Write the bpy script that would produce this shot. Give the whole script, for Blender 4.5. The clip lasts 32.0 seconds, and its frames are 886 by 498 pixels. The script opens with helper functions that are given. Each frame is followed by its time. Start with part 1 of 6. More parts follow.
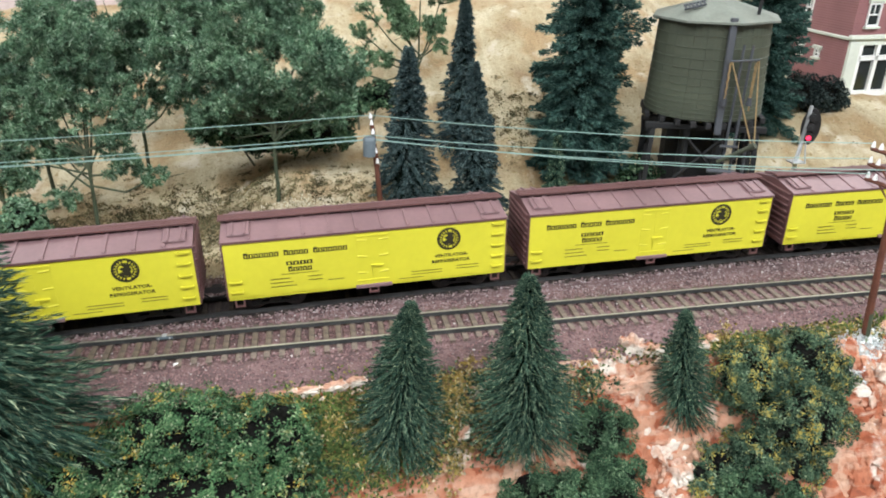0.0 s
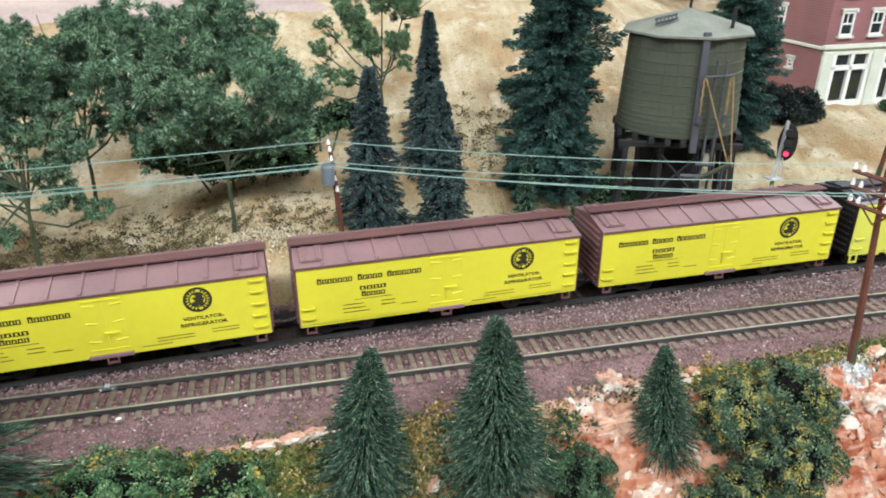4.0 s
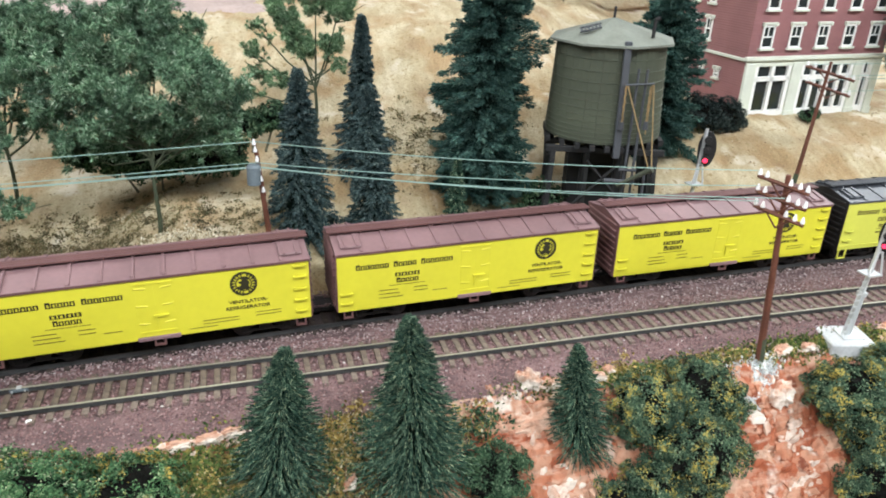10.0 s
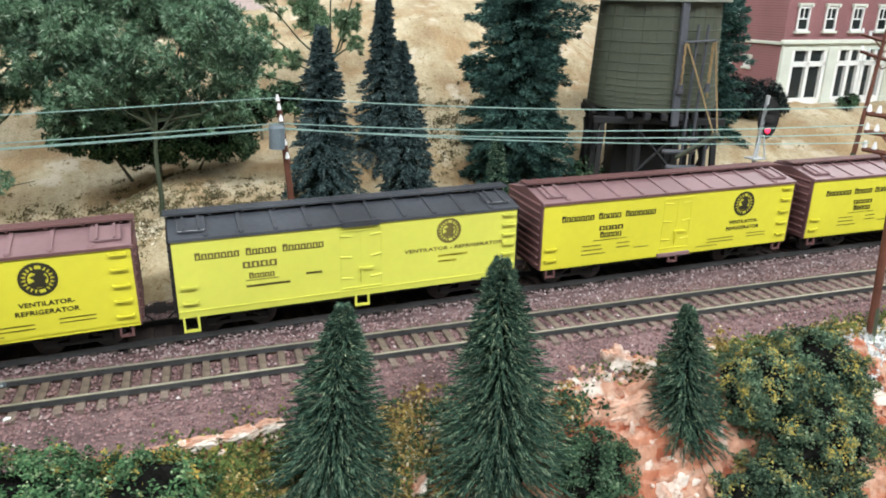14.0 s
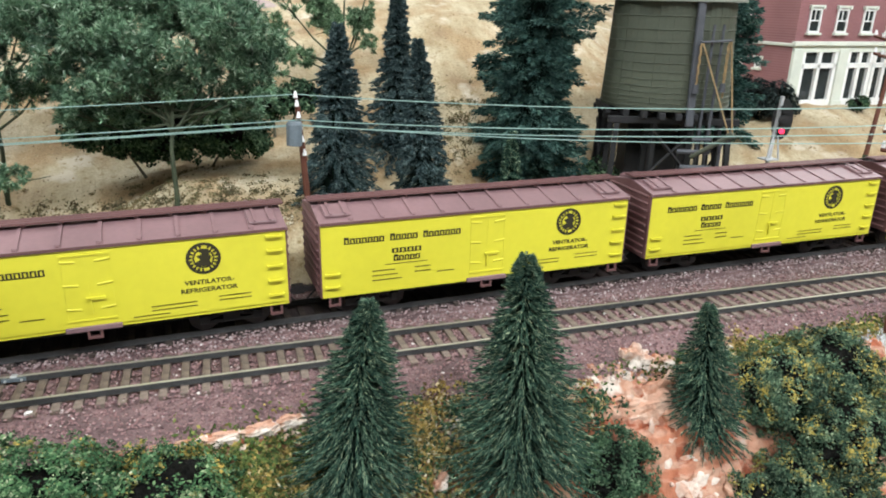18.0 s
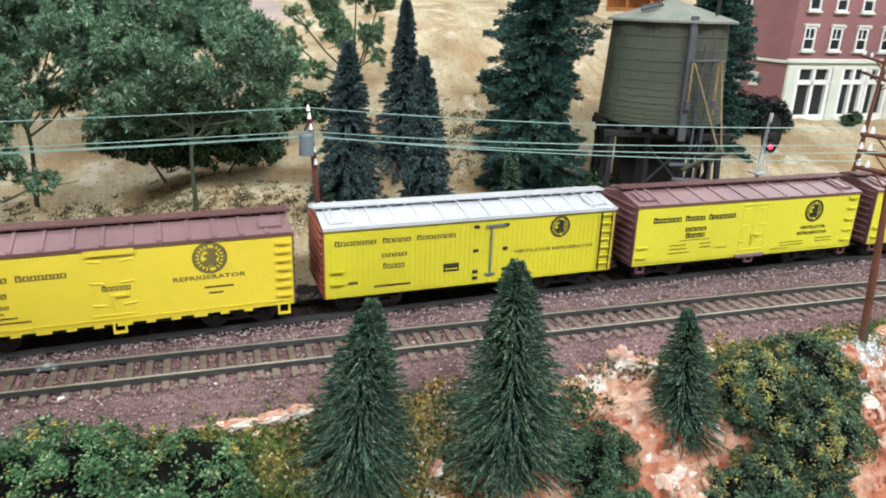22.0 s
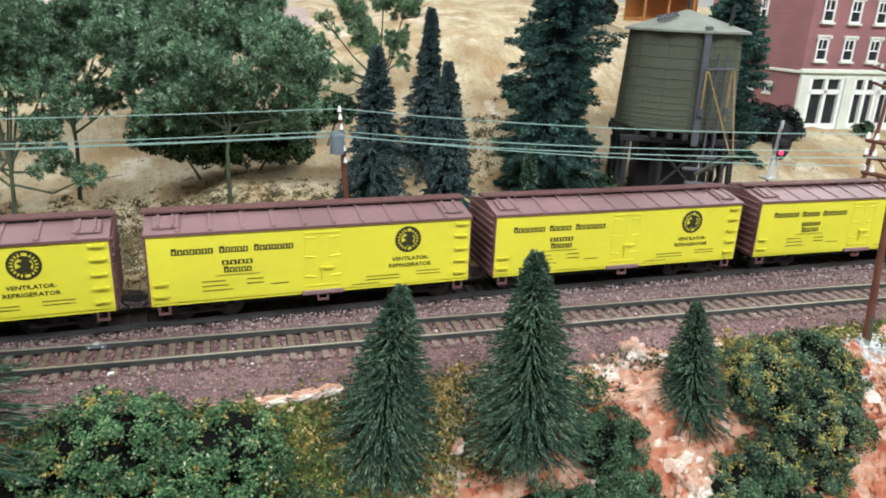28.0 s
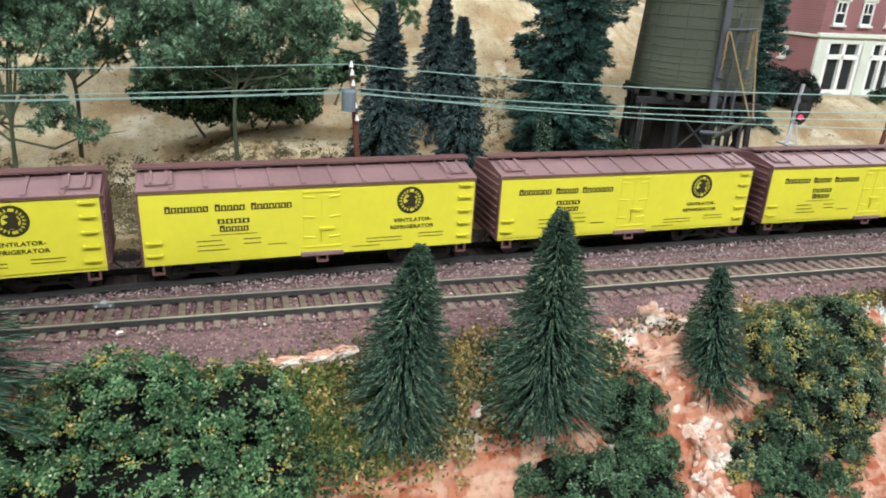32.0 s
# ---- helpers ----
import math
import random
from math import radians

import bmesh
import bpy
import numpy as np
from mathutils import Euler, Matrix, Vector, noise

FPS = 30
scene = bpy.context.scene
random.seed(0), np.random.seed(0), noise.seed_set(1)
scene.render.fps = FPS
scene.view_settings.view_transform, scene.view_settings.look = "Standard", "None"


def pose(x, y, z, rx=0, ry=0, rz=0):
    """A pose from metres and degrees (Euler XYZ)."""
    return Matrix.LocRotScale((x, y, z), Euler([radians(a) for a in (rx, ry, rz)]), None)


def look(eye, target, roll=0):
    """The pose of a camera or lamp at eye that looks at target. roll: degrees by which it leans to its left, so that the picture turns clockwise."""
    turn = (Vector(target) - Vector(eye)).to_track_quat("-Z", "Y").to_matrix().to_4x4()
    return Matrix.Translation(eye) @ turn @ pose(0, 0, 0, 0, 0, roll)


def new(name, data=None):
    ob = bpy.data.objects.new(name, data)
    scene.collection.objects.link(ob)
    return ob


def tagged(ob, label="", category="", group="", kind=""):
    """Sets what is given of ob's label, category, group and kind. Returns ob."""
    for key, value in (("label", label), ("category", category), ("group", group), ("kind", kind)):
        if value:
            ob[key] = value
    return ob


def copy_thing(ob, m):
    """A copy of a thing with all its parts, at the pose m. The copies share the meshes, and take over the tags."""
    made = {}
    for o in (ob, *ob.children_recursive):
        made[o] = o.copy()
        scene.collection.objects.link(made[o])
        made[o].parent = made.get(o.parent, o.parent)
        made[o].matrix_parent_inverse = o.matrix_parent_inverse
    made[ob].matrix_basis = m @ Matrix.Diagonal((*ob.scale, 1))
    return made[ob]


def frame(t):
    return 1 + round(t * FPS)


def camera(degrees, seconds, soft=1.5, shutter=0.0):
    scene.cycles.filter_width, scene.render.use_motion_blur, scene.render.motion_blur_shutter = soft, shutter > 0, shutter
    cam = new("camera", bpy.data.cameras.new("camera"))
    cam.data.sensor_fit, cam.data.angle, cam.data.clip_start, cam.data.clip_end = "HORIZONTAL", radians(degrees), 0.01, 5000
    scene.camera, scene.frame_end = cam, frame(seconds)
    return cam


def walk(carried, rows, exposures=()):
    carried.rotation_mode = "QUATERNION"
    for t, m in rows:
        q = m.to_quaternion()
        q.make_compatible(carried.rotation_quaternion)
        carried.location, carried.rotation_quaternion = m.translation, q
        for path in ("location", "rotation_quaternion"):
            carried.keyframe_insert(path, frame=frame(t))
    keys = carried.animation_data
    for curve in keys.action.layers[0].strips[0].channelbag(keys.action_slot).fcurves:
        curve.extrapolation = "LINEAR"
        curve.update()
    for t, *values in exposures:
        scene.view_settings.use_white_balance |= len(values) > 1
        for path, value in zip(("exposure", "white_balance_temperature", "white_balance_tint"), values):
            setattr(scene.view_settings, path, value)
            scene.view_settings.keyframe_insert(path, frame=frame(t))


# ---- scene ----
cam = camera(64.25, 32.0, 1.9)
PATH = [
    (0, (0.05541, -0.29299, 0.18246), (0.3738, 1.4845, -0.6774), 0.21),
    (0.5, (0.05533, -0.29226, 0.18157), (0.3721, 1.4875, -0.6740), 0.10),
    (1, (0.05465, -0.29005, 0.18093), (0.3736, 1.4883, -0.6767), 0.19),
    (1.5, (0.05360, -0.28691, 0.17930), (0.3769, 1.4906, -0.6785), 0.31),
    (2, (0.05303, -0.28545, 0.17807), (0.3761, 1.4910, -0.6821), 0.42),
    (2.5, (0.05445, -0.28654, 0.17812), (0.3770, 1.4881, -0.6859), 0.39),
    (3, (0.06078, -0.28265, 0.17996), (0.3938, 1.4889, -0.6865), 0.21),
    (3.5, (0.06428, -0.27007, 0.18730), (0.4142, 1.4971, -0.6813), -0.84),
    (4, (0.06631, -0.26996, 0.18597), (0.4460, 1.5009, -0.6625), -0.26),
    (4.5, (0.07259, -0.27319, 0.18468), (0.5104, 1.4855, -0.6611), 0.43),
    (6.5, (0.08401, -0.29099, 0.19382), (0.5771, 1.4578, -0.6420), 0.80),
    (7, (0.08295, -0.28781, 0.19160), (0.5826, 1.4617, -0.6388), 0.97),
    (7.5, (0.08525, -0.28652, 0.19038), (0.5855, 1.4630, -0.6396), 1.03),
    (8, (0.08580, -0.28745, 0.19079), (0.5829, 1.4635, -0.6382), 0.90),
    (8.5, (0.08289, -0.28877, 0.19034), (0.5850, 1.4604, -0.6392), 1.40),
    (9, (0.08289, -0.28814, 0.19067), (0.5822, 1.4618, -0.6390), 1.43),
    (9.5, (0.08101, -0.28311, 0.18875), (0.5807, 1.4668, -0.6408), 1.64),
    (10, (0.08049, -0.27823, 0.18610), (0.5809, 1.4694, -0.6478), 1.61),
    (10.5, (0.07996, -0.27587, 0.18460), (0.5832, 1.4665, -0.6586), 1.57),
    (11, (0.07450, -0.26966, 0.17158), (0.5755, 1.4693, -0.6799), 2.04),
    (11.5, (0.07256, -0.25519, 0.15441), (0.6372, 1.4763, -0.6722), 0.54),
    (12, (0.06247, -0.25197, 0.13496), (0.6923, 1.4987, -0.5988), 1.23),
    (12.5, (0.06343, -0.24056, 0.12140), (0.6856, 1.5123, -0.6137), 1.09),
    (13, (0.05834, -0.23481, 0.12218), (0.6717, 1.5248, -0.6042), 0.75),
    (13.5, (0.05506, -0.23575, 0.12621), (0.6469, 1.5425, -0.5721), 0.62),
    (14, (0.05395, -0.23767, 0.12750), (0.6473, 1.5494, -0.5465), 0.89),
    (14.5, (0.05040, -0.23396, 0.12689), (0.6535, 1.5573, -0.5270), 1.05),
    (16.5, (0.04555, -0.22264, 0.12182), (0.6489, 1.5620, -0.5497), 1.49),
    (17, (0.04501, -0.22586, 0.12301), (0.6469, 1.5593, -0.5485), 1.60),
    (17.5, (0.04476, -0.23151, 0.12533), (0.6435, 1.5547, -0.5462), 1.45),
    (18, (0.04674, -0.23559, 0.12575), (0.6419, 1.5524, -0.5443), 1.29),
    (18.5, (0.04556, -0.23764, 0.12669), (0.6413, 1.5489, -0.5467), 1.39),
    (19, (0.04265, -0.24047, 0.12735), (0.6337, 1.5480, -0.5450), 1.76),
    (19.5, (0.04460, -0.24227, 0.12924), (0.6306, 1.5475, -0.5440), 1.72),
    (20, (0.04308, -0.24380, 0.12944), (0.6252, 1.5484, -0.5407), 1.61),
    (20.5, (0.04342, -0.24403, 0.12947), (0.6208, 1.5496, -0.5411), 1.63),
    (21, (0.04359, -0.24480, 0.13044), (0.6177, 1.5494, -0.5412), 1.71),
    (21.5, (0.04310, -0.24894, 0.13167), (0.6199, 1.5466, -0.5340), 1.83),
    (22, (0.04404, -0.25447, 0.13304), (0.6176, 1.5445, -0.5264), 1.91),
    (22.5, (0.04301, -0.25567, 0.13331), (0.6195, 1.5436, -0.5227), 1.84),
    (23, (0.04338, -0.25468, 0.13217), (0.6135, 1.5475, -0.5214), 1.60),
    (23.5, (0.04217, -0.25507, 0.13148), (0.6126, 1.5476, -0.5205), 1.64),
    (24, (0.04281, -0.25686, 0.13172), (0.6103, 1.5463, -0.5214), 1.73),
    (24.5, (0.04535, -0.25916, 0.13261), (0.6105, 1.5450, -0.5197), 1.70),
    (25, (0.04209, -0.26088, 0.13327), (0.6088, 1.5418, -0.5219), 1.71),
    (25.5, (0.03886, -0.26424, 0.13335), (0.5948, 1.5411, -0.5238), 1.89),
    (27.5, (0.03507, -0.27325, 0.13486), (0.5721, 1.5416, -0.5115), 2.60),
    (28, (0.03496, -0.27081, 0.13335), (0.5730, 1.5450, -0.5096), 2.48),
    (28.5, (0.03539, -0.27150, 0.13415), (0.5751, 1.5429, -0.5114), 2.54),
    (29, (0.03361, -0.26885, 0.13209), (0.5771, 1.5417, -0.5209), 2.59),
    (29.5, (0.03149, -0.26396, 0.12858), (0.5763, 1.5431, -0.5330), 2.86),
    (30, (0.03051, -0.25854, 0.12523), (0.5775, 1.5345, -0.5718), 3.34),
    (30.5, (0.02993, -0.25479, 0.12395), (0.5812, 1.5320, -0.5855), 3.20),
    (31, (0.03218, -0.25928, 0.12539), (0.5768, 1.5241, -0.5977), 2.97),
    (31.5, (0.02919, -0.26193, 0.12542), (0.5758, 1.5202, -0.5992), 3.12),
    (32, (0.02852, -0.26241, 0.12680), (0.5751, 1.5203, -0.5966), 3.28),
]
walk(cam, [(t, look(eye, target, roll)) for t, eye, target, roll in PATH])

# ---- light ----
world = bpy.data.worlds.new("room_air")
scene.world = world
world.use_nodes = True
world.node_tree.nodes["Background"].inputs[0].default_value = (0.90, 0.96, 1.04, 1)
world.node_tree.nodes["Background"].inputs[1].default_value = 0.40
scene.view_settings.exposure = 0.08


def tube_light(x, y, z, watts, sx, sy, target):
    lamp = bpy.data.lights.new("fluorescent_light", "AREA")
    lamp.shape, lamp.size, lamp.size_y, lamp.energy = "RECTANGLE", sx, sy, watts
    lamp.color = (0.93, 1.0, 1.05)
    ob = new("fluorescent_light", lamp)
    ob.matrix_world = look((x, y, z), target)
    return ob


LAMPS = ((-1.3, -1.05), (0.25, -1.05), (1.8, -1.05), (-1.3, 0.75), (1.8, 0.75))
for lx, ly in LAMPS:
    tube_light(lx, ly, 1.37, 33.0, 1.2, 0.26, (lx, ly, 0))


# ---- materials ----
def nodes_of(name):
    m = bpy.data.materials.new(name)
    m.use_nodes = True
    nt = m.node_tree
    return m, nt, nt.nodes["Principled BSDF"]


def link(nt, a, b):
    nt.links.new(a, b)


def ramp(nt, fac, stops):
    r = nt.nodes.new("ShaderNodeValToRGB")
    r.color_ramp.elements[0].position, r.color_ramp.elements[0].color = stops[0][0], (*stops[0][1], 1)
    r.color_ramp.elements[1].position, r.color_ramp.elements[1].color = stops[-1][0], (*stops[-1][1], 1)
    for p, c in stops[1:-1]:
        e = r.color_ramp.elements.new(p)
        e.color = (*c, 1)
    link(nt, fac, r.inputs[0])
    return r.outputs[0]


def noise_tex(nt, scale, detail=4, coord="Object"):
    c = nt.nodes.new("ShaderNodeTexCoord")
    n = nt.nodes.new("ShaderNodeTexNoise")
    n.inputs["Scale"].default_value, n.inputs["Detail"].default_value = scale, detail
    link(nt, c.outputs[coord], n.inputs["Vector"])
    return n.outputs["Fac"]


def mixed(nt, fac, a, b, how="MIX"):
    m = nt.nodes.new("ShaderNodeMix")
    m.data_type, m.blend_type = "RGBA", how
    for sock, v in ((m.inputs[0], fac), (m.inputs[6], a), (m.inputs[7], b)):
        if isinstance(v, (int, float)):
            sock.default_value = v
        elif isinstance(v, tuple):
            sock.default_value = (*v, 1)
        else:
            link(nt, v, sock)
    return m.outputs[2]


def bumped(nt, bsdf, height, strength, distance):
    b = nt.nodes.new("ShaderNodeBump")
    b.inputs["Strength"].default_value, b.inputs["Distance"].default_value = strength, distance
    link(nt, height, b.inputs["Height"])
    link(nt, b.outputs[0], bsdf.inputs["Normal"])


def surface(name, color, rough=0.6, vary=0.25, coarse=40, fine=700, bump=0.3, metal=0.0, depth=0.0003):
    """A surface with variation at two scales about one colour."""
    m, nt, b = nodes_of(name)
    lo = tuple(c * (1 - vary) for c in color)
    hi = tuple(min(1, c * (1 + vary)) for c in color)
    big = ramp(nt, noise_tex(nt, coarse), ((0.3, lo), (0.7, hi)))
    small = noise_tex(nt, fine, 3)
    grain = ramp(nt, small, ((0.3, (0.75, 0.75, 0.75)), (0.65, (1.12, 1.12, 1.12))))
    link(nt, mixed(nt, min(1.0, vary * 2.2), big, grain, "MULTIPLY"), b.inputs["Base Color"])
    b.inputs["Roughness"].default_value, b.inputs["Metallic"].default_value = rough, metal
    if bump:
        bumped(nt, b, small, bump, depth)
    return m


def matt(m):
    m.node_tree.nodes["Principled BSDF"].inputs["Specular IOR Level"].default_value = 0.03
    return m


def leafy(name, stops, rough=0.9, fleck=None):
    """Leaves and needles: each loose piece takes its own shade; fleck: a colour in patches, their scale and how rare they are."""
    m, nt, b = nodes_of(name)
    g = nt.nodes.new("ShaderNodeNewGeometry")
    col = ramp(nt, g.outputs["Random Per Island"], stops)
    big = ramp(nt, noise_tex(nt, 70, 3), ((0.32, (0.55, 0.57, 0.60)), (0.68, (1.25, 1.23, 1.2))))
    col = mixed(nt, 1.0, col, big, "MULTIPLY")
    if fleck:
        w = nt.nodes.new("ShaderNodeTexWhiteNoise")
        w.noise_dimensions = "1D"
        link(nt, g.outputs["Random Per Island"], w.inputs["W"])
        some = ramp(nt, w.outputs["Value"], ((0.40, (0, 0, 0)), (0.60, (1, 1, 1))))
        where = ramp(nt, noise_tex(nt, fleck[1], 3), ((fleck[2], (0, 0, 0)), (fleck[2] + 0.10, (1, 1, 1))))
        col = mixed(nt, mixed(nt, 1.0, some, where, "MULTIPLY"), col, fleck[0])
    link(nt, col, b.inputs["Base Color"])
    b.inputs["Roughness"].default_value = rough
    b.inputs["Specular IOR Level"].default_value = 0.08
    return m


def zoned_ground():
    """Tan dirt and straw grass with brown patches and pale spots."""
    m, nt, b = nodes_of("hill_dirt")
    a = ramp(nt, noise_tex(nt, 26, 7), ((0.28, (0.30, 0.225, 0.14)), (0.42, (0.395, 0.325, 0.205)), (0.56, (0.46, 0.395, 0.27)), (0.74, (0.53, 0.475, 0.36))))
    f = ramp(nt, noise_tex(nt, 900, 3), ((0.3, (0.74, 0.72, 0.68)), (0.6, (1.1, 1.1, 1.1))))
    col = mixed(nt, 0.8, a, f, "MULTIPLY")
    c = nt.nodes.new("ShaderNodeTexCoord")
    mp = nt.nodes.new("ShaderNodeMapping")
    mp.inputs["Scale"].default_value = (1.0, 0.25, 0.25)
    comb = nt.nodes.new("ShaderNodeTexNoise")
    comb.inputs["Scale"].default_value, comb.inputs["Detail"].default_value = 240, 5
    link(nt, c.outputs["Object"], mp.inputs["Vector"])
    link(nt, mp.outputs[0], comb.inputs["Vector"])
    straw = ramp(nt, comb.outputs["Fac"], ((0.32, (0.78, 0.74, 0.66)), (0.60, (1.08, 1.08, 1.06))))
    col = mixed(nt, 0.55, col, straw, "MULTIPLY")
    stain = ramp(nt, noise_tex(nt, 30, 9), ((0.46, (0, 0, 0)), (0.62, (1, 1, 1))))
    col = mixed(nt, 0.8, col, mixed(nt, stain, (1.0, 1.0, 1.0), (0.76, 0.60, 0.46)), "MULTIPLY")
    pale = ramp(nt, noise_tex(nt, 44, 8), ((0.58, (0, 0, 0)), (0.70, (1, 1, 1))))
    col = mixed(nt, pale, col, (0.55, 0.49, 0.38))
    spots = ramp(nt, noise_tex(nt, 260, 5), ((0.60, (0, 0, 0)), (0.68, (1, 1, 1))))
    col = mixed(nt, spots, col, (0.27, 0.20, 0.10))
    link(nt, col, b.inputs["Base Color"])
    b.inputs["Roughness"].default_value = 0.9
    bumped(nt, b, noise_tex(nt, 500, 5), 0.6, 0.0015)
    return m


def rock_material(name, stops, white, streak):
    """Painted plaster rock: stained plates, pale streaks along the strata, chalky broken edges."""
    m, nt, b = nodes_of(name)
    c = nt.nodes.new("ShaderNodeTexCoord")
    warp = nt.nodes.new("ShaderNodeTexNoise")
    warp.inputs["Scale"].default_value, warp.inputs["Detail"].default_value = 120, 5
    link(nt, c.outputs["Object"], warp.inputs["Vector"])
    bend = nt.nodes.new("ShaderNodeVectorMath")
    bend.operation = "MULTIPLY_ADD"
    bend.inputs[1].default_value = (0.010, 0.010, 0.010)
    link(nt, warp.outputs["Color"], bend.inputs[0])
    link(nt, c.outputs["Object"], bend.inputs[2])
    cells = nt.nodes.new("ShaderNodeTexVoronoi")
    cells.inputs["Scale"].default_value = 130
    link(nt, bend.outputs[0], cells.inputs["Vector"])
    plate = ramp(nt, cells.outputs["Color"], ((0.0, (0, 0, 0)), (1.0, (1, 1, 1))))
    mix = mixed(nt, 0.62, plate, noise_tex(nt, 34, 6))
    col = ramp(nt, mix, stops)
    mp = nt.nodes.new("ShaderNodeMapping")
    mp.inputs["Rotation"].default_value = (radians(30), 0, radians(-18))
    mp.inputs["Scale"].default_value = (0.22, 1.0, 1.6)
    strata = nt.nodes.new("ShaderNodeTexNoise")
    strata.inputs["Scale"].default_value, strata.inputs["Detail"].default_value, strata.inputs["Distortion"].default_value = 210, 6, 0.5
    link(nt, c.outputs["Object"], mp.inputs["Vector"])
    link(nt, mp.outputs[0], strata.inputs["Vector"])
    line = ramp(nt, strata.outputs["Fac"], ((0.50, (0, 0, 0)), (0.64, (streak, streak, streak))))
    col = mixed(nt, line, col, (0.52, 0.36, 0.27))
    chalk = ramp(nt, noise_tex(nt, 62, 7), ((white, (0, 0, 0)), (white + 0.09, (1, 1, 1))))
    col = mixed(nt, chalk, col, (0.62, 0.55, 0.48))
    grit = ramp(nt, noise_tex(nt, 420, 4), ((0.30, (0.62, 0.56, 0.53)), (0.50, (1.04, 1.04, 1.04))))
    link(nt, mixed(nt, 0.75, col, grit, "MULTIPLY"), b.inputs["Base Color"])
    b.inputs["Roughness"].default_value = 0.8
    bumped(nt, b, noise_tex(nt, 380, 6), 0.7, 0.0012)
    return m


def stones_material(name, stops):
    m, nt, b = nodes_of(name)
    g = nt.nodes.new("ShaderNodeNewGeometry")
    link(nt, ramp(nt, g.outputs["Random Per Island"], stops), b.inputs["Base Color"])
    b.inputs["Roughness"].default_value = 0.8
    return m


def brick_material():
    m, nt, b = nodes_of("red_brick")
    c = nt.nodes.new("ShaderNodeTexCoord")
    t = nt.nodes.new("ShaderNodeTexBrick")
    t.inputs["Scale"].default_value = 1.0
    t.inputs["Brick Width"].default_value, t.inputs["Row Height"].default_value = 0.0026, 0.0009
    t.inputs["Mortar Size"].default_value = 0.00012
    t.inputs["Color1"].default_value, t.inputs["Color2"].default_value = (0.270, 0.112, 0.118, 1), (0.235, 0.096, 0.102, 1)
    t.inputs["Mortar"].default_value = (0.29, 0.14, 0.14, 1)
    mp = nt.nodes.new("ShaderNodeMapping")
    mp.inputs["Rotation"].default_value = (radians(90), 0, 0)
    link(nt, c.outputs["Object"], mp.inputs["Vector"])
    link(nt, mp.outputs[0], t.inputs["Vector"])
    big = ramp(nt, noise_tex(nt, 30), ((0.3, (0.8, 0.8, 0.8)), (0.7, (1.15, 1.15, 1.15))))
    link(nt, mixed(nt, 1.0, t.outputs["Color"], big, "MULTIPLY"), b.inputs["Base Color"])
    b.inputs["Roughness"].default_value = 0.75
    return m


def glowing(name, color, strength):
    m, nt, b = nodes_of(name)
    b.inputs["Base Color"].default_value = (*color, 1)
    b.inputs["Emission Color"].default_value = (*color, 1)
    b.inputs["Emission Strength"].default_value = strength
    return m


M_DIRT = zoned_ground()
M_ROCK = rock_material("orange_rock", ((0.30, (0.17, 0.042, 0.019)), (0.42, (0.31, 0.080, 0.032)), (0.53, (0.40, 0.155, 0.085)), (0.65, (0.45, 0.26, 0.175))), 0.61, 0.5)
M_BALLAST = surface("ballast_bed", (0.17, 0.105, 0.104), 0.9, 0.5, 60, 1100, 1.0, depth=0.001)
M_STONES = stones_material("ballast_stones", ((0.0, (0.080, 0.045, 0.046)), (0.4, (0.195, 0.108, 0.108)), (0.9, (0.300, 0.182, 0.182)), (0.985, (0.32, 0.25, 0.24)), (1.0, (0.6, 0.56, 0.53))))
M_GREYSTONES = stones_material("grey_ballast_stones", ((0.0, (0.11, 0.073, 0.073)), (0.4, (0.245, 0.170, 0.168)), (0.88, (0.37, 0.285, 0.28)), (0.97, (0.42, 0.36, 0.35)), (1.0, (0.66, 0.62, 0.6))))
M_TIE = surface("wooden_tie", (0.150, 0.115, 0.092), 0.85, 0.35, 300, 1500, 0.4)
M_RAILTOP = surface("rail_head", (0.33, 0.32, 0.26), 0.42, 0.2, 50, 900, 0.1, metal=0.3)
# Tie and bed colours darkened to imitate the shade under the train.
M_SHADETIE = surface("shaded_tie", (0.045, 0.032, 0.026), 0.9, 0.4, 300, 1500, 0.4)
M_SHADEBED = surface("shaded_ballast", (0.045, 0.032, 0.031), 0.95, 0.5, 60, 1100, 1.0, depth=0.001)
M_RAIL = surface("rail_web", (0.050, 0.050, 0.050), 0.6, 0.3, 80, 900, 0.2, metal=0.2)
M_YELLOW = surface("yellow_car_paint", (0.655, 0.60, 0.043), 0.42, 0.05, 25, 300, 0.08)
M_LEMON = surface("lemon_car_paint", (0.62, 0.62, 0.095), 0.45, 0.05, 25, 300, 0.08)
M_GOLD = surface("golden_car_paint", (0.71, 0.55, 0.042), 0.42, 0.05, 25, 300, 0.08)
M_BROWN = surface("boxcar_brown_paint", (0.13, 0.062, 0.060), 0.5, 0.14, 30, 500, 0.15)
M_ROOFBROWN = surface("roof_brown_paint", (0.21, 0.125, 0.130), 0.5, 0.12, 30, 500, 0.15)
M_ROOFBLACK = surface("roof_black_paint", (0.055, 0.060, 0.070), 0.38, 0.3, 30, 500, 0.2)
M_OLDYELLOW = surface("worn_yellow_paint", (0.60, 0.53, 0.030), 0.45, 0.08, 25, 300, 0.1)
M_GREYINK = surface("grey_lettering", (0.15, 0.12, 0.030), 0.5, 0.2, 200, 900, 0.0)
M_RUST = surface("rust_red_paint", (0.24, 0.065, 0.035), 0.6, 0.2, 40, 500, 0.2)
M_SILVER = surface("roof_silver_paint", (0.55, 0.57, 0.60), 0.4, 0.08, 30, 500, 0.1, metal=0.15)
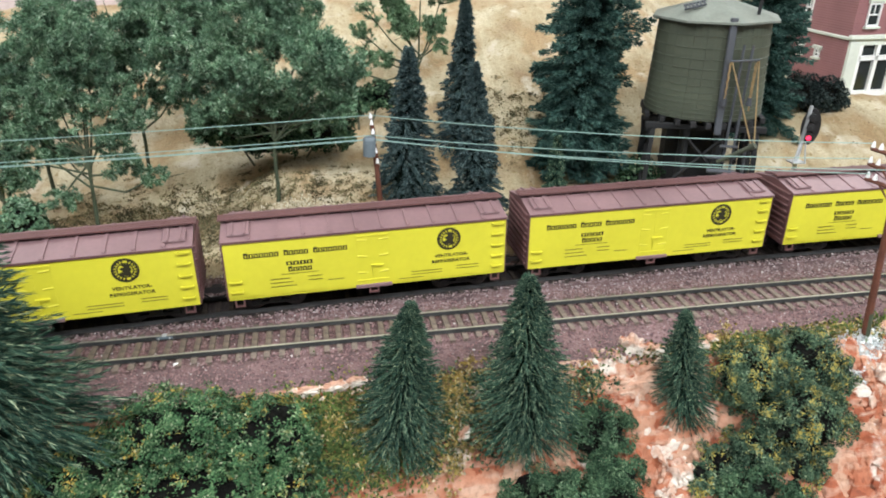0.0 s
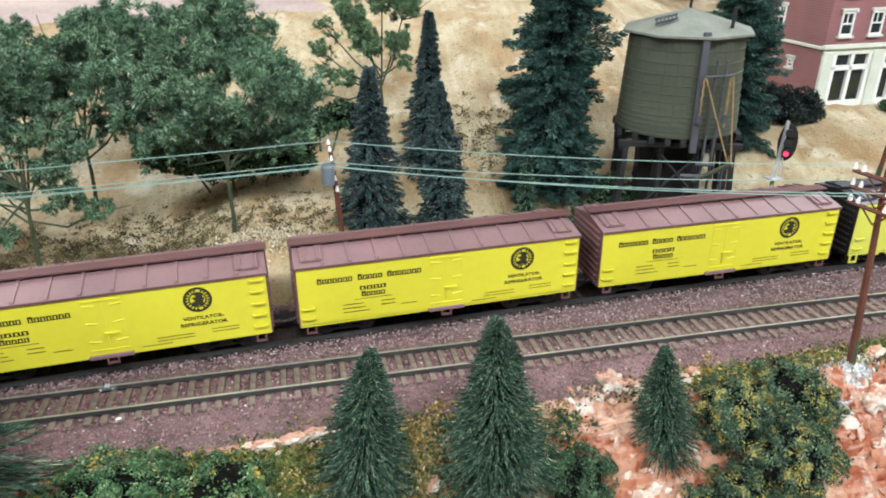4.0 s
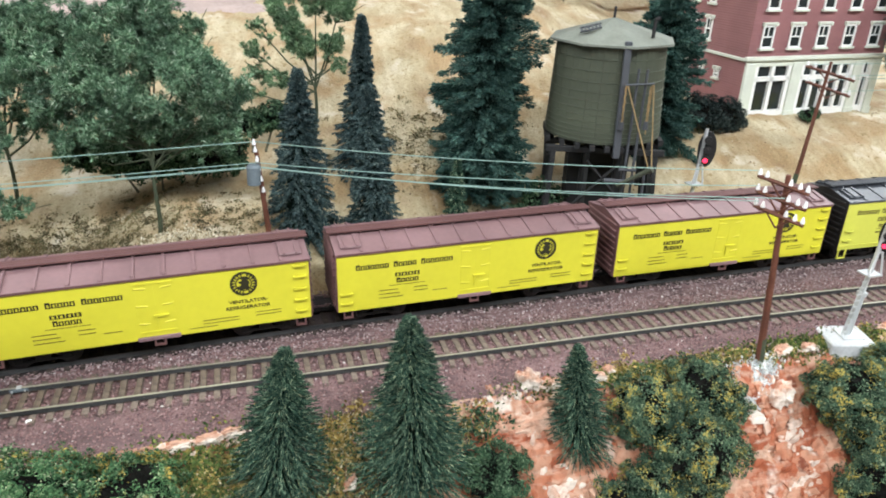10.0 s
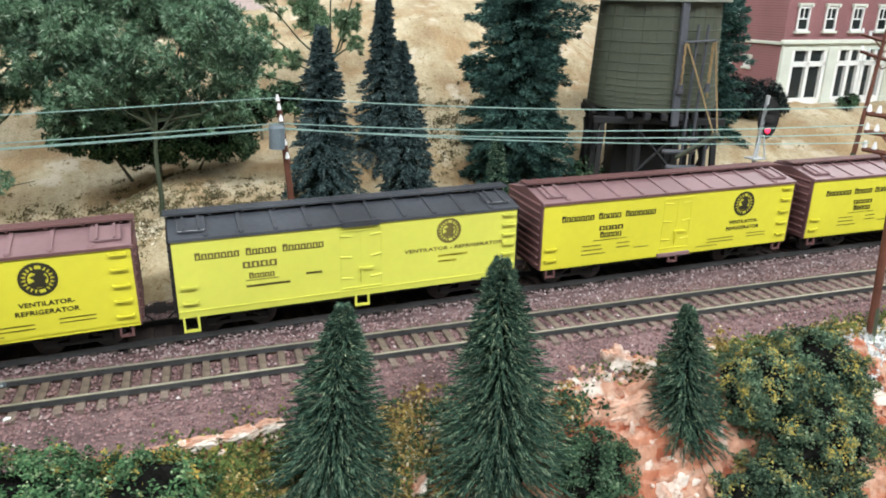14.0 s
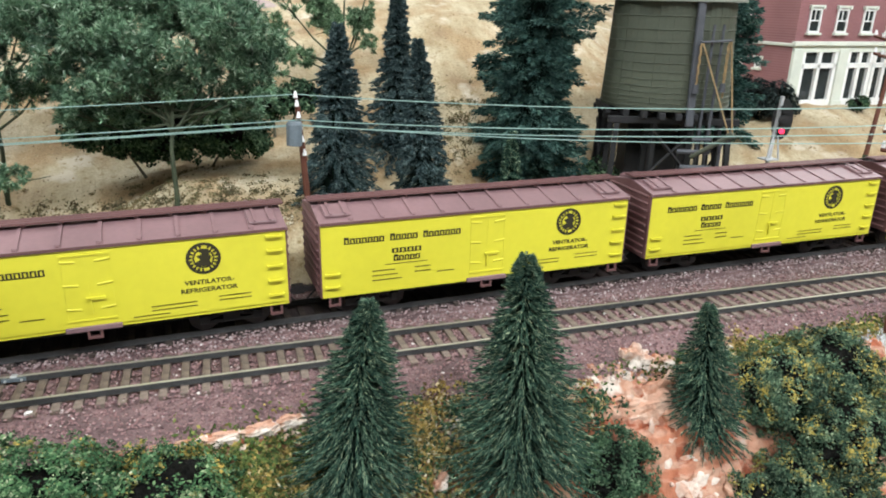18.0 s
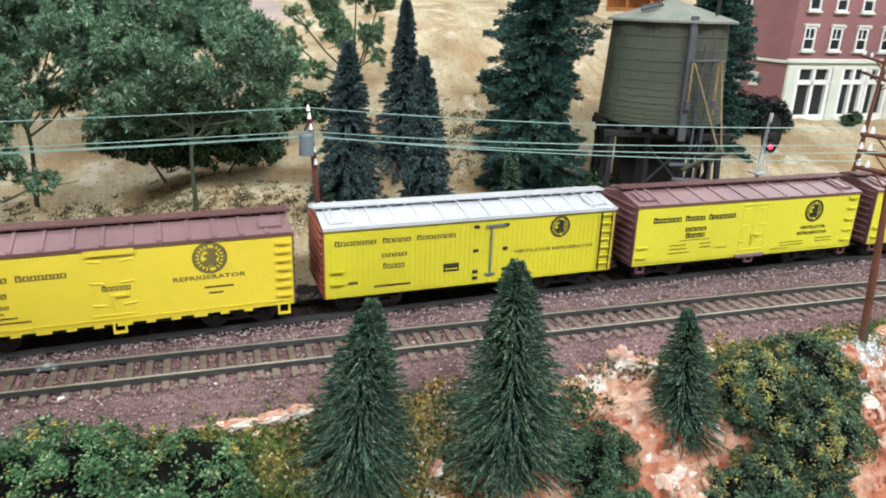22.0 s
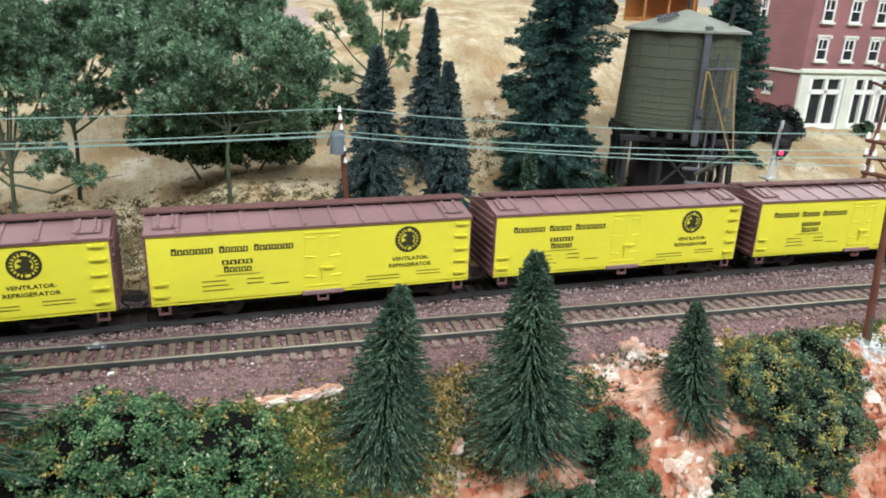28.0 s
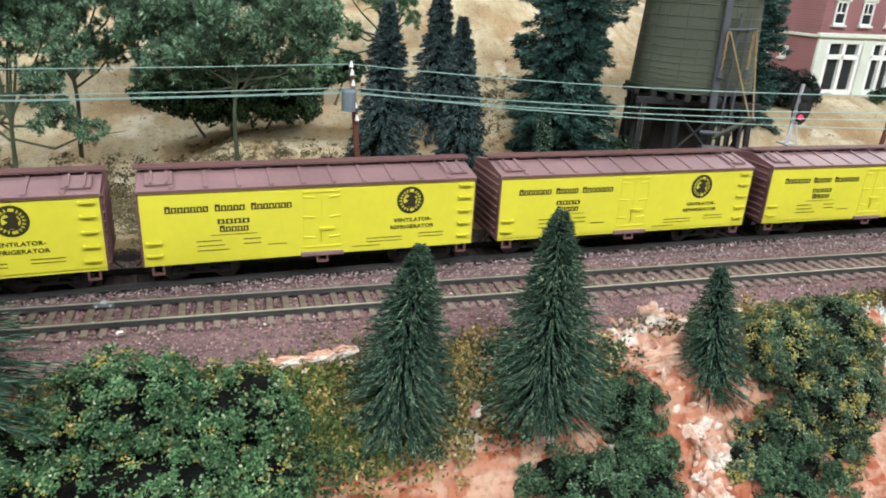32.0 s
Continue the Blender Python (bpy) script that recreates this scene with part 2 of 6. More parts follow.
M_BLACK = surface("car_black_iron", (0.010, 0.009, 0.009), 0.6, 0.4, 60, 700, 0.2)
M_WHEEL = surface("wheel_metal", (0.05, 0.045, 0.045), 0.5, 0.3, 80, 900, 0.1, metal=0.4)
M_INK = surface("black_lettering", (0.030, 0.026, 0.010), 0.5, 0.2, 200, 900, 0.0)
M_PALEINK = surface("faded_lettering", (0.36, 0.31, 0.020), 0.5, 0.2, 200, 900, 0.0)
M_RED = surface("red_paint", (0.62, 0.02, 0.03), 0.4, 0.08, 100, 900, 0.0)
M_WHITE = surface("white_paint", (0.80, 0.80, 0.78), 0.5, 0.05, 60, 600, 0.1)
M_CREAM = surface("cream_paint", (0.62, 0.65, 0.57), 0.6, 0.08, 60, 600, 0.1)
M_BRICK = brick_material()
M_PANE = surface("dark_glass", (0.02, 0.025, 0.025), 0.08, 0.2, 60, 600, 0.0)
M_TANK = surface("olive_tank_boards", (0.056, 0.065, 0.042), 0.7, 0.22, 30, 600, 0.3)
M_HOOP = surface("tank_hoops", (0.090, 0.104, 0.074), 0.6, 0.2, 80, 900, 0.1)
M_TANKROOF = surface("tank_roof_shingle", (0.18, 0.195, 0.165), 0.8, 0.2, 50, 700, 0.3)
M_CHARCOAL = surface("charcoal_timber", (0.013, 0.013, 0.014), 0.8, 0.4, 60, 700, 0.3)
M_SLATE = surface("slate_pipe", (0.06, 0.065, 0.075), 0.6, 0.2, 60, 700, 0.2)
M_ROPE = surface("rust_chain", (0.24, 0.165, 0.075), 0.7, 0.3, 200, 900, 0.2)
M_POLE = surface("pole_wood", (0.115, 0.038, 0.022), 0.7, 0.3, 60, 900, 0.3)
M_GALV = surface("silver_metal", (0.55, 0.57, 0.58), 0.4, 0.1, 80, 900, 0.1, metal=0.4)
M_CONC = surface("pale_concrete", (0.50, 0.51, 0.52), 0.8, 0.2, 60, 800, 0.3)
M_GREYBOX = surface("transformer_grey", (0.12, 0.15, 0.17), 0.6, 0.2, 80, 800, 0.2)
M_PORCELAIN = surface("white_porcelain", (0.82, 0.82, 0.82), 0.25, 0.03, 80, 800, 0.0)
M_WIRE = surface("pale_wire", (0.26, 0.40, 0.36), 0.5, 0.1, 80, 800, 0.0)
M_SIGRED = glowing("red_signal_lens", (1.0, 0.03, 0.09), 2.0)
M_TRUNK = surface("tree_bark", (0.12, 0.115, 0.075), 0.85, 0.35, 90, 900, 0.5)
M_MOSS = surface("mossy_trunk", (0.055, 0.070, 0.040), 0.85, 0.35, 90, 900, 0.5)
M_SPRUCE = leafy("spruce_needles", ((0.0, (0.011, 0.030, 0.023)), (0.50, (0.031, 0.073, 0.052)), (0.80, (0.088, 0.152, 0.101)), (0.95, (0.23, 0.32, 0.215)), (1.0, (0.48, 0.53, 0.32))))
M_BLUEFIR = leafy("blue_spruce_needles", ((0.0, (0.018, 0.034, 0.038)), (0.5, (0.054, 0.092, 0.094)), (0.9, (0.13, 0.185, 0.185)), (1.0, (0.22, 0.28, 0.26))))
M_FIR = leafy("fir_needles", ((0.0, (0.016, 0.044, 0.040)), (0.5, (0.048, 0.108, 0.092)), (1.0, (0.125, 0.215, 0.180))))
M_SAGE = leafy("sage_leaves", ((0.0, (0.050, 0.098, 0.060)), (0.5, (0.124, 0.228, 0.134)), (0.88, (0.235, 0.365, 0.235)), (1.0, (0.44, 0.54, 0.42))))
M_PALEGREEN = leafy("pale_green_leaves", ((0.0, (0.06, 0.12, 0.06)), (0.5, (0.15, 0.26, 0.14)), (0.90, (0.25, 0.37, 0.22)), (1.0, (0.42, 0.53, 0.36))))
M_LEAF = leafy("green_leaves", ((0.0, (0.018, 0.046, 0.022)), (0.5, (0.060, 0.135, 0.060)), (0.80, (0.10, 0.19, 0.085)), (0.95, (0.20, 0.28, 0.15)), (1.0, (0.40, 0.42, 0.28))), fleck=((0.42, 0.30, 0.07), 130, 0.56))
M_DARKLEAF = leafy("dark_leaves", ((0.0, (0.018, 0.038, 0.025)), (0.55, (0.062, 0.110, 0.066)), (0.90, (0.125, 0.185, 0.110)), (1.0, (0.26, 0.32, 0.20))), fleck=((0.40, 0.32, 0.080), 140, 0.515))
M_GREENLEAF = leafy("plain_green_leaves", ((0.0, (0.016, 0.038, 0.022)), (0.5, (0.050, 0.100, 0.054)), (0.9, (0.105, 0.175, 0.095)), (1.0, (0.20, 0.27, 0.17))))
M_HEDGE = leafy("hedge_leaves", ((0.0, (0.010, 0.015, 0.015)), (0.6, (0.026, 0.038, 0.036)), (1.0, (0.065, 0.085, 0.078))))
# Dark green-black that imitates the shade deep between the boughs.
M_CROWNSHADE = matt(surface("crown_shade", (0.010, 0.019, 0.015), 0.95, 0.4, 300, 1500, 0.8, depth=0.001))
# Near-black colour standing in for the shade between a shrub's sprigs.
M_HOLLOW = matt(surface("hollow_shade", (0.009, 0.009, 0.008), 0.95, 0.5, 200, 1200, 0.8, depth=0.001))
M_STREET = surface("pinkish_street", (0.40, 0.315, 0.29), 0.9, 0.2, 12, 300, 0.3)
M_SHED = surface("orange_shed_boards", (0.40, 0.17, 0.05), 0.7, 0.25, 40, 500, 0.3)
M_SNOW = leafy("white_foam", ((0.0, (0.45, 0.48, 0.48)), (1.0, (0.80, 0.82, 0.82))))
M_STRAW = leafy("straw_tufts", ((0.0, (0.13, 0.095, 0.04)), (0.35, (0.31, 0.225, 0.075)), (0.62, (0.45, 0.32, 0.10)), (0.85, (0.54, 0.42, 0.21)), (1.0, (0.64, 0.56, 0.40))), fleck=((0.09, 0.12, 0.045), 90, 0.58))
M_MOSSTUFT = leafy("moss_tufts", ((0.0, (0.035, 0.060, 0.022)), (0.6, (0.115, 0.165, 0.050)), (0.88, (0.20, 0.22, 0.07)), (1.0, (0.42, 0.30, 0.10))), fleck=((0.36, 0.26, 0.08), 80, 0.60))
M_CEIL = surface("ceiling_paint", (0.75, 0.75, 0.73), 0.9, 0.03, 2, 60, 0.1)
M_WALL = surface("wall_paint", (0.60, 0.60, 0.57), 0.9, 0.04, 2, 60, 0.1)
M_FLOOR = surface("room_floor", (0.22, 0.21, 0.20), 0.7, 0.1, 3, 80, 0.1)
M_LAMP = glowing("lamp_diffuser", (1.0, 0.98, 0.95), 3.0)


# ---- building blocks ----
def part(name, bm, material, parent=None, label="", smooth=False):
    me = bpy.data.meshes.new(name)
    bm.to_mesh(me)
    bm.free()
    return mesh_part(name, me, material, parent, label, smooth)


def mesh_part(name, me, material, parent=None, label="", smooth=False):
    me.materials.append(material)
    if smooth:
        me.polygons.foreach_set("use_smooth", [True] * len(me.polygons))
    ob = new(name, me)
    ob.parent = parent
    if label:
        ob["label"] = label
    return ob


def thing(name, label, category, group="", kind="", at=(0, 0, 0), turn=0):
    ob = new(name)
    ob.matrix_world = pose(*at, 0, 0, turn)
    ob.empty_display_size = 0.01
    return tagged(ob, label, category, group, kind)


def box(bm, c, s, rot=None, bevel=0.0):
    """A box of size s about c, turned by rot (degrees); bevel rounds its edges."""
    m = Matrix.Translation(c)
    if rot:
        m = m @ pose(0, 0, 0, *rot)
    r = bmesh.ops.create_cube(bm, size=1.0, matrix=m @ Matrix.Diagonal((*s, 1)))
    if bevel:
        es = list({e for v in r["verts"] for e in v.link_edges})
        bmesh.ops.bevel(bm, geom=es, offset=bevel, segments=1, affect="EDGES")
    return bm


def rod(bm, a, b, ra, rb=None, sides=8):
    a, b = Vector(a), Vector(b)
    rb = ra if rb is None else rb
    q = (b - a).to_track_quat("Z", "Y").to_matrix().to_4x4()
    bmesh.ops.create_cone(bm, cap_ends=True, segments=sides, radius1=ra, radius2=rb, depth=(b - a).length, matrix=Matrix.Translation((a + b) / 2) @ q)
    return bm


def boxed(*boxes, bevel=0.0):
    bm = bmesh.new()
    for c, s, *r in boxes:
        box(bm, c, s, r[0] if r else None, bevel)
    return bm


def rods(*list_of):
    bm = bmesh.new()
    for r in list_of:
        rod(bm, *r)
    return bm


def pydata(name, verts, faces):
    me = bpy.data.meshes.new(name)
    me.from_pydata(verts, [], faces)
    return me


def quads_mesh(name, centres, us, vs):
    """Many loose four-sided leaves: centre, and two half axes each."""
    c, u, v = (np.asarray(a, float) for a in (centres, us, vs))
    n = len(c)
    p = np.stack([c - u, c - v, c + u, c + v], 1).reshape(-1, 3)
    return pydata(name, p.tolist(), np.arange(4 * n).reshape(n, 4).tolist())


def unit(v):
    return v / np.maximum(np.linalg.norm(v, axis=-1, keepdims=True), 1e-9)


# ---- the lie of the land ----
def track_y(x):
    """The back track's centre line: a turnout leg that swings parallel to the front track."""
    if x < -0.15:
        return 0.0841 * (x + 0.673) ** 2 if x > -0.673 else 0.0
    x = min(x, 0.479)
    return 0.0346 + 0.067 * x - 0.07 * x * x


def front_y(x):
    """The front track's centre line: straight, then bending a little towards the layout's edge."""
    return -0.12 * max(0.0, min(x, 0.75) - 0.25) ** 2


GX = np.array([-6.0, -0.30, -0.02, 0.035, 0.08, 0.16, 0.21, 0.30, 0.40, 0.50, 0.70, 6.0])
GY = np.array([0.072, 0.10, 0.13, 0.155, 0.185, 0.22, 0.28, 0.34, 0.5, 0.8, 1.1])
GZ = np.array([
    [-.002, .004, .010, .016, .026, .042, .075, .105, .13, .15, .16],
    [-.002, .004, .010, .016, .026, .042, .075, .105, .13, .15, .16],
    [-.002, .005, .012, .018, .028, .044, .078, .108, .13, .15, .16],
    [-.002, .028, .034, .032, .036, .052, .085, .110, .13, .15, .16],
    [-.002, .022, .028, .030, .038, .056, .090, .112, .13, .15, .16],
    [-.002, .004, .012, .024, .050, .072, .103, .118, .135, .15, .16],
    [-.002, .002, .010, .024, .052, .074, .105, .122, .14, .15, .16],
    [-.002, .006, .020, .036, .054, .076, .115, .130, .14, .15, .16],
    [-.002, .020, .038, .048, .055, .058, .070, .100, .14, .15, .16],
    [-.002, .024, .042, .050, .056, .058, .060, .075, .12, .15, .16],
    [-.002, .024, .042, .050, .056, .058, .060, .065, .10, .15, .16],
    [-.002, .020, .030, .040, .050, .058, .060, .065, .10, .15, .16]])
FY = np.array([-0.6, -0.35, -0.20, -0.12, -0.09, -0.065, -0.050, -0.040, -0.034, -0.027, -0.02])
FZ = np.array([-0.30, -0.28, -0.16, -0.085, -0.055, -0.032, -0.018, -0.009, -0.0055, -0.003, -0.0015])


def ground_z(x, y):
    if y < -0.02:
        z = float(np.interp(y, FY, FZ))
        k = min(1.0, max(0.0, (-0.03 - y) / 0.02))
        return z + k * (0.006 * noise.noise((x * 22, y * 22, 3.1)) + 0.004 * noise.noise((x * 70, y * 70, 1.7)))
    if y < 0.072:
        return -0.0015
    i = min(max(int(np.searchsorted(GX, x)) - 1, 0), len(GX) - 2)
    f = min(max((x - GX[i]) / (GX[i + 1] - GX[i]), 0), 1)
    f = f * f * (3 - 2 * f)
    z = float(np.interp(y, GY, GZ[i]) * (1 - f) + np.interp(y, GY, GZ[i + 1]) * f)
    k = min(1.0, (y - 0.072) / 0.03)
    return z + k * (0.0065 * noise.noise((x * 16, y * 16, 7.0)) + 0.0026 * noise.noise((x * 55, y * 55, 2.0)) + 0.0012 * noise.noise((x * 140, y * 140, 4.0)))


def axis(fine_lo, fine_hi, step, lo, hi, coarse):
    a = list(np.arange(fine_lo, fine_hi, step))
    left = list(np.linspace(lo, fine_lo, coarse, endpoint=False))
    right = list(np.linspace(fine_hi, hi, coarse))
    return left + a + right


def sheet(name, xs, ys, zfun, material, label, category, smooth=True):
    verts = [(x, y, zfun(x, y)) for y in ys for x in xs]
    n = len(xs)
    faces = [(j * n + i, j * n + i + 1, (j + 1) * n + i + 1, (j + 1) * n + i) for j in range(len(ys) - 1) for i in range(n - 1)]
    ob = mesh_part(name, pydata(name, verts, faces), material, None, "", smooth)
    return tagged(ob, label, category, kind="structure")


XS = axis(-0.35, 0.85, 0.006, -5.0, 5.0, 24)
sheet("hillside", XS, [0.072, 0.078, 0.085] + list(np.arange(0.092, 0.46, 0.006)) + [0.5, 0.6, 0.8, 1.1], ground_z, M_DIRT, "tan dirt and dry straw hillside of the layout", "hillside")
def street_z(x, y):
    edge = min((y - 0.350) / 0.03, (0.125 - x) / 0.05) + 0.7 * noise.noise((x * 17, y * 30, 5.0))
    return ground_z(x, y) + min(0.0012, 0.004 * (edge - 0.6))


sheet("upper_street", [-3.0, -1.0, -0.5, -0.3] + list(np.arange(-0.28, 0.125, 0.005)), list(np.arange(0.350, 0.46, 0.004)) + [0.5, 0.6, 0.7], street_z, M_STREET, "dusty pinkish grey street on the plateau above the hill", "street")


def plates(x, y, scale, seed):
    """Flat tilted facets with cracks between them."""
    q = Vector((x * scale, y * scale * 0.8, seed))
    gap, near = noise.voronoi(q)
    a, b = near[0], near[1]
    lean = noise.cell_vector(a * 7.3 + Vector((seed, 1, 2)))
    return 0.5 * (lean.z + 0.6 * ((q - a).dot(lean))) + 0.5 * min(1.0, (gap[1] - gap[0]) * 2.2)


def rough_rock(x, y):
    k = min(1.0, max(0.0, (-0.034 - y) / 0.010))
    w = 0.004 * noise.noise((x * 60, y * 60, 6.0))
    rag = 0.40 + 0.60 * min(1.0, max(0.0, (x - 0.15) / 0.03))
    big = plates(x + w, y - w, 78, 3.0)
    small = plates(x - w, y + w, 230, 8.0)
    p, q = x * 0.95 + y * 0.31, y * 0.95 - x * 0.31
    strata = abs(noise.noise((p * 30, q * 190, 2.0)))
    return ground_z(x, y) + k * (rag * (0.0062 * big + 0.0019 * small) + 0.0016 * strata - 0.0045)


XF = axis(-0.20, 0.62, 0.0016, -5.0, 5.0, 24)
sheet("rock_slope", XF, [-0.6, -0.35, -0.25, -0.2, -0.16] + list(np.arange(-0.13, -0.036, 0.0016)) + [-0.034], rough_rock, M_ROCK, "orange and white plaster rock slope below the track", "rock slope", False)
sheet("ballast_bed", XS, [-0.034, -0.031, -0.028, -0.025, -0.022, -0.02, 0.0, 0.02, 0.04, 0.06, 0.072], ground_z, M_BALLAST, "dark maroon ballast bed under the two tracks", "ballast")

# Dark strip along the back track: the train's shade put into the colour.
sheet("shaded_bed", axis(-0.35, 0.6, 0.02, -5.0, 5.0, 24), [-0.0105, 0.0, 0.0105], lambda x, y: -0.0011, M_SHADEBED, "ballast strip coloured dark as the train's shade between the back track's rails", "ballast")
bed = bpy.data.objects["shaded_bed"].data
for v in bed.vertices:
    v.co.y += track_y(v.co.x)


# ---- the room round the layout ----
def slab(name, c, s, material, label, category):
    return tagged(part(name, boxed((c, s)), material), label, category, kind="structure")


slab("floor", (0, -0.2, -1.15), (11, 5, 0.1), M_FLOOR, "grey floor of the layout room", "floor")
slab("ceiling", (0, -0.2, 1.45), (11, 5, 0.1), M_CEIL, "white painted ceiling with tube lights", "ceiling")
slab("wall_south", (0, -2.75, 0.15), (11, 0.1, 2.5), M_WALL, "plain pale wall of the layout room", "wall")
slab("wall_north", (0, 2.35, 0.15), (11, 0.1, 2.5), M_WALL, "plain pale wall of the layout room", "wall")
slab("wall_west", (-5.55, -0.2, 0.15), (0.1, 5.2, 2.5), M_WALL, "plain pale wall of the layout room", "wall")
slab("wall_east", (5.55, -0.2, 0.15), (0.1, 5.2, 2.5), M_WALL, "plain pale wall of the layout room", "wall")
slab("benchwork", (0, 0.25, -0.72), (10, 1.7, 0.76), M_FLOOR, "plain grey benchwork under the layout", "benchwork")
for lx, ly in LAMPS:
    f = thing("ceiling_light", "white fluorescent ceiling light fixture", "ceiling light", "ceiling lights", at=(lx, ly, 1.385))
    part("housing", boxed(((0, 0, 0.008), (1.26, 0.32, 0.014))), M_WHITE, f)
    part("diffuser", boxed(((0, 0, -0.001), (1.2, 0.26, 0.004))), M_LAMP, f)


# ---- railway track ----
def rail_strip(name, ys_of, xs, parent, half, z0, z1, material):
    bm = bmesh.new()
    rows = []
    for x in xs:
        y = ys_of(x)
        rows.append([bm.verts.new((x, y + dy, z)) for dy, z in ((-half, z0), (-half, z1), (half, z1), (half, z0))])
    for a, b in zip(rows, rows[1:]):
        for i in range(3):
            bm.faces.new((a[i], b[i], b[i + 1], a[i + 1]))
    return part(name, bm, material, parent)


def track(label, centre, x0, x1, tie_from, tie_to, wood, head, tie_long=0.0300):
    t = thing("railway_track", label, "track", "tracks", "structure")
    xs = list(np.linspace(x0, -0.7, 6)) + list(np.arange(-0.68, 0.5, 0.02)) + list(np.linspace(0.52, x1, 8))
    for sgn in (-1, 1):
        off = sgn * 0.0086
        rail_strip("rail", lambda x: centre(x) + off, xs, t, 0.00046, 0.0001, 0.00195, M_RAIL)
        rail_strip("rail_head", lambda x: centre(x) + off, xs, t, 0.00050, 0.00190, 0.00215, head)
        rail_strip("rail_foot", lambda x: centre(x) + off, xs, t, 0.0008, 0.0, 0.0004, M_RAIL)
    tie = boxed(((0, 0, -0.0008), (0.0027, tie_long, 0.0017)), bevel=0.0002)
    me = bpy.data.meshes.new("tie")
    tie.to_mesh(me)
    tie.free()
    me.materials.append(wood)
    for i, x in enumerate(np.arange(tie_from, tie_to, 0.0066)):
        ob = new("tie", me)
        ob.parent = t
        slope = math.degrees(math.atan((centre(x + 0.01) - centre(x - 0.01)) / 0.02))
        ob.matrix_basis = pose(x + random.uniform(-0.0004, 0.0004), centre(x) + random.uniform(-0.0006, 0.0006), 0, 0, 0, slope + random.uniform(-1.5, 1.5))
    v, f = [], []
    for x in list(np.arange(x0, tie_from, 0.0066)) + list(np.arange(tie_to, x1, 0.0066)):
        n, y = len(v), centre(x)
        for dx in (-0.0013, 0.0013):
            for dy in (-0.015, 0.015):
                v.append((x + dx, y + dy, 0.0001))
                v.append((x + dx, y + dy, -0.0015))
        f += [(n, n + 2, n + 6, n + 4), (n, n + 1, n + 3, n + 2), (n + 4, n + 6, n + 7, n + 5), (n, n + 4, n + 5, n + 1), (n + 2, n + 3, n + 7, n + 6)]
    tagged(mesh_part("far_ties", pydata("far_ties", v, f), wood, t), kind="stuff")
    return t


track("empty front track of brown ties and steel rails", front_y, -5.0, 5.0, -0.20, 0.80, M_TIE, M_RAILTOP)
# Ties and rail heads are coloured dark here for the shade below the cars.
track("back track on brown ties darkened to imitate the shade under the train", track_y, -5.0, 5.0, -0.26, 0.62, M_SHADETIE, M_RAIL, 0.0236)


# ---- refrigerator cars ----
HALF, LONG, SILL, EAVE, RIDGE = 0.0176, 0.1388, 0.0105, 0.0415, 0.0452
FACE = -HALF - 0.00012


def u_x(u):
    return (u - 0.5) * LONG


def v_z(v):
    return EAVE - v * (EAVE - SILL)


def letter_bars(car, name, ink, u0, u1, v0, v1, words, label=""):
    """A painted line, each word as one plain row of boxed bars with a taller first bar."""
    total = sum(words) + 0.9 * (len(words) - 1)
    w = (u_x(u1) - u_x(u0)) / total
    z1, z0 = v_z(v0), v_z(v1)
    h = z1 - z0
    x = u_x(u0)
    for n in words:
        bm = bmesh.new()
        cols = []
        for i in range(n):
            for c, stem_here, roof in ((0.0, 1, 1), (0.25, 0, 1), (0.58, 1, 1), (0.83, 0, 0)):
                cols.append((x + (i + c) * w, stem_here, roof, 1.22 if i == 0 and n > 4 else 1.0))
        cols = cols[:-1] + [(x + (n - 0.16) * w, 0, 0, 1.0)]
        for (xa, st, roof, tall), (xb, *_) in zip(cols, cols[1:]):
            y = FACE - 0.00008
            rows = [(z0, z0 + h * 0.16)] + ([(z0 + h * 0.16, z0 + h * 0.78)] if st else []) + ([(z0 + h * 0.78, z0 + h * tall)] if roof else [])
            for za, zb in rows:
                bm.faces.new([bm.verts.new(q) for q in ((xa, y, za), (xb, y, za), (xb, y, zb), (xa, y, zb))])
        bmesh.ops.remove_doubles(bm, verts=bm.verts[:], dist=0.00002)
        part(name, bm, ink, car, label)
        x += w * (n + 0.9)


def dashes(bm, u0, u1, v, h=0.0004, gaps=2, seed=1):
    """One row of small print as a single notched strip."""
    rng = random.Random(seed)
    x, end, z = u_x(u0), u_x(u1), v_z(v)
    low, high = [], []
    while x < end:
        w = min(rng.uniform(0.0015, 0.004), end - x)
        low += [(x, z - h / 2), (x + w, z - h / 2)]
        high += [(x, z + h / 2), (x + w, z + h / 2), (x + w, z - h * 0.3), (x + w + 0.0005, z - h * 0.3)]
        x += w + 0.0005
    pts = [low[0], low[-1]] + high[:-2][::-1]
    f = bm.faces.new([bm.verts.new((px, FACE - 0.00008, pz)) for px, pz in pts])
    bmesh.ops.triangulate(bm, faces=[f])


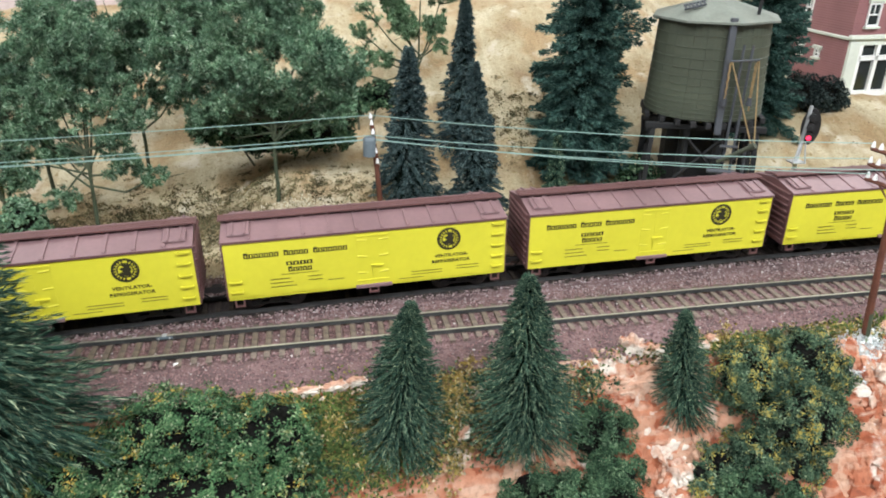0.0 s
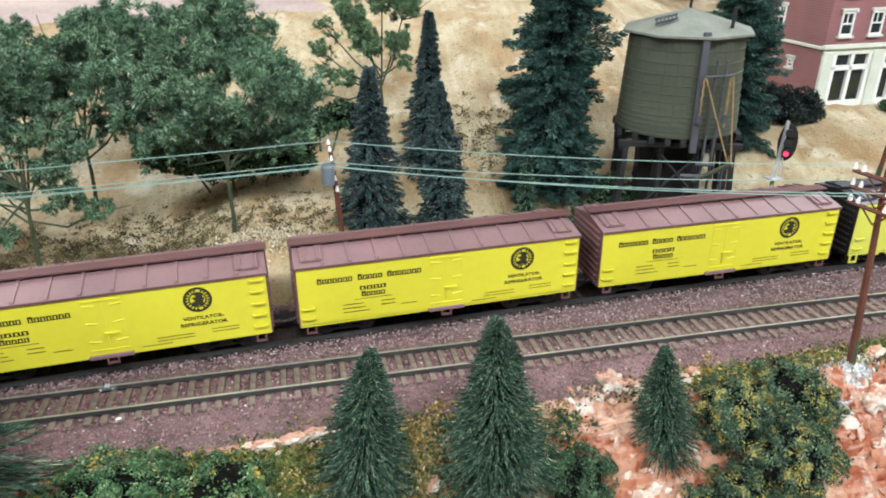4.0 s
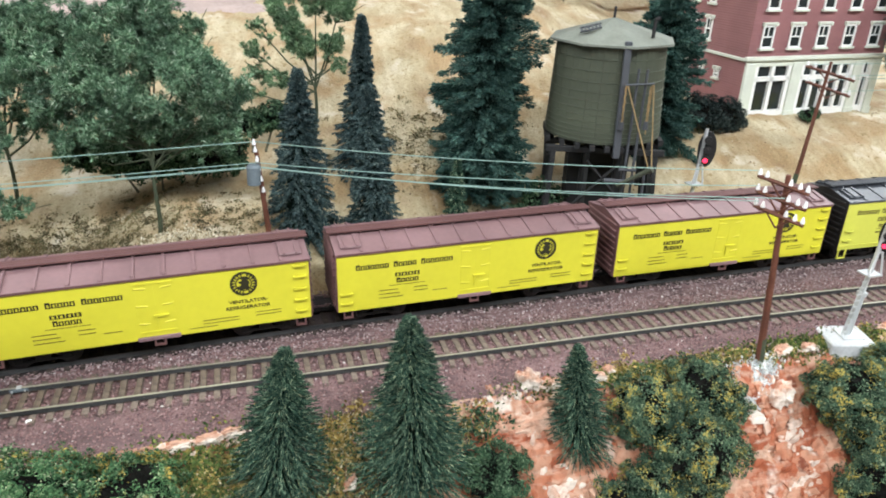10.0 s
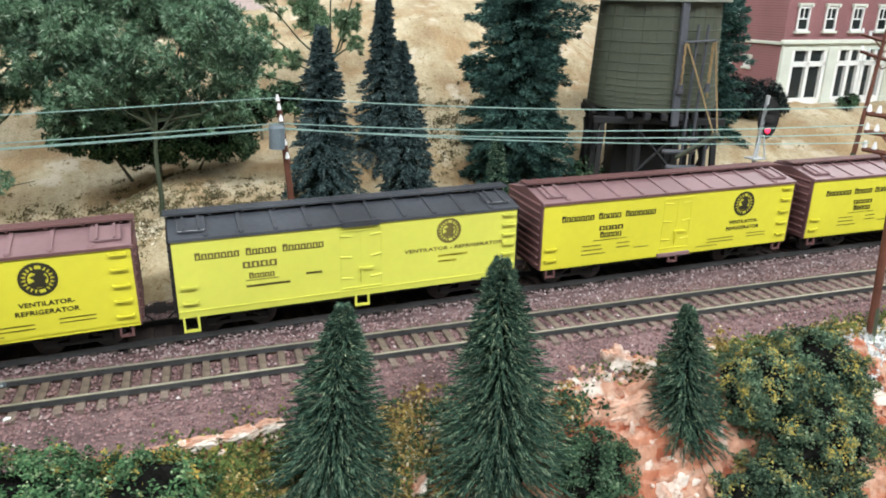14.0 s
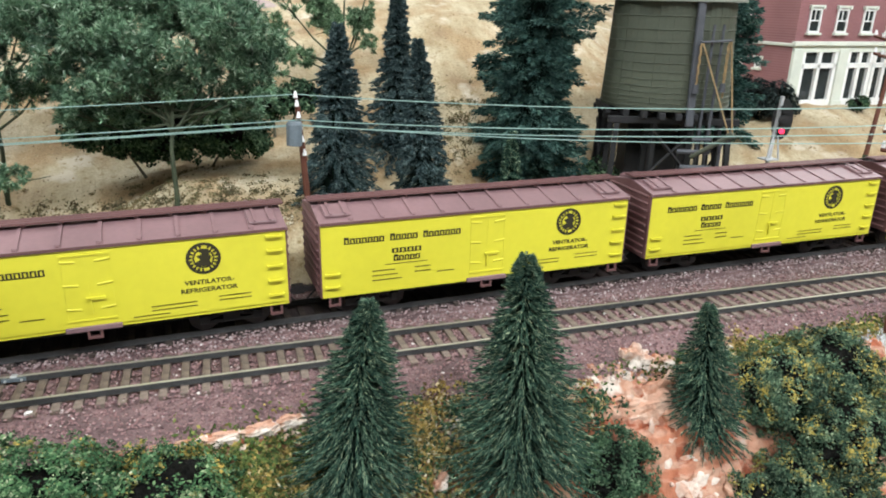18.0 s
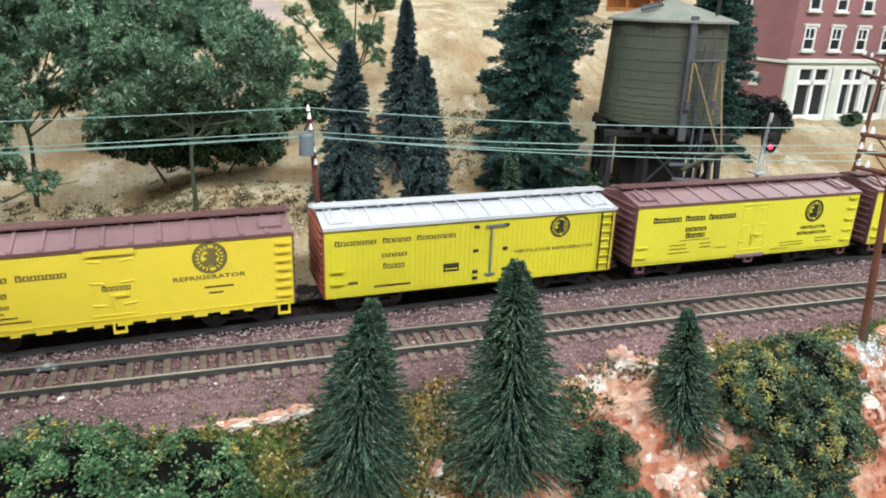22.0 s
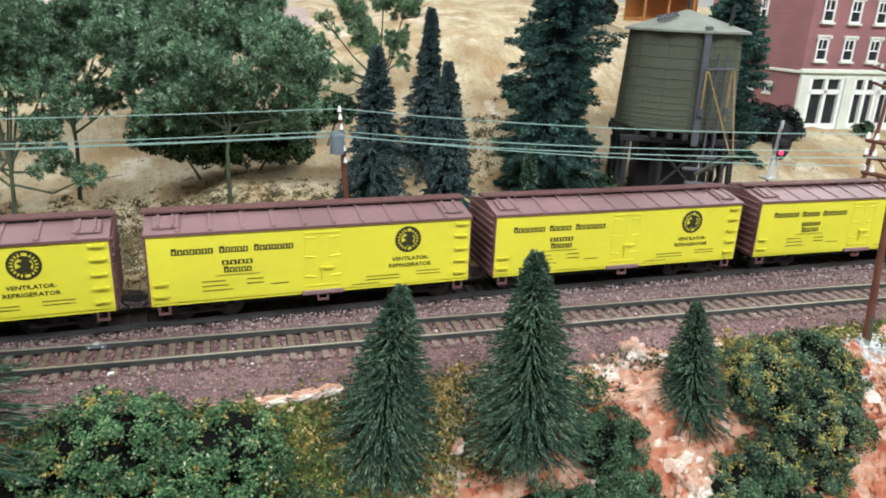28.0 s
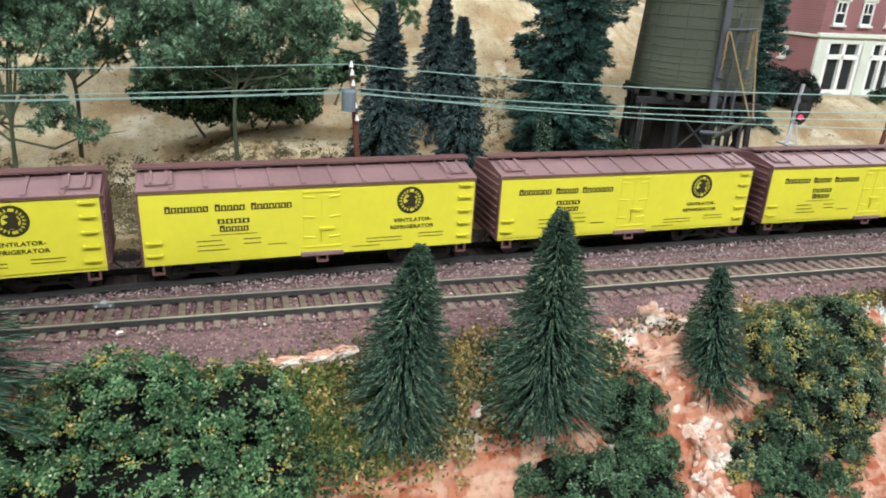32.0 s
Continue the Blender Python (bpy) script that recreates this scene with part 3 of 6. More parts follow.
def lettering(text, u0, v, height, u1):
    """Real letters, laid on the near side of a car."""
    cu = bpy.data.curves.new("lettering", "FONT")
    cu.body, cu.size, cu.extrude = text, 0.01, 0.0001
    cu.resolution_u, cu.offset = 2, 0.00018
    ob = new("lettering", cu)
    me = bpy.data.meshes.new_from_object(ob.evaluated_get(bpy.context.evaluated_depsgraph_get()))
    bpy.data.objects.remove(ob)
    co = np.array([x.co[:] for x in me.vertices])
    lo, hi = co.min(0), co.max(0)
    sx, sz = (u_x(u1) - u_x(u0)) / (hi[0] - lo[0]), height / (hi[1] - lo[1])
    out = np.stack([u_x(u0) + (co[:, 0] - lo[0]) * sx, FACE + co[:, 2] * 0.5, v_z(v) + (co[:, 1] - lo[1]) * sz], 1)
    me.vertices.foreach_set("co", out.ravel())
    me.update()
    return me


def disc(bm, u, v, r, y, r_in=0.0, n=28):
    cx, cz = u_x(u), v_z(v)
    if r_in:
        a = [bm.verts.new((cx + r * math.cos(k * 2 * math.pi / n), y, cz + r * math.sin(k * 2 * math.pi / n))) for k in range(n)]
        b = [bm.verts.new((cx + r_in * math.cos(k * 2 * math.pi / n), y, cz + r_in * math.sin(k * 2 * math.pi / n))) for k in range(n)]
        for k in range(n):
            bm.faces.new((a[k], a[(k + 1) % n], b[(k + 1) % n], b[k]))
    else:
        bm.faces.new([bm.verts.new((cx + r * math.cos(k * 2 * math.pi / n), y, cz + r * math.sin(k * 2 * math.pi / n))) for k in range(n)])


def truck(car, x, dark):
    t = new("truck")
    t.parent, t.empty_display_size = car, 0.005
    t.matrix_basis = pose(x, 0, 0)
    part("bolster", boxed(((0, 0, 0.0072), (0.006, 0.022, 0.004))), dark, t)
    for s in (-1, 1):
        bm = boxed(((0, s * 0.0118, 0.0048), (0.0215, 0.0016, 0.0016)), ((0, s * 0.0118, 0.0080), (0.012, 0.0016, 0.0014)), ((0, s * 0.0118, 0.0063), (0.0062, 0.0022, 0.0034)), ((-0.0098, s * 0.0118, 0.0058), (0.0036, 0.0026, 0.0032)), ((0.0098, s * 0.0118, 0.0058), (0.0036, 0.0026, 0.0032)), ((-0.0072, s * 0.0118, 0.0064), (0.0066, 0.0014, 0.0014), (0, -28, 0)), ((0.0072, s * 0.0118, 0.0064), (0.0066, 0.0014, 0.0014), (0, 28, 0)), bevel=0.0002)
        part("side_frame", bm, dark, t)
        for wx in (-0.0098, 0.0098):
            part("wheel", rods(((wx, s * 0.0090, 0.0052), (wx, s * 0.0073, 0.0052), 0.0052, 0.0052, 18), ((wx, s * 0.0074, 0.0052), (wx, s * 0.0069, 0.0052), 0.0058, 0.0058, 18)), M_WHEEL, t)
    for wx in (-0.0098, 0.0098):
        part("axle", rods(((wx, -0.008, 0.0052), (wx, 0.008, 0.0052), 0.0011)), M_WHEEL, t)


def rib_end(x, sgn, material, car, ribs=9):
    bm = boxed(((x, 0, (SILL + EAVE) / 2), (0.0008, 2 * HALF - 0.0004, EAVE - SILL)))
    bm.faces.ensure_lookup_table()
    top = [bm.verts.new((x + dx, y, z)) for dx in (-0.0004, 0.0004) for y, z in ((-HALF + 0.0003, EAVE), (HALF - 0.0003, EAVE), (0, RIDGE - 0.0004))]
    bm.faces.new(top[:3])
    bm.faces.new(top[3:])
    wall = part("end_wall", bm, material, car, "ribbed end wall")
    me = None
    for k in range(ribs):
        z = SILL + (k + 0.6) * (EAVE - SILL) / ribs
        if me is None:
            rib = part("end_rib", boxed(((sgn * 0.0006, 0, 0), (0.0012, 2 * HALF - 0.004, 0.0013)), bevel=0.0004), material, wall)
            me = rib.data
        else:
            rib = new("end_rib", me)
            rib.parent = wall
        rib.matrix_basis = pose(x, 0, z)
    return wall


def roof_part(car, material, over=0.0006, rib=0.0005, ribs=11):
    bm = bmesh.new()
    y1, z1 = HALF + over, EAVE
    x0, x1 = -LONG / 2 - 0.0006, LONG / 2 + 0.0006
    prof = [(-y1, z1 - 0.0009), (-y1, z1 + 0.0002), (0, RIDGE), (y1, z1 + 0.0002), (y1, z1 - 0.0009)]
    a = [bm.verts.new((x0, y, z)) for y, z in prof]
    b = [bm.verts.new((x1, y, z)) for y, z in prof]
    for i in range(4):
        bm.faces.new((a[i], b[i], b[i + 1], a[i + 1]))
    bm.faces.new(a)
    bm.faces.new(b[::-1])
    part("roof", bm, material, car)
    ang = math.degrees(math.atan2(RIDGE - EAVE, HALF))
    span = math.hypot(RIDGE - EAVE, HALF)
    for k in range(1, ribs):
        x = x0 + k * (x1 - x0) / ribs
        bm = bmesh.new()
        for s in (-1, 1):
            box(bm, (x, s * HALF / 2, (EAVE + RIDGE) / 2 + 0.0003), (0.0013, span, 0.0009), (-s * ang, 0, 0))
            box(bm, (x, s * (HALF - 0.0014), EAVE + 0.0007), (0.0018, 0.0014, 0.0010), (-s * ang, 0, 0))
        part("roof_rib", bm, material, car)
    return ang


def hatches(car, material, ang, open_one=False):
    for ux in (0.055, 0.945):
        for s in (-1, 1):
            x, y = u_x(ux), s * 0.0098
            z = EAVE + (RIDGE - EAVE) * (1 - 0.0098 / HALF) + 0.0010
            bm = boxed(((x, y, z), (0.0102, 0.0098, 0.0012), (-s * ang, 0, 0)), bevel=0.0003)
            for dx in (-0.0028, 0.0028):
                box(bm, (x + dx, y, z + 0.0009), (0.0009, 0.0102, 0.0007), (-s * ang, 0, 0))
            part("ice_hatch", bm, material, car)


def running_board(car, material):
    bm = boxed(((0, 0, RIDGE + 0.0016), (LONG + 0.004, 0.0068, 0.0007)))
    for k in range(12):
        box(bm, (u_x(0.02 + k * 0.96 / 11), 0, RIDGE + 0.0007), (0.0012, 0.005, 0.0014))
    for y in (-0.0011, 0.0011):
        box(bm, (0, y, RIDGE + 0.00195), (LONG + 0.004, 0.0002, 0.0002))
    part("running_board", bm, material, car, "wooden running board along the roof")


def rungs(car, u, vs, material, width=0.0052):
    for v in vs:
        x, z = u_x(u), v_z(v)
        bm = boxed(((x, FACE - 0.0010, z), (width, 0.0007, 0.0007)), ((x - width / 2, FACE - 0.0004, z), (0.0007, 0.0014, 0.0007)), ((x + width / 2, FACE - 0.0004, z), (0.0007, 0.0014, 0.0007)))
        part("ladder_rung", bm, material, car)


def step(car, x, y, material, w=0.005, h=0.0042):
    z = SILL
    bm = boxed(((x - w / 2, y, z - h / 2), (0.0008, 0.0009, h)), ((x + w / 2, y, z - h / 2), (0.0008, 0.0009, h)), ((x, y, z - h), (w + 0.0008, 0.0012, 0.0008)))
    part("stirrup_step", bm, material, car)


def emblem(car, u, v, r, back, ink):
    part("emblem_band", disc_ring(u, v, r * 0.62, r * 0.52), ink, car)
    bm = bmesh.new()
    cx, cz = u_x(u), v_z(v)
    rows = []
    for k in range(81):
        a, tooth = k * 2 * math.pi / 80, (k // 2) % 2 and k // 4 not in (4, 15)
        rows.append([bm.verts.new((cx + r * q * math.cos(a), FACE - 0.00004, cz + r * q * math.sin(a))) for q in (1.0, 0.60 if tooth else 0.82)])
    for p, q in zip(rows, rows[1:]):
        bm.faces.new((p[0], q[0], q[1], p[1]))
    part("emblem_ring", bm, ink, car, "toothed dark ring")
    bm = bmesh.new()
    pts = ((-0.38, -0.42), (0.40, -0.42), (0.30, -0.12), (0.42, 0.05), (0.28, 0.22), (0.40, 0.36), (0.12, 0.48), (-0.26, 0.42), (-0.06, 0.26), (-0.36, 0.14), (-0.14, -0.06), (-0.44, -0.2))
    bm.faces.new([bm.verts.new((cx + x * r * 1.15, FACE - 0.00006, cz + z * r * 1.15)) for x, z in pts])
    part("emblem_shape", bm, ink, car)


def disc_ring(u, v, r, r_in):
    bm = bmesh.new()
    disc(bm, u, v, r, FACE - 0.00005, r_in)
    return bm


def car_frame(car, dark):
    part("underframe", boxed(((0, 0, 0.0088), (LONG - 0.012, 0.008, 0.0030)), ((0, 0, 0.0104), (LONG - 0.002, 2 * HALF - 0.002, 0.0014))), dark, car)
    part("brake_cylinder", rods(((0.012, -0.004, 0.0072), (0.024, -0.004, 0.0072), 0.0028)), dark, car)
    for x in (-0.048, 0.048):
        truck(car, x, dark)
    for s in (-1, 1):
        part("coupler", boxed(((s * (LONG / 2 + 0.0030), 0, 0.0085), (0.0075, 0.0022, 0.0022)), ((s * (LONG / 2 + 0.0058), 0.0006, 0.0085), (0.0026, 0.0036, 0.0034))), M_WHEEL, car)
        part("air_hose", rods(((s * (LONG / 2), -0.004, 0.0095), (s * (LONG / 2 + 0.0042), -0.005, 0.0060), 0.0004)), M_BLACK, car)


def sides(car, paint, scallop=0, lip=0.0):
    for s in (-1, 1):
        bm = boxed(((0, s * (HALF - 0.0005), (SILL + EAVE) / 2), (LONG, 0.001, EAVE - SILL - 0.0016)))
        box(bm, (0, s * (HALF - 0.0005), SILL + 0.0006), (LONG, 0.001, 0.0012))
        part("side_wall", bm, paint, car)
        if scallop:
            bm = bmesh.new()
            for k in range(scallop):
                u = 0.10 + 0.8 * (k + 0.5) / scallop
                if abs(u - 0.5) > 0.02:
                    box(bm, (u_x(u), s * (HALF - 0.0005), SILL - 0.0005), (0.0034 if k % 3 else 0.0052, 0.001, 0.0013))
            box(bm, (0, s * (HALF + 0.0001), SILL + 0.0021), (LONG, 0.0004, 0.0003))
            part("side_sill", bm, paint, car)


def small_data(car, ink, seed):
    def dashes_row(*a, **k):
        bm = bmesh.new()
        dashes(bm, *a, **k)
        part("stencil_line", bm, ink, car)

    dashes_row(0.185, 0.315, 0.625, 0.0003, seed=seed)
    for i, v in enumerate((0.70, 0.765, 0.83)):
        dashes_row(0.145, 0.215 + 0.01 * i, v, 0.0004, seed=seed + i)
        if i < 2:
            dashes_row(0.275, 0.325, v, 0.0004, seed=seed + 7 + i)
    dashes_row(0.345, 0.40, 0.80, 0.0004, seed=seed + 3)
    for i, v in enumerate((0.815, 0.865)):
        dashes_row(0.645, 0.76, v, 0.00035, seed=seed + 11 + i)
        dashes_row(0.815, 0.90, v - 0.03, 0.00035, seed=seed + 17 + i)
    dashes_row(0.60, 0.69, 0.92, 0.00035, seed=seed + 20)


def door_relief(car, paint, u0=0.452, u1=0.562):
    bm = bmesh.new()
    for u in (u0, (u0 + u1) / 2, u1):
        box(bm, (u_x(u), FACE + 0.00012, v_z(0.48)), (0.0002, 0.0002, (EAVE - SILL) * 0.78))
    for v, w in ((0.10, 0.016), (0.88, 0.016)):
        box(bm, (u_x((u0 + u1) / 2), FACE + 0.00005, v_z(v)), (w, 0.0006, 0.0006))
    part("door_frame", bm, paint, car)
    for u, s in ((u0, 1), (u1, -1)):
        for v in (0.17, 0.45, 0.74):
            part("hinge", boxed(((u_x(u) + s * 0.0022, FACE, v_z(v)), (0.0050, 0.0006, 0.0007), (0, s * 6, 0)), bevel=0.0002), paint, car)
    part("door_bar", boxed(((u_x((u0 + u1) / 2) + 0.002, FACE - 0.0004, v_z(0.62)), (0.0062, 0.0009, 0.0009)), ((u_x((u0 + u1) / 2), FACE - 0.0004, v_z(0.70)), (0.0008, 0.0009, 0.006))), paint, car)


def standard_car():
    car = thing("refrigerator_car", "yellow model refrigerator car with brown roof, brown ends and black lettering", "railway car", "cars of the train")
    sides(car, M_YELLOW)
    ang = roof_part(car, M_ROOFBROWN)
    part("eave_trim", boxed(((0, -HALF - 0.0004, EAVE - 0.0004), (LONG, 0.0006, 0.0011)), ((0, HALF + 0.0004, EAVE - 0.0004), (LONG, 0.0006, 0.0011))), M_BROWN, car)
    hatches(car, M_ROOFBROWN, ang)
    running_board(car, M_BROWN)
    for s in (-1, 1):
        rib_end(s * (LONG / 2 + 0.0003), s, M_BROWN, car)
    rungs(car, 0.968, (0.09, 0.27, 0.47, 0.66, 0.85), M_YELLOW)
    rungs(car, 0.030, (0.68, 0.85), M_YELLOW)
    door_relief(car, M_YELLOW)
    part("center_step_board", boxed(((u_x(0.507), FACE - 0.0004, SILL + 0.0006), (0.0182, 0.0012, 0.0018)), bevel=0.0002), M_ROOFBROWN, car, "brown step board under the door")
    step(car, u_x(0.507), FACE, M_BROWN, 0.0042, 0.0030)
    for u in (0.035, 0.965):
        step(car, u_x(u), FACE + 0.0006, M_BROWN, 0.0040, 0.0036)
    letter_bars(car, "line_name", M_INK, 0.065, 0.42, 0.225, 0.300, (7, 5, 7), "row of plain black bars")
    letter_bars(car, "reporting_mark", M_INK, 0.205, 0.298, 0.41, 0.475, (4,))
    letter_bars(car, "car_number", M_INK, 0.210, 0.293, 0.515, 0.585, (5,))
    mesh_part("lettering", lettering("VENTILATOR-", 0.732, 0.605, 0.0018, 0.858), M_INK, car)
    mesh_part("lettering", lettering("REFRIGERATOR", 0.722, 0.705, 0.0018, 0.866), M_INK, car)
    emblem(car, 0.785, 0.285, 0.0061, M_YELLOW, M_INK)
    small_data(car, M_GREYINK, 5)
    car_frame(car, M_BLACK)
    return car


def monad_car():
    car = thing("refrigerator_car", "lemon yellow model refrigerator car with black roof and red round emblem", "railway car", "cars of the train")
    sides(car, M_LEMON, 13)
    ang = roof_part(car, M_ROOFBLACK, ribs=10)
    hatches(car, M_ROOFBLACK, ang)
    running_board(car, M_ROOFBLACK)
    part("eave_trim", boxed(((0, -HALF - 0.0004, EAVE - 0.0009), (LONG, 0.0006, 0.0016)), ((0, HALF + 0.0004, EAVE - 0.0009), (LONG, 0.0006, 0.0016))), M_LEMON, car)
    part("door_rail", boxed(((u_x(0.53), FACE - 0.0007, EAVE - 0.0004), (0.0165, 0.0016, 0.0022))), M_ROOFBLACK, car)
    for s in (-1, 1):
        rib_end(s * (LONG / 2 + 0.0003), s, M_BLACK, car)
    rungs(car, 0.965, (0.09, 0.23, 0.37, 0.51, 0.65, 0.79, 0.92), M_LEMON)
    rungs(car, 0.034, (0.66, 0.86), M_LEMON)
    door_relief(car, M_LEMON, 0.47, 0.58)
    for u in (0.03, 0.97, 0.54):
        step(car, u_x(u), FACE + 0.0004, M_LEMON, 0.0042, 0.0042)
    bm = bmesh.new()
    n = 17
    for k in range(n):
        if k == 8:
            continue
        a = radians(128 - k * 76 / (n - 1))
        x, z = u_x(0.245) + 0.0335 * math.cos(a), v_z(1.22) + 0.0325 * math.sin(a)
        t = 90 - math.degrees(a)
        box(bm, (x, FACE, z), (0.0013, 0.0002, 0.0019), (0, t, 0))
    part("arched_line_name", bm, M_GREYINK, car, "arched row of plain black bars")
    letter_bars(car, "reporting_mark", M_GREYINK, 0.215, 0.295, 0.51, 0.575, (2,))
    letter_bars(car, "car_number", M_GREYINK, 0.20, 0.31, 0.61, 0.67, (5,))
    bm = bmesh.new()
    for i, v in enumerate((0.74, 0.80, 0.86)):
        dashes(bm, 0.20, 0.31, v, 0.0007, seed=30 + i)
    part("capacity_data", bm, M_GREYINK, car)
    part("emblem_disc", disc_full(0.785, 0.285, 0.0077, -0.00004), M_WHITE, car)
    part("emblem_ring", disc_ring(0.785, 0.285, 0.0077, 0.0073), M_INK, car)
    bm = bmesh.new()
    cx, cz = u_x(0.785), v_z(0.285)
    for k in range(26):
        a = k * 2 * math.pi / 26
        box(bm, (cx + 0.0060 * math.cos(a), FACE - 0.00008, cz + 0.0060 * math.sin(a)), (0.0007, 0.0002, 0.0014), (0, 90 - math.degrees(a), 0))
    part("emblem_marks", bm, M_INK, car)
    part("emblem_core", disc_full(0.785, 0.285, 0.0047, -0.00012), M_INK, car)
    bm = bmesh.new()
    pts = [(math.cos(a) * 0.0044, math.sin(a) * 0.0044) for a in np.linspace(radians(60), radians(250), 14)]
    pts += [(0.0003, -0.0020), (0.0018, -0.0005), (0.0005, 0.0015)]
    bm.faces.new([bm.verts.new((cx + x, FACE - 0.0002, cz + z)) for x, z in pts])
    bm.faces.new([bm.verts.new((cx + 0.0016 + 0.0019 * math.cos(a), FACE - 0.00022, cz + 0.0004 + 0.0020 * math.sin(a))) for a in np.linspace(0, 2 * math.pi, 12, endpoint=False)])
    part("emblem_drop", bm, M_RED, car, "red curved drop")
    bm = bmesh.new()
    for k in range(30):
        u = 0.605 + 0.29 * k / 30
        tall = 0.0028 if k in (0, 6, 12, 15, 17, 26) else 0.0012
        if k not in (5, 11, 14, 16):
            box(bm, (u_x(u), FACE, v_z(0.62) + tall * 0.4), (0.0006, 0.0002, tall), (0, 28, 0))
            box(bm, (u_x(u) + 0.0005, FACE - 0.00002, v_z(0.62) + 0.0002), (0.0010, 0.0002, 0.0004), (0, -20, 0))
    for i in range(3):
        dashes(bm, 0.755, 0.80, 0.70 + 0.07 * i, 0.0010, seed=9 + i)
    part("script_line", bm, M_INK, car, "flowing black script line")
    car_frame(car, M_BLACK)
    return car


def disc_full(u, v, r, dy):
    bm = bmesh.new()
    disc(bm, u, v, r, FACE + dy)
    return bm


def black_roof_car():
    car = thing("refrigerator_car", "lemon yellow model refrigerator car with black roof and black ends", "railway car", "cars of the train")
    sides(car, M_LEMON)
    part("side_lip", boxed(((0, -HALF - 0.0001, SILL + 0.0026), (LONG, 0.0005, 0.0004)), ((0, HALF + 0.0001, SILL + 0.0026), (LONG, 0.0005, 0.0004))), M_LEMON, car)
    ang = roof_part(car, M_ROOFBLACK, ribs=11)
    hatches(car, M_ROOFBLACK, ang)
    running_board(car, M_ROOFBLACK)
    part("door_rail", boxed(((u_x(0.505), FACE - 0.0007, EAVE - 0.0001), (0.0150, 0.0016, 0.0022))), M_ROOFBLACK, car)
    for s in (-1, 1):
        rib_end(s * (LONG / 2 + 0.0003), s, M_BLACK, car)
    rungs(car, 0.972, (0.09, 0.23, 0.37, 0.51, 0.65, 0.79), M_LEMON)
    rungs(car, 0.034, (0.60, 0.80), M_LEMON)
    door_relief(car, M_LEMON, 0.445, 0.565)
    for u, h in ((0.03, 0.0055), (0.97, 0.0055), (0.505, 0.0042)):
        step(car, u_x(u), FACE + 0.0004, M_LEMON, 0.0052, h)
    letter_bars(car, "line_name", M_GREYINK, 0.055, 0.40, 0.20, 0.275, (7, 5, 7), "row of plain dark bars")
    letter_bars(car, "reporting_mark", M_GREYINK, 0.175, 0.27, 0.36, 0.44, (4,))
    letter_bars(car, "car_number", M_GREYINK, 0.19, 0.26, 0.52, 0.58, (5,))
    bm = bmesh.new()
    dashes(bm, 0.18, 0.27, 0.605, 0.0003, seed=2)
    dashes(bm, 0.18, 0.30, 0.68, 0.0009, seed=3)
    dashes(bm, 0.345, 0.39, 0.60, 0.0009, seed=4)
    part("stencil_line", bm, M_GREYINK, car)
    mesh_part("lettering", lettering("VENTILATOR - REFRIGERATOR", 0.635, 0.50, 0.0016, 0.955), M_GREYINK, car)
    bm = bmesh.new()
    dashes(bm, 0.74, 0.84, 0.58, 0.0008, seed=6)
    dashes(bm, 0.74, 0.80, 0.66, 0.0008, seed=7)
    part("capacity_data", bm, M_PALEINK, car)
    emblem(car, 0.775, 0.235, 0.0054, M_LEMON, M_GREYINK)
    car_frame(car, M_BLACK)
    return car


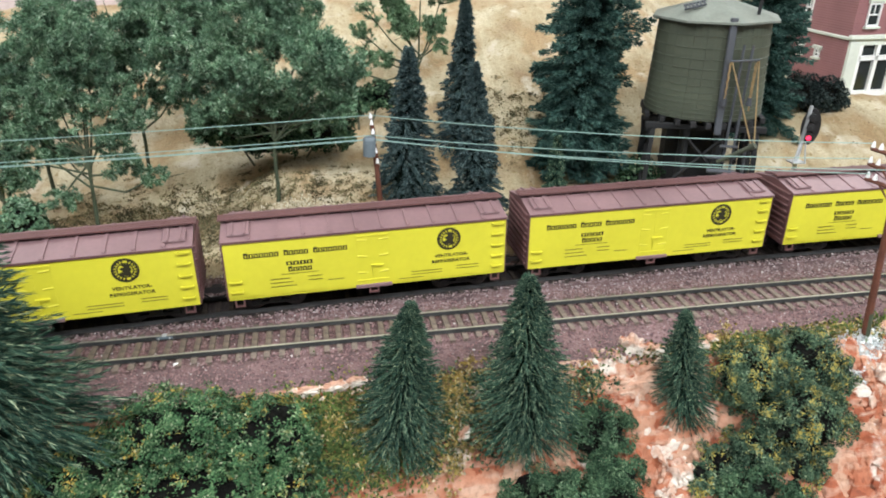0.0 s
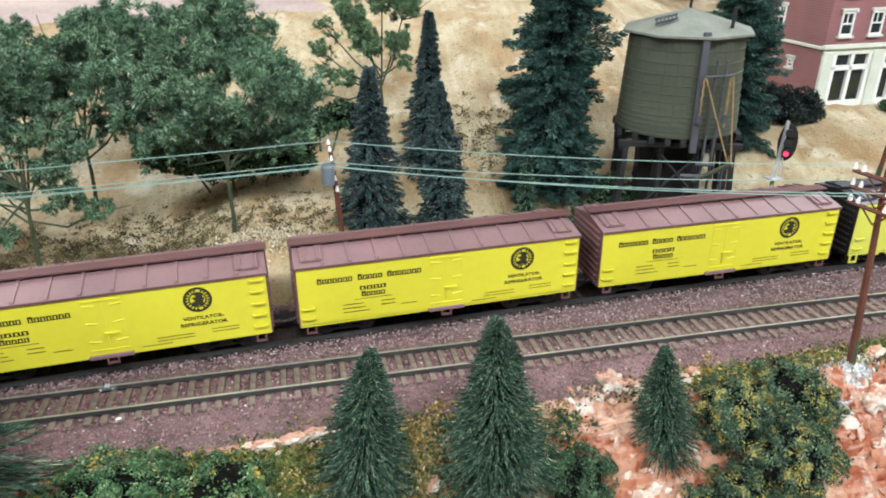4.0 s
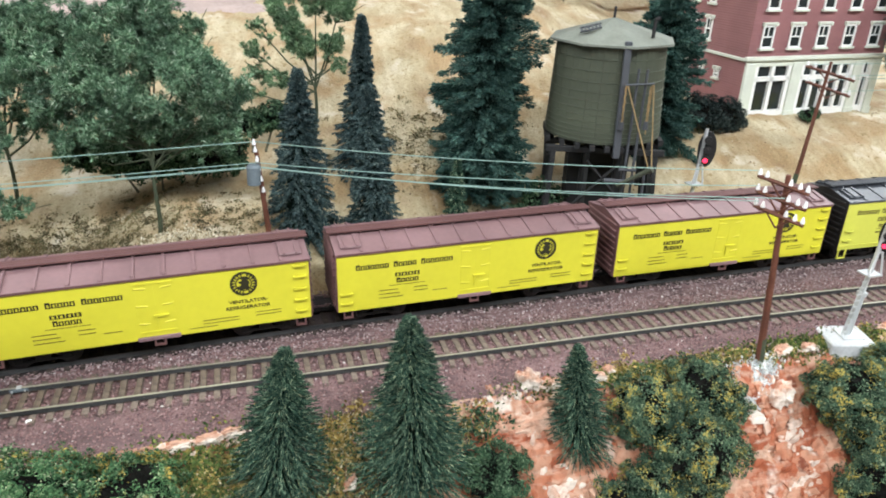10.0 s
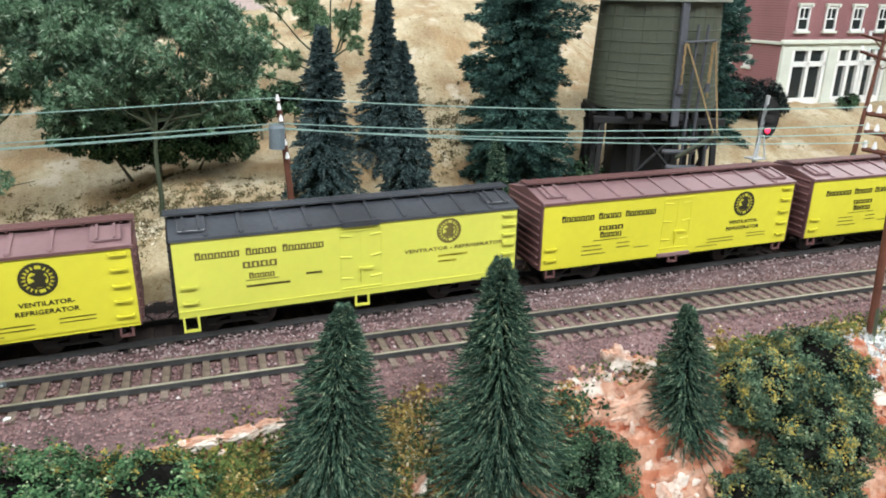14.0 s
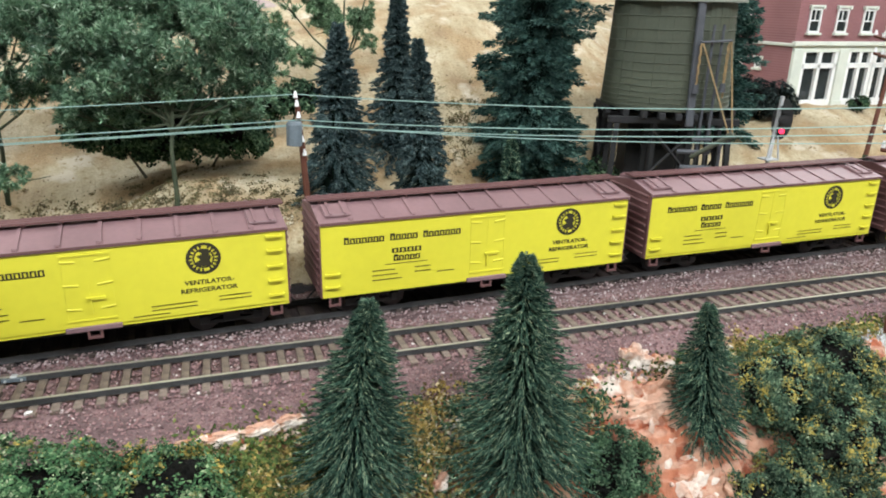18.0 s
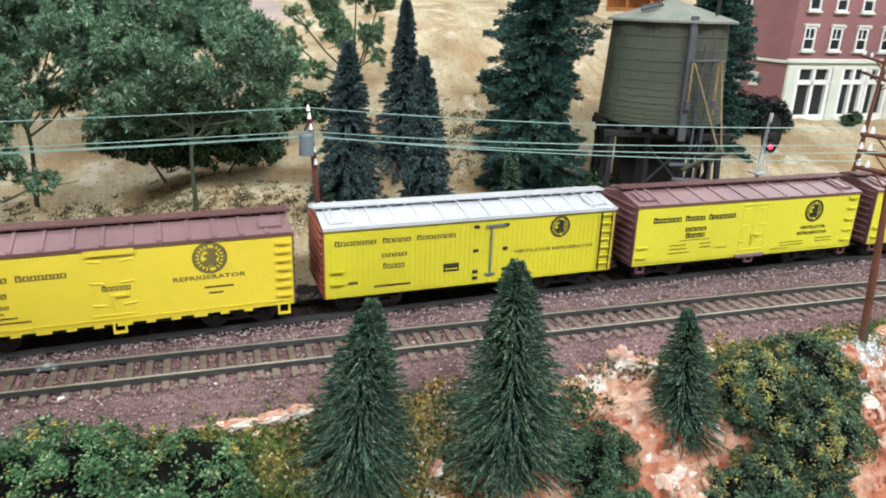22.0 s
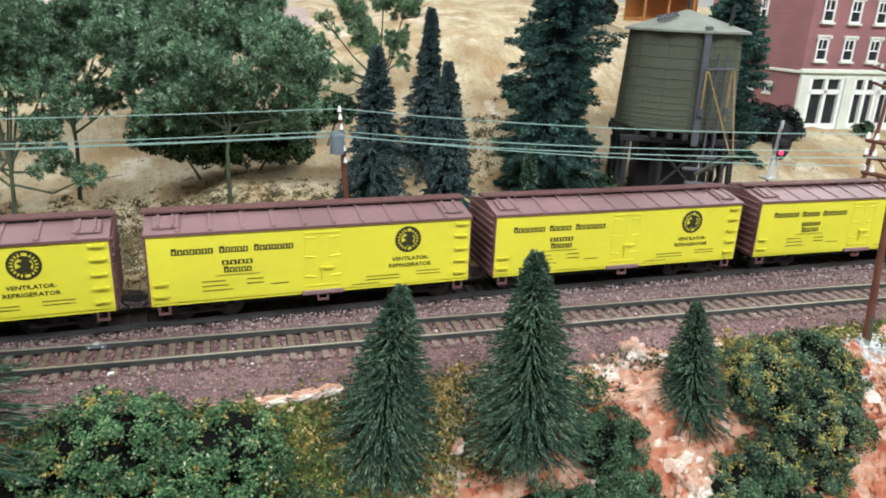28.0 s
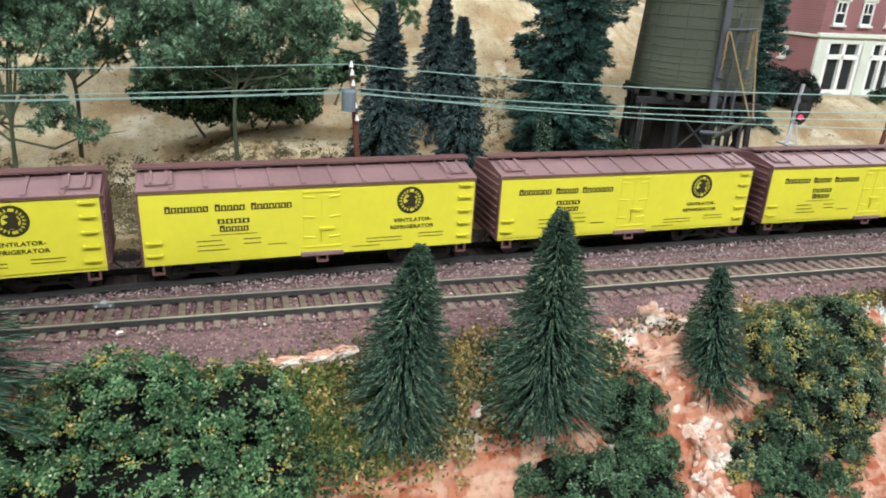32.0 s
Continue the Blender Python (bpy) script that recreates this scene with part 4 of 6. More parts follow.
def golden_car():
    car = thing("refrigerator_car", "golden yellow model refrigerator car with brown roof and scalloped side sill", "railway car", "cars of the train")
    sides(car, M_GOLD, 12)
    ang = roof_part(car, M_ROOFBROWN, ribs=14)
    running_board(car, M_BROWN)
    for ux in (0.055, 0.15, 0.945):
        for s in (-1, 1):
            z = EAVE + (RIDGE - EAVE) * 0.44 + 0.0008
            part("ice_hatch", boxed(((u_x(ux), s * 0.0098, z), (0.0085, 0.0075, 0.0012), (-s * ang, 0, 0))), M_BLACK if ux < 0.2 else M_ROOFBROWN, car, "dark roof hatch")
    part("eave_trim", boxed(((0, -HALF - 0.0004, EAVE - 0.0002), (LONG, 0.0006, 0.0012)), ((0, HALF + 0.0004, EAVE - 0.0002), (LONG, 0.0006, 0.0012))), M_BROWN, car)
    for s in (-1, 1):
        rib_end(s * (LONG / 2 + 0.0003), s, M_BROWN, car)
    rungs(car, 0.972, (0.12, 0.24, 0.36, 0.48, 0.60, 0.72, 0.85), M_GOLD)
    rungs(car, 0.034, (0.66, 0.84), M_GOLD)
    door_relief(car, M_GOLD, 0.46, 0.57)
    part("door_rail", boxed(((u_x(0.515), FACE - 0.0005, EAVE - 0.0018), (0.0170, 0.0012, 0.0020))), M_GOLD, car)
    for u in (0.03, 0.97, 0.52):
        step(car, u_x(u), FACE + 0.0004, M_GOLD, 0.0042, 0.0038)
    letter_bars(car, "line_name", M_GREYINK, 0.048, 0.41, 0.27, 0.335, (7, 5, 7), "row of small dark bars")
    letter_bars(car, "reporting_mark", M_GREYINK, 0.205, 0.265, 0.465, 0.53, (4,))
    letter_bars(car, "car_number", M_GREYINK, 0.487, 0.56, 0.50, 0.56, (6,))
    letter_bars(car, "car_number", M_GREYINK, 0.205, 0.265, 0.62, 0.66, (6,))
    bm = bmesh.new()
    for i in range(3):
        dashes(bm, 0.01, 0.09 - 0.02 * i, 0.06 + 0.05 * i, 0.0005, seed=40 + i)
        dashes(bm, 0.20, 0.25 + 0.03 * i, 0.72 + 0.06 * i, 0.0006, seed=50 + i)
    dashes(bm, 0.75, 0.83, 0.64, 0.0008, seed=8)
    dashes(bm, 0.76, 0.80, 0.72, 0.0008, seed=8)
    part("stencil_line", bm, M_GREYINK, car)
    mesh_part("lettering", lettering("REFRIGERATOR", 0.668, 0.53, 0.0018, 0.865), M_GREYINK, car)
    emblem(car, 0.770, 0.245, 0.0066, M_GOLD, M_GREYINK)
    car_frame(car, M_BLACK)
    return car


def silver_roof_car():
    car = thing("refrigerator_car", "yellow model wooden refrigerator car with silver roof and black door hinges", "railway car", "cars of the train")
    sides(car, M_OLDYELLOW)
    ang = roof_part(car, M_SILVER, ribs=13)
    hatches(car, M_SILVER, ang)
    running_board(car, M_SILVER)
    part("fascia", boxed(((0, -HALF - 0.0006, EAVE + 0.0001), (LONG + 0.001, 0.001, 0.0014)), ((0, HALF + 0.0006, EAVE + 0.0001), (LONG + 0.001, 0.001, 0.0014))), M_SILVER, car)
    for s in (-1, 1):
        rib_end(s * (LONG / 2 + 0.0003), s, M_RUST, car)
    for k in range(59):
        part("board_joint", boxed(((u_x((k + 1) / 60), FACE + 0.00003, v_z(0.5)), (0.00008, 0.00016, (EAVE - SILL) * 0.97))), M_OLDYELLOW, car)
    part("side_ladder", rods(((u_x(0.945), FACE - 0.001, v_z(0.04)), (u_x(0.945), FACE - 0.001, v_z(0.97)), 0.0004), ((u_x(0.985), FACE - 0.001, v_z(0.04)), (u_x(0.985), FACE - 0.001, v_z(0.97)), 0.0004)), M_BLACK, car, "black iron side ladder")
    for k in range(7):
        part("ladder_rung", rods(((u_x(0.945), FACE - 0.001, v_z(0.08 + 0.13 * k)), (u_x(0.985), FACE - 0.001, v_z(0.08 + 0.13 * k)), 0.0004)), M_OLDYELLOW, car)
    rungs(car, 0.035, (0.60, 0.78), M_OLDYELLOW)
    for v in (0.12, 0.48, 0.80, 0.90):
        for u in (0.488, 0.592):
            part("hinge", boxed(((u_x(u), FACE - 0.0003, v_z(v)), (0.0026, 0.0008, 0.0014)), bevel=0.0003), M_BLACK, car, "black iron hinge")
    part("door_bar", boxed(((u_x(0.54), FACE - 0.0004, v_z(0.5)), (0.0007, 0.0008, 0.024)), ((u_x(0.54) + 0.002, FACE - 0.0005, v_z(0.12)), (0.0095, 0.0010, 0.0008)), ((u_x(0.54), FACE - 0.0004, v_z(0.86)), (0.005, 0.0008, 0.0008))), M_GREYBOX, car, "grey door latch bar")
    part("placard", boxed(((u_x(0.405), FACE - 0.0001, v_z(0.70)), (0.0072, 0.0004, 0.0036))), M_INK, car, "black rectangular placard")
    bm = boxed(((u_x(0.405), FACE - 0.0004, v_z(0.72)), (0.0060, 0.0002, 0.0004)))
    part("placard_line", bm, M_OLDYELLOW, car)
    letter_bars(car, "line_name", M_GREYINK, 0.03, 0.42, 0.19, 0.25, (7, 5, 7), "row of faded dark bars")
    letter_bars(car, "reporting_mark", M_GREYINK, 0.175, 0.26, 0.405, 0.46, (4,))
    letter_bars(car, "car_number", M_GREYINK, 0.18, 0.25, 0.56, 0.63, (5,))
    bm = bmesh.new()
    dashes(bm, 0.15, 0.27, 0.88, 0.0010, seed=3)
    dashes(bm, 0.07, 0.10, 0.80, 0.0014, seed=5)
    part("stencil_line", bm, M_GREYINK, car)
    mesh_part("lettering", lettering("VENTILATOR REFRIGERATOR", 0.625, 0.58, 0.0016, 0.925), M_GREYINK, car)
    emblem(car, 0.79, 0.22, 0.0052, M_OLDYELLOW, M_INK)
    car_frame(car, M_BLACK)
    return car


standard = standard_car()
SPECIAL = {4: monad_car, 8: black_roof_car, 13: golden_car, 14: silver_roof_car}
CARS = {}
for k in range(-2, 27):
    CARS[k] = SPECIAL[k]() if k in SPECIAL else (standard if k == -2 else copy_thing(standard, pose(0, 0, 0)))


# ---- trees and shrubs ----
def boughs(tree, material, rng, height, radius, count, needles, needle, width, lean, rise, profile, droop, start, splay, lift=0.0, tiers=0, uneven=0.1, thick=0.0, taper=0.4, crowd=1.25, ragged=0.16):
    """Boughs all round a stem, each one a spray of needles along its own axis, as one crown mesh.
    rise: where the lowest boughs leave the stem; start: the bare inner share of a bough; splay: how far needles stand off its axis."""
    t = (np.arange(count) + rng.random(count)) / count
    t = t ** crowd
    if tiers:
        k = np.floor(t * tiers)
        t = np.clip((k + 0.5 + (t * tiers - k - 0.5) * 0.45) / tiers + rng.normal(0, 0.006, count), 0, 0.995)
    ang = np.arange(count) * 2.39996 + rng.normal(0, 0.30, count)
    out = np.stack([np.cos(ang), np.sin(ang)], 1)
    length = radius * np.interp(t, *profile) * rng.uniform(1 - ragged * 1.25, 1 + ragged * 0.8, count)
    if uneven:
        far = rng.random(3) * 6.28
        length *= 1 + uneven * (np.cos(ang * 2 + t * 9 + far[0]) + 0.8 * np.cos(ang * 3 - t * 14 + far[1]) + 0.6 * np.cos(t * 31 + far[2]))
    fall = droop * (1.15 - 0.75 * t) + rng.normal(0, 0.10, count)
    f = start + (1 - start) * rng.random((count, needles)) ** 0.75
    reach = length[:, None] * f
    c = np.empty((count, needles, 3))
    c[..., :2] = out[:, None, :] * reach[..., None] + np.asarray(lean) * (rise + (1 - rise) * t)[:, None, None]
    c[..., 2] = height * (rise + (1 - rise) * t)[:, None] - reach * fall[:, None] * (0.55 + 0.45 * f) + lift * length[:, None] * f ** 3
    along = unit(np.concatenate([out, (-fall + lift)[:, None]], 1))[:, None, :]
    side = unit(np.stack([-out[:, 1], out[:, 0], np.zeros(count)], 1))[:, None, :]
    up = unit(np.cross(side, along))
    turn = rng.random((count, needles, 1)) * 6.28
    away = side * np.cos(turn) + up * np.sin(turn) * 0.65
    d = unit(along + away * splay * rng.uniform(0.5, 1.2, turn.shape))
    size = needle * rng.uniform(0.65, 1.2, turn.shape) * (1 - taper * t)[:, None, None]
    c += d * size * 0.5 + away * thick * rng.random(turn.shape) * (1 - 0.6 * f)[..., None]
    flat = unit(np.cross(d, rng.normal(0, 1, c.shape)))
    wide = width * rng.uniform(0.7, 1.3, turn.shape)
    me = quads_mesh("crown", c.reshape(-1, 3), (d * size * 0.5).reshape(-1, 3), (flat * wide).reshape(-1, 3))
    mesh_part("crown", me, material, tree)


def stem(tree, height, lean, thick):
    part("trunk", rods(((0, 0, -0.006), (lean[0], lean[1], height * 0.98), thick, 0.0003, 7)), M_TRUNK, tree)


def shade_core(tree, height, radius, lean, rise, profile, share):
    """A ragged dark cone added as the shade inside a crown, hiding its stem."""
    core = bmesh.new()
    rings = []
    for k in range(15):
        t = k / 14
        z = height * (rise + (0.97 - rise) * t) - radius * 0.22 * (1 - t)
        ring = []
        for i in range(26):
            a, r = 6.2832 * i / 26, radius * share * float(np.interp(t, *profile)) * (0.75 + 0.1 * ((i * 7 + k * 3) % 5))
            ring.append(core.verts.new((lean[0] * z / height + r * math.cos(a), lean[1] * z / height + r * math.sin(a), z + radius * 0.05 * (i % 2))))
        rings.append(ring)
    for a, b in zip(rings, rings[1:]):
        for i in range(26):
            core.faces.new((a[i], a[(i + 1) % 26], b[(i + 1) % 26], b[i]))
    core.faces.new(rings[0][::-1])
    part("crown_shade_core", core, M_CROWNSHADE, tree, "dark cone added as the shade inside the crown")


BRUSH = ((0, 0.05, 0.14, 0.3, 0.5, 0.7, 0.85, 0.95, 1.0), (0.46, 0.76, 1.0, 0.90, 0.67, 0.44, 0.26, 0.12, 0.03))


def bottle_brush(label, at, height, radius, count, needles, needle=0.0025, width=0.00011, lean=(0, 0), seed=1, rise=0.22):
    """A twisted-wire tree: locks of bristles that sweep outwards and down from a thin stem."""
    rng = np.random.default_rng(seed)
    tree = thing("spruce_tree", label, "tree", "spruce trees", at=at)
    stem(tree, height, lean, height * 0.017)
    shade_core(tree, height, radius, lean, rise, BRUSH, 0.40)
    boughs(tree, M_SPRUCE, rng, height, radius, count, needles, needle, width, lean, rise, BRUSH, 0.40, 0.22, 0.30, lift=0.12, uneven=0.06, taper=0.25, crowd=1.0, ragged=0.26)
    return tree


SPIRE = ((0, 0.08, 0.2, 0.4, 0.6, 0.8, 0.93, 1.0), (0.85, 1.0, 0.92, 0.70, 0.48, 0.27, 0.13, 0.03))
FULL = ((0, 0.08, 0.22, 0.4, 0.55, 0.7, 0.85, 1.0), (0.55, 0.86, 1.0, 0.86, 0.80, 0.72, 0.50, 0.14))


def conifer(name, label, at, height, radius, count, needles, needle, width, lean=(0, 0), seed=1, group="spruce trees", material=None, profile=SPIRE, tiers=0, droop=0.55, splay=0.7, uneven=0.12, thick=0.0015, rise=0.06, lift=0.12):
    """A moulded spruce or fir: boughs crowded with short twigs, in loose tiers."""
    rng = np.random.default_rng(seed)
    tree = thing(name, label, "tree", group, at=at)
    stem(tree, height, lean, radius * 0.09)
    shade_core(tree, height, radius, lean, rise, profile, 0.38)
    boughs(tree, material, rng, height, radius, count, needles, needle, width, lean, rise, profile, droop, 0.20, splay, lift, tiers, uneven, thick, 0.15)
    return tree


def puffs(rng, c, r, n, spread, small):
    """Centres and sizes of tufts that fill a rough ball, crowded towards its outside."""
    d = unit(rng.normal(0, 1, (n, 3)))
    k = rng.uniform(0.30, 1.0, (n, 1)) ** 0.55
    wob = np.array([[1 + 0.55 * noise.noise(Vector(v) * 1.8 + Vector(c) * 90)] for v in d])
    return np.asarray(c) + d * np.asarray(r) * k * wob * spread, np.mean(r) * rng.uniform(*small, n)


def broadleaf(label, at, trunk_h, clumps, leaves, leaf, material, seed=3, bark=None, thick=0.0015, tufts_each=46, slim=0.085):
    """clumps: centres above the foot of the trunk and their sizes; each is a mass of star-shaped tufts."""
    rng = np.random.default_rng(seed)
    tree = thing("deciduous_tree", label, "tree", "leafy trees", at=at)
    bark = bark or M_MOSS
    fork = Vector((0.002, 0, trunk_h))
    bm = bmesh.new()
    last = Vector((0, 0, -0.010))
    for k in range(1, 6):
        p = Vector((0, 0, -0.010)).lerp(fork, k / 5) + Vector((math.sin(k * 1.9 + seed), math.cos(k * 2.3 + seed), 0)) * 0.0006 * (k < 5)
        rod(bm, tuple(last), tuple(p), thick * (1.05 - 0.09 * k), thick * (1.05 - 0.09 * (k + 1)), 7)
        last = p
    part("trunk", bm, bark, tree)
    for k, (c, r) in enumerate(clumps):
        bm = bmesh.new()
        end = Vector(c)
        low = fork * (0.62 + 0.38 * ((k * 0.37) % 1.0))
        mid = low.lerp(end, 0.5) + Vector((0, 0, -0.003 + 0.004 * math.sin(k * 2.1)))
        rod(bm, tuple(low), tuple(mid), thick * 0.45, thick * 0.36, 6)
        rod(bm, tuple(mid), tuple(end), thick * 0.36, thick * 0.2, 6)
        for _ in range(5):
            tip = end + Vector(rng.normal(0, 1, 3)) * r * 0.5
            rod(bm, tuple(mid.lerp(end, 0.6)), tuple(tip), thick * 0.2, thick * 0.12, 5)
        part("limb", bm, bark, tree)
    cs, rs = [], []
    for c, r in clumps:
        a, b = puffs(rng, c, (r, r, r * 0.86), int(tufts_each * (r / 0.014) ** 1.3) + 4, 0.86, (0.14, 0.27))
        cs.append(a)
        rs.append(b)
        low = np.array(c) * (0.70, 0.70, 0.86)
        way = rng.random((9, 1))
        cs.append(low + (np.array(c) - low) * way + rng.normal(0, 0.30, (9, 3)) * r)
        rs.append(r * rng.uniform(0.14, 0.26, 9))
    cs, rs = np.concatenate(cs), np.concatenate(rs)
    pick = rng.choice(len(cs), leaves, p=rs ** 2 / (rs ** 2).sum())
    d = unit(rng.normal(0, 1, (leaves, 3)) + (0, 0, 0.15))
    k = rng.random((leaves, 1)) ** 0.5
    p = cs[pick] + d * rs[pick][:, None] * k
    u = unit(d + rng.normal(0, 0.35, d.shape))
    v = unit(np.cross(u, rng.normal(0, 1, d.shape)))
    s = leaf * rng.uniform(0.55, 1.25, (leaves, 1))
    mesh_part("crown", quads_mesh("crown", p, u * s * 0.5, v * s * slim), material, tree)
    return tree


def shrub(label, at, lumps, leaves, leaf, material, seed=5, group="shrubs", gap=0.10, sprig=0.0034, name="shrub", shade_paint=None):
    """Sprigs of flat leaves over added dark balls, which put shade in the hollows between the sprigs."""
    rng = np.random.default_rng(seed)
    ob = thing(name, label, "shrub", group, at=at)
    cs = []
    for n, (c, r) in enumerate(lumps):
        part("stem", rods(((c[0] * 0.5, c[1] * 0.5, -0.012), (c[0], c[1], c[2]), 0.0009, 0.0004, 5)), M_TRUNK, ob)
        # Added ball, coloured nearly black so that gaps in the foliage look shaded.
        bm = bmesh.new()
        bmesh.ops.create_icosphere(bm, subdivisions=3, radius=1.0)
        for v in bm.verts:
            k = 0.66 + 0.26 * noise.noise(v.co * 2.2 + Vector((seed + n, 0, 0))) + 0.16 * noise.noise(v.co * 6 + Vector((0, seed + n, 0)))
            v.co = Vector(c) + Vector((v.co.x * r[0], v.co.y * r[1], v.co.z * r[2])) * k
        part("hollow_shade_ball", bm, shade_paint or M_HOLLOW, ob, "near-black ball added as the shade inside the shrub")
        area = (r[0] * r[1] + r[0] * r[2] + r[1] * r[2]) * 4.2
        for _ in range(int(1.15 * area / sprig ** 2)):
            d = unit(rng.normal(0, 1, 3))
            p = np.array(c) + d * np.array(r) * (0.96 + 0.22 * noise.noise(Vector(d) * 2.6 + Vector((seed + n, 3, 0)))) * rng.uniform(0.86, 1.06)
            if noise.noise(Vector(p + np.array(at)) * 150) > -0.30 + gap and rng.random() < 0.92:
                cs.append(np.concatenate([p, d]))
    cs = np.array(cs)
    pick = rng.integers(0, len(cs), leaves)
    home, face = cs[pick, :3], cs[pick, 3:]
    k = rng.normal(0, 0.42, (leaves, 3)) * sprig
    p = home + k - face * (k * k).sum(1, keepdims=True) / sprig * 0.7
    n = unit(face * 0.8 + (0, 0, 0.55) + rng.normal(0, 0.55, p.shape))
    u = unit(np.cross(n, rng.normal(0, 1, p.shape)))
    v = np.cross(n, u)
    s = leaf * rng.uniform(0.55, 1.25, (leaves, 1))
    mesh_part("foliage", quads_mesh("foliage", p, u * s * 0.5, v * s * 0.30), material, ob)
    return ob


bottle_brush("dark green bottle-brush model spruce on the rock slope", (0.0760, -0.050, -0.050), 0.0925, 0.0212, 1900, 50, lean=(0.010, 0.000), seed=11, rise=0.245)
bottle_brush("tall dark green bottle-brush model spruce on the rock slope", (0.1350, -0.060, -0.050), 0.1060, 0.0224, 2100, 50, lean=(-0.004, 0), seed=12, rise=0.27)
bottle_brush("small dark green bottle-brush model spruce beside white rocks", (0.2140, -0.052, -0.042), 0.0700, 0.0156, 1300, 46, needle=0.0022, width=0.00010, lean=(-0.0085, 0), seed=13, rise=0.20)
bottle_brush("large dark green bottle-brush model spruce at the layout edge", (-0.084, -0.060, -0.050), 0.172, 0.047, 1900, 90, needle=0.0050, width=0.00017, seed=14, rise=0.29)
FIR = "blue-green model spruce with crowded boughs on the hillside"
conifer("blue_spruce_tree", FIR, (0.1045, 0.108, 0.000), 0.1130, 0.0268, 680, 90, 0.0026, 0.00026, (0.004, 0.01), 21, material=M_BLUEFIR)
conifer("blue_spruce_tree", FIR, (0.1505, 0.172, 0.026), 0.1075, 0.0190, 560, 85, 0.0028, 0.00028, (0.004, 0.008), 22, material=M_BLUEFIR, uneven=0.17)
conifer("blue_spruce_tree", FIR, (0.1485, 0.100, -0.001), 0.1080, 0.0200, 600, 90, 0.0026, 0.00026, (-0.005, 0.0), 23, material=M_BLUEFIR)
conifer("fir_tree", "large full dark green model fir on the hillside", (0.2235, 0.150, 0.012), 0.166, 0.0320, 520, 260, 0.0034, 0.00036, (0.010, 0), 24, "fir trees", M_FIR, FULL, 0, 0.50, 0.80, 0.24, 0.0052, 0.10, 0.22)
conifer("spruce_tree", "small green model spruce beside the culvert", (0.1985, 0.108, 0.001), 0.0585, 0.0110, 260, 60, 0.0022, 0.00022, (0, 0), 25, "spruce trees", M_SPRUCE)
conifer("fir_tree", "tall dark green model fir behind the water tower", (0.360, 0.160, 0.036), 0.119, 0.0290, 400, 240, 0.0034, 0.00036, (0, 0), 26, "fir trees", M_FIR, FULL, 0, 0.48, 0.80, 0.25, 0.0050, 0.08, 0.22)

broadleaf("spreading sage green model tree with mossy trunk on the hillside", (0.0275, 0.113, 0.033), 0.046,
          (((0.030, -0.012, 0.079), 0.0200), ((-0.006, -0.012, 0.070), 0.0150), ((-0.028, 0.0, 0.079), 0.0200), ((-0.018, 0.010, 0.098), 0.0215), ((0.005, 0.010, 0.112), 0.0200), ((-0.042, 0.0, 0.067), 0.0145), ((0.038, -0.002, 0.062), 0.0150), ((0.030, 0.002, 0.045), 0.0105), ((0.026, 0.028, 0.098), 0.0120), ((0.007, 0.0, 0.090), 0.0200), ((0.016, -0.008, 0.062), 0.0120), ((0.048, 0.004, 0.070), 0.0110), ((-0.020, -0.006, 0.056), 0.0140), ((-0.036, -0.004, 0.050), 0.0110), ((0.004, -0.004, 0.054), 0.0110), ((0.042, -0.006, 0.050), 0.0110), ((-0.052, 0.004, 0.082), 0.0150), ((-0.044, 0.010, 0.104), 0.0170), ((-0.020, 0.012, 0.044), 0.0120), ((0.016, 0.010, 0.043), 0.0120), ((-0.040, 0.012, 0.040), 0.0105), ((0.034, 0.012, 0.040), 0.0105)), 135000, 0.0034, M_SAGE, 31, thick=0.0014)
broadleaf("thin sage green model tree on the dirt hillside", (-0.0735, 0.105, 0.006), 0.060,
          (((-0.040, 0.0, 0.086), 0.0130), ((-0.036, 0.0, 0.056), 0.0110), ((-0.008, 0.0, 0.095), 0.0174), ((0.012, 0.004, 0.103), 0.0144), ((-0.005, 0.004, 0.122), 0.0180), ((-0.017, 0.0, 0.081), 0.0132), ((-0.013, 0.006, 0.060), 0.0132), ((-0.014, -0.004, 0.034), 0.0090), ((0.031, 0.0, 0.078), 0.0110), ((0.024, 0.0, 0.050), 0.0105), ((0.006, 0.0, 0.084), 0.0108), ((0.036, 0.0, 0.042), 0.0085), ((0.024, 0.0, 0.092), 0.0114), ((-0.028, 0.0, 0.096), 0.0156), ((0.010, 0.0, 0.118), 0.0144), ((-0.026, 0.0, 0.072), 0.0120), ((0.018, 0.0, 0.066), 0.0115)), 95000, 0.0032, M_SAGE, 32)
broadleaf("sage green model tree at the foot of the hill", (-0.118, 0.100, 0.004), 0.050,
          (((0.017, 0.0, 0.070), 0.0105), ((0.017, 0.0, 0.092), 0.0090), ((-0.008, 0.0, 0.082), 0.0140), ((0.0, 0.0, 0.105), 0.0150), ((-0.020, 0.0, 0.060), 0.0120), ((0.012, 0.0, 0.050), 0.0105), ((-0.004, 0.0, 0.056), 0.0120), ((0.022, 0.0, 0.112), 0.0120)), 36000, 0.0032, M_SAGE, 33)
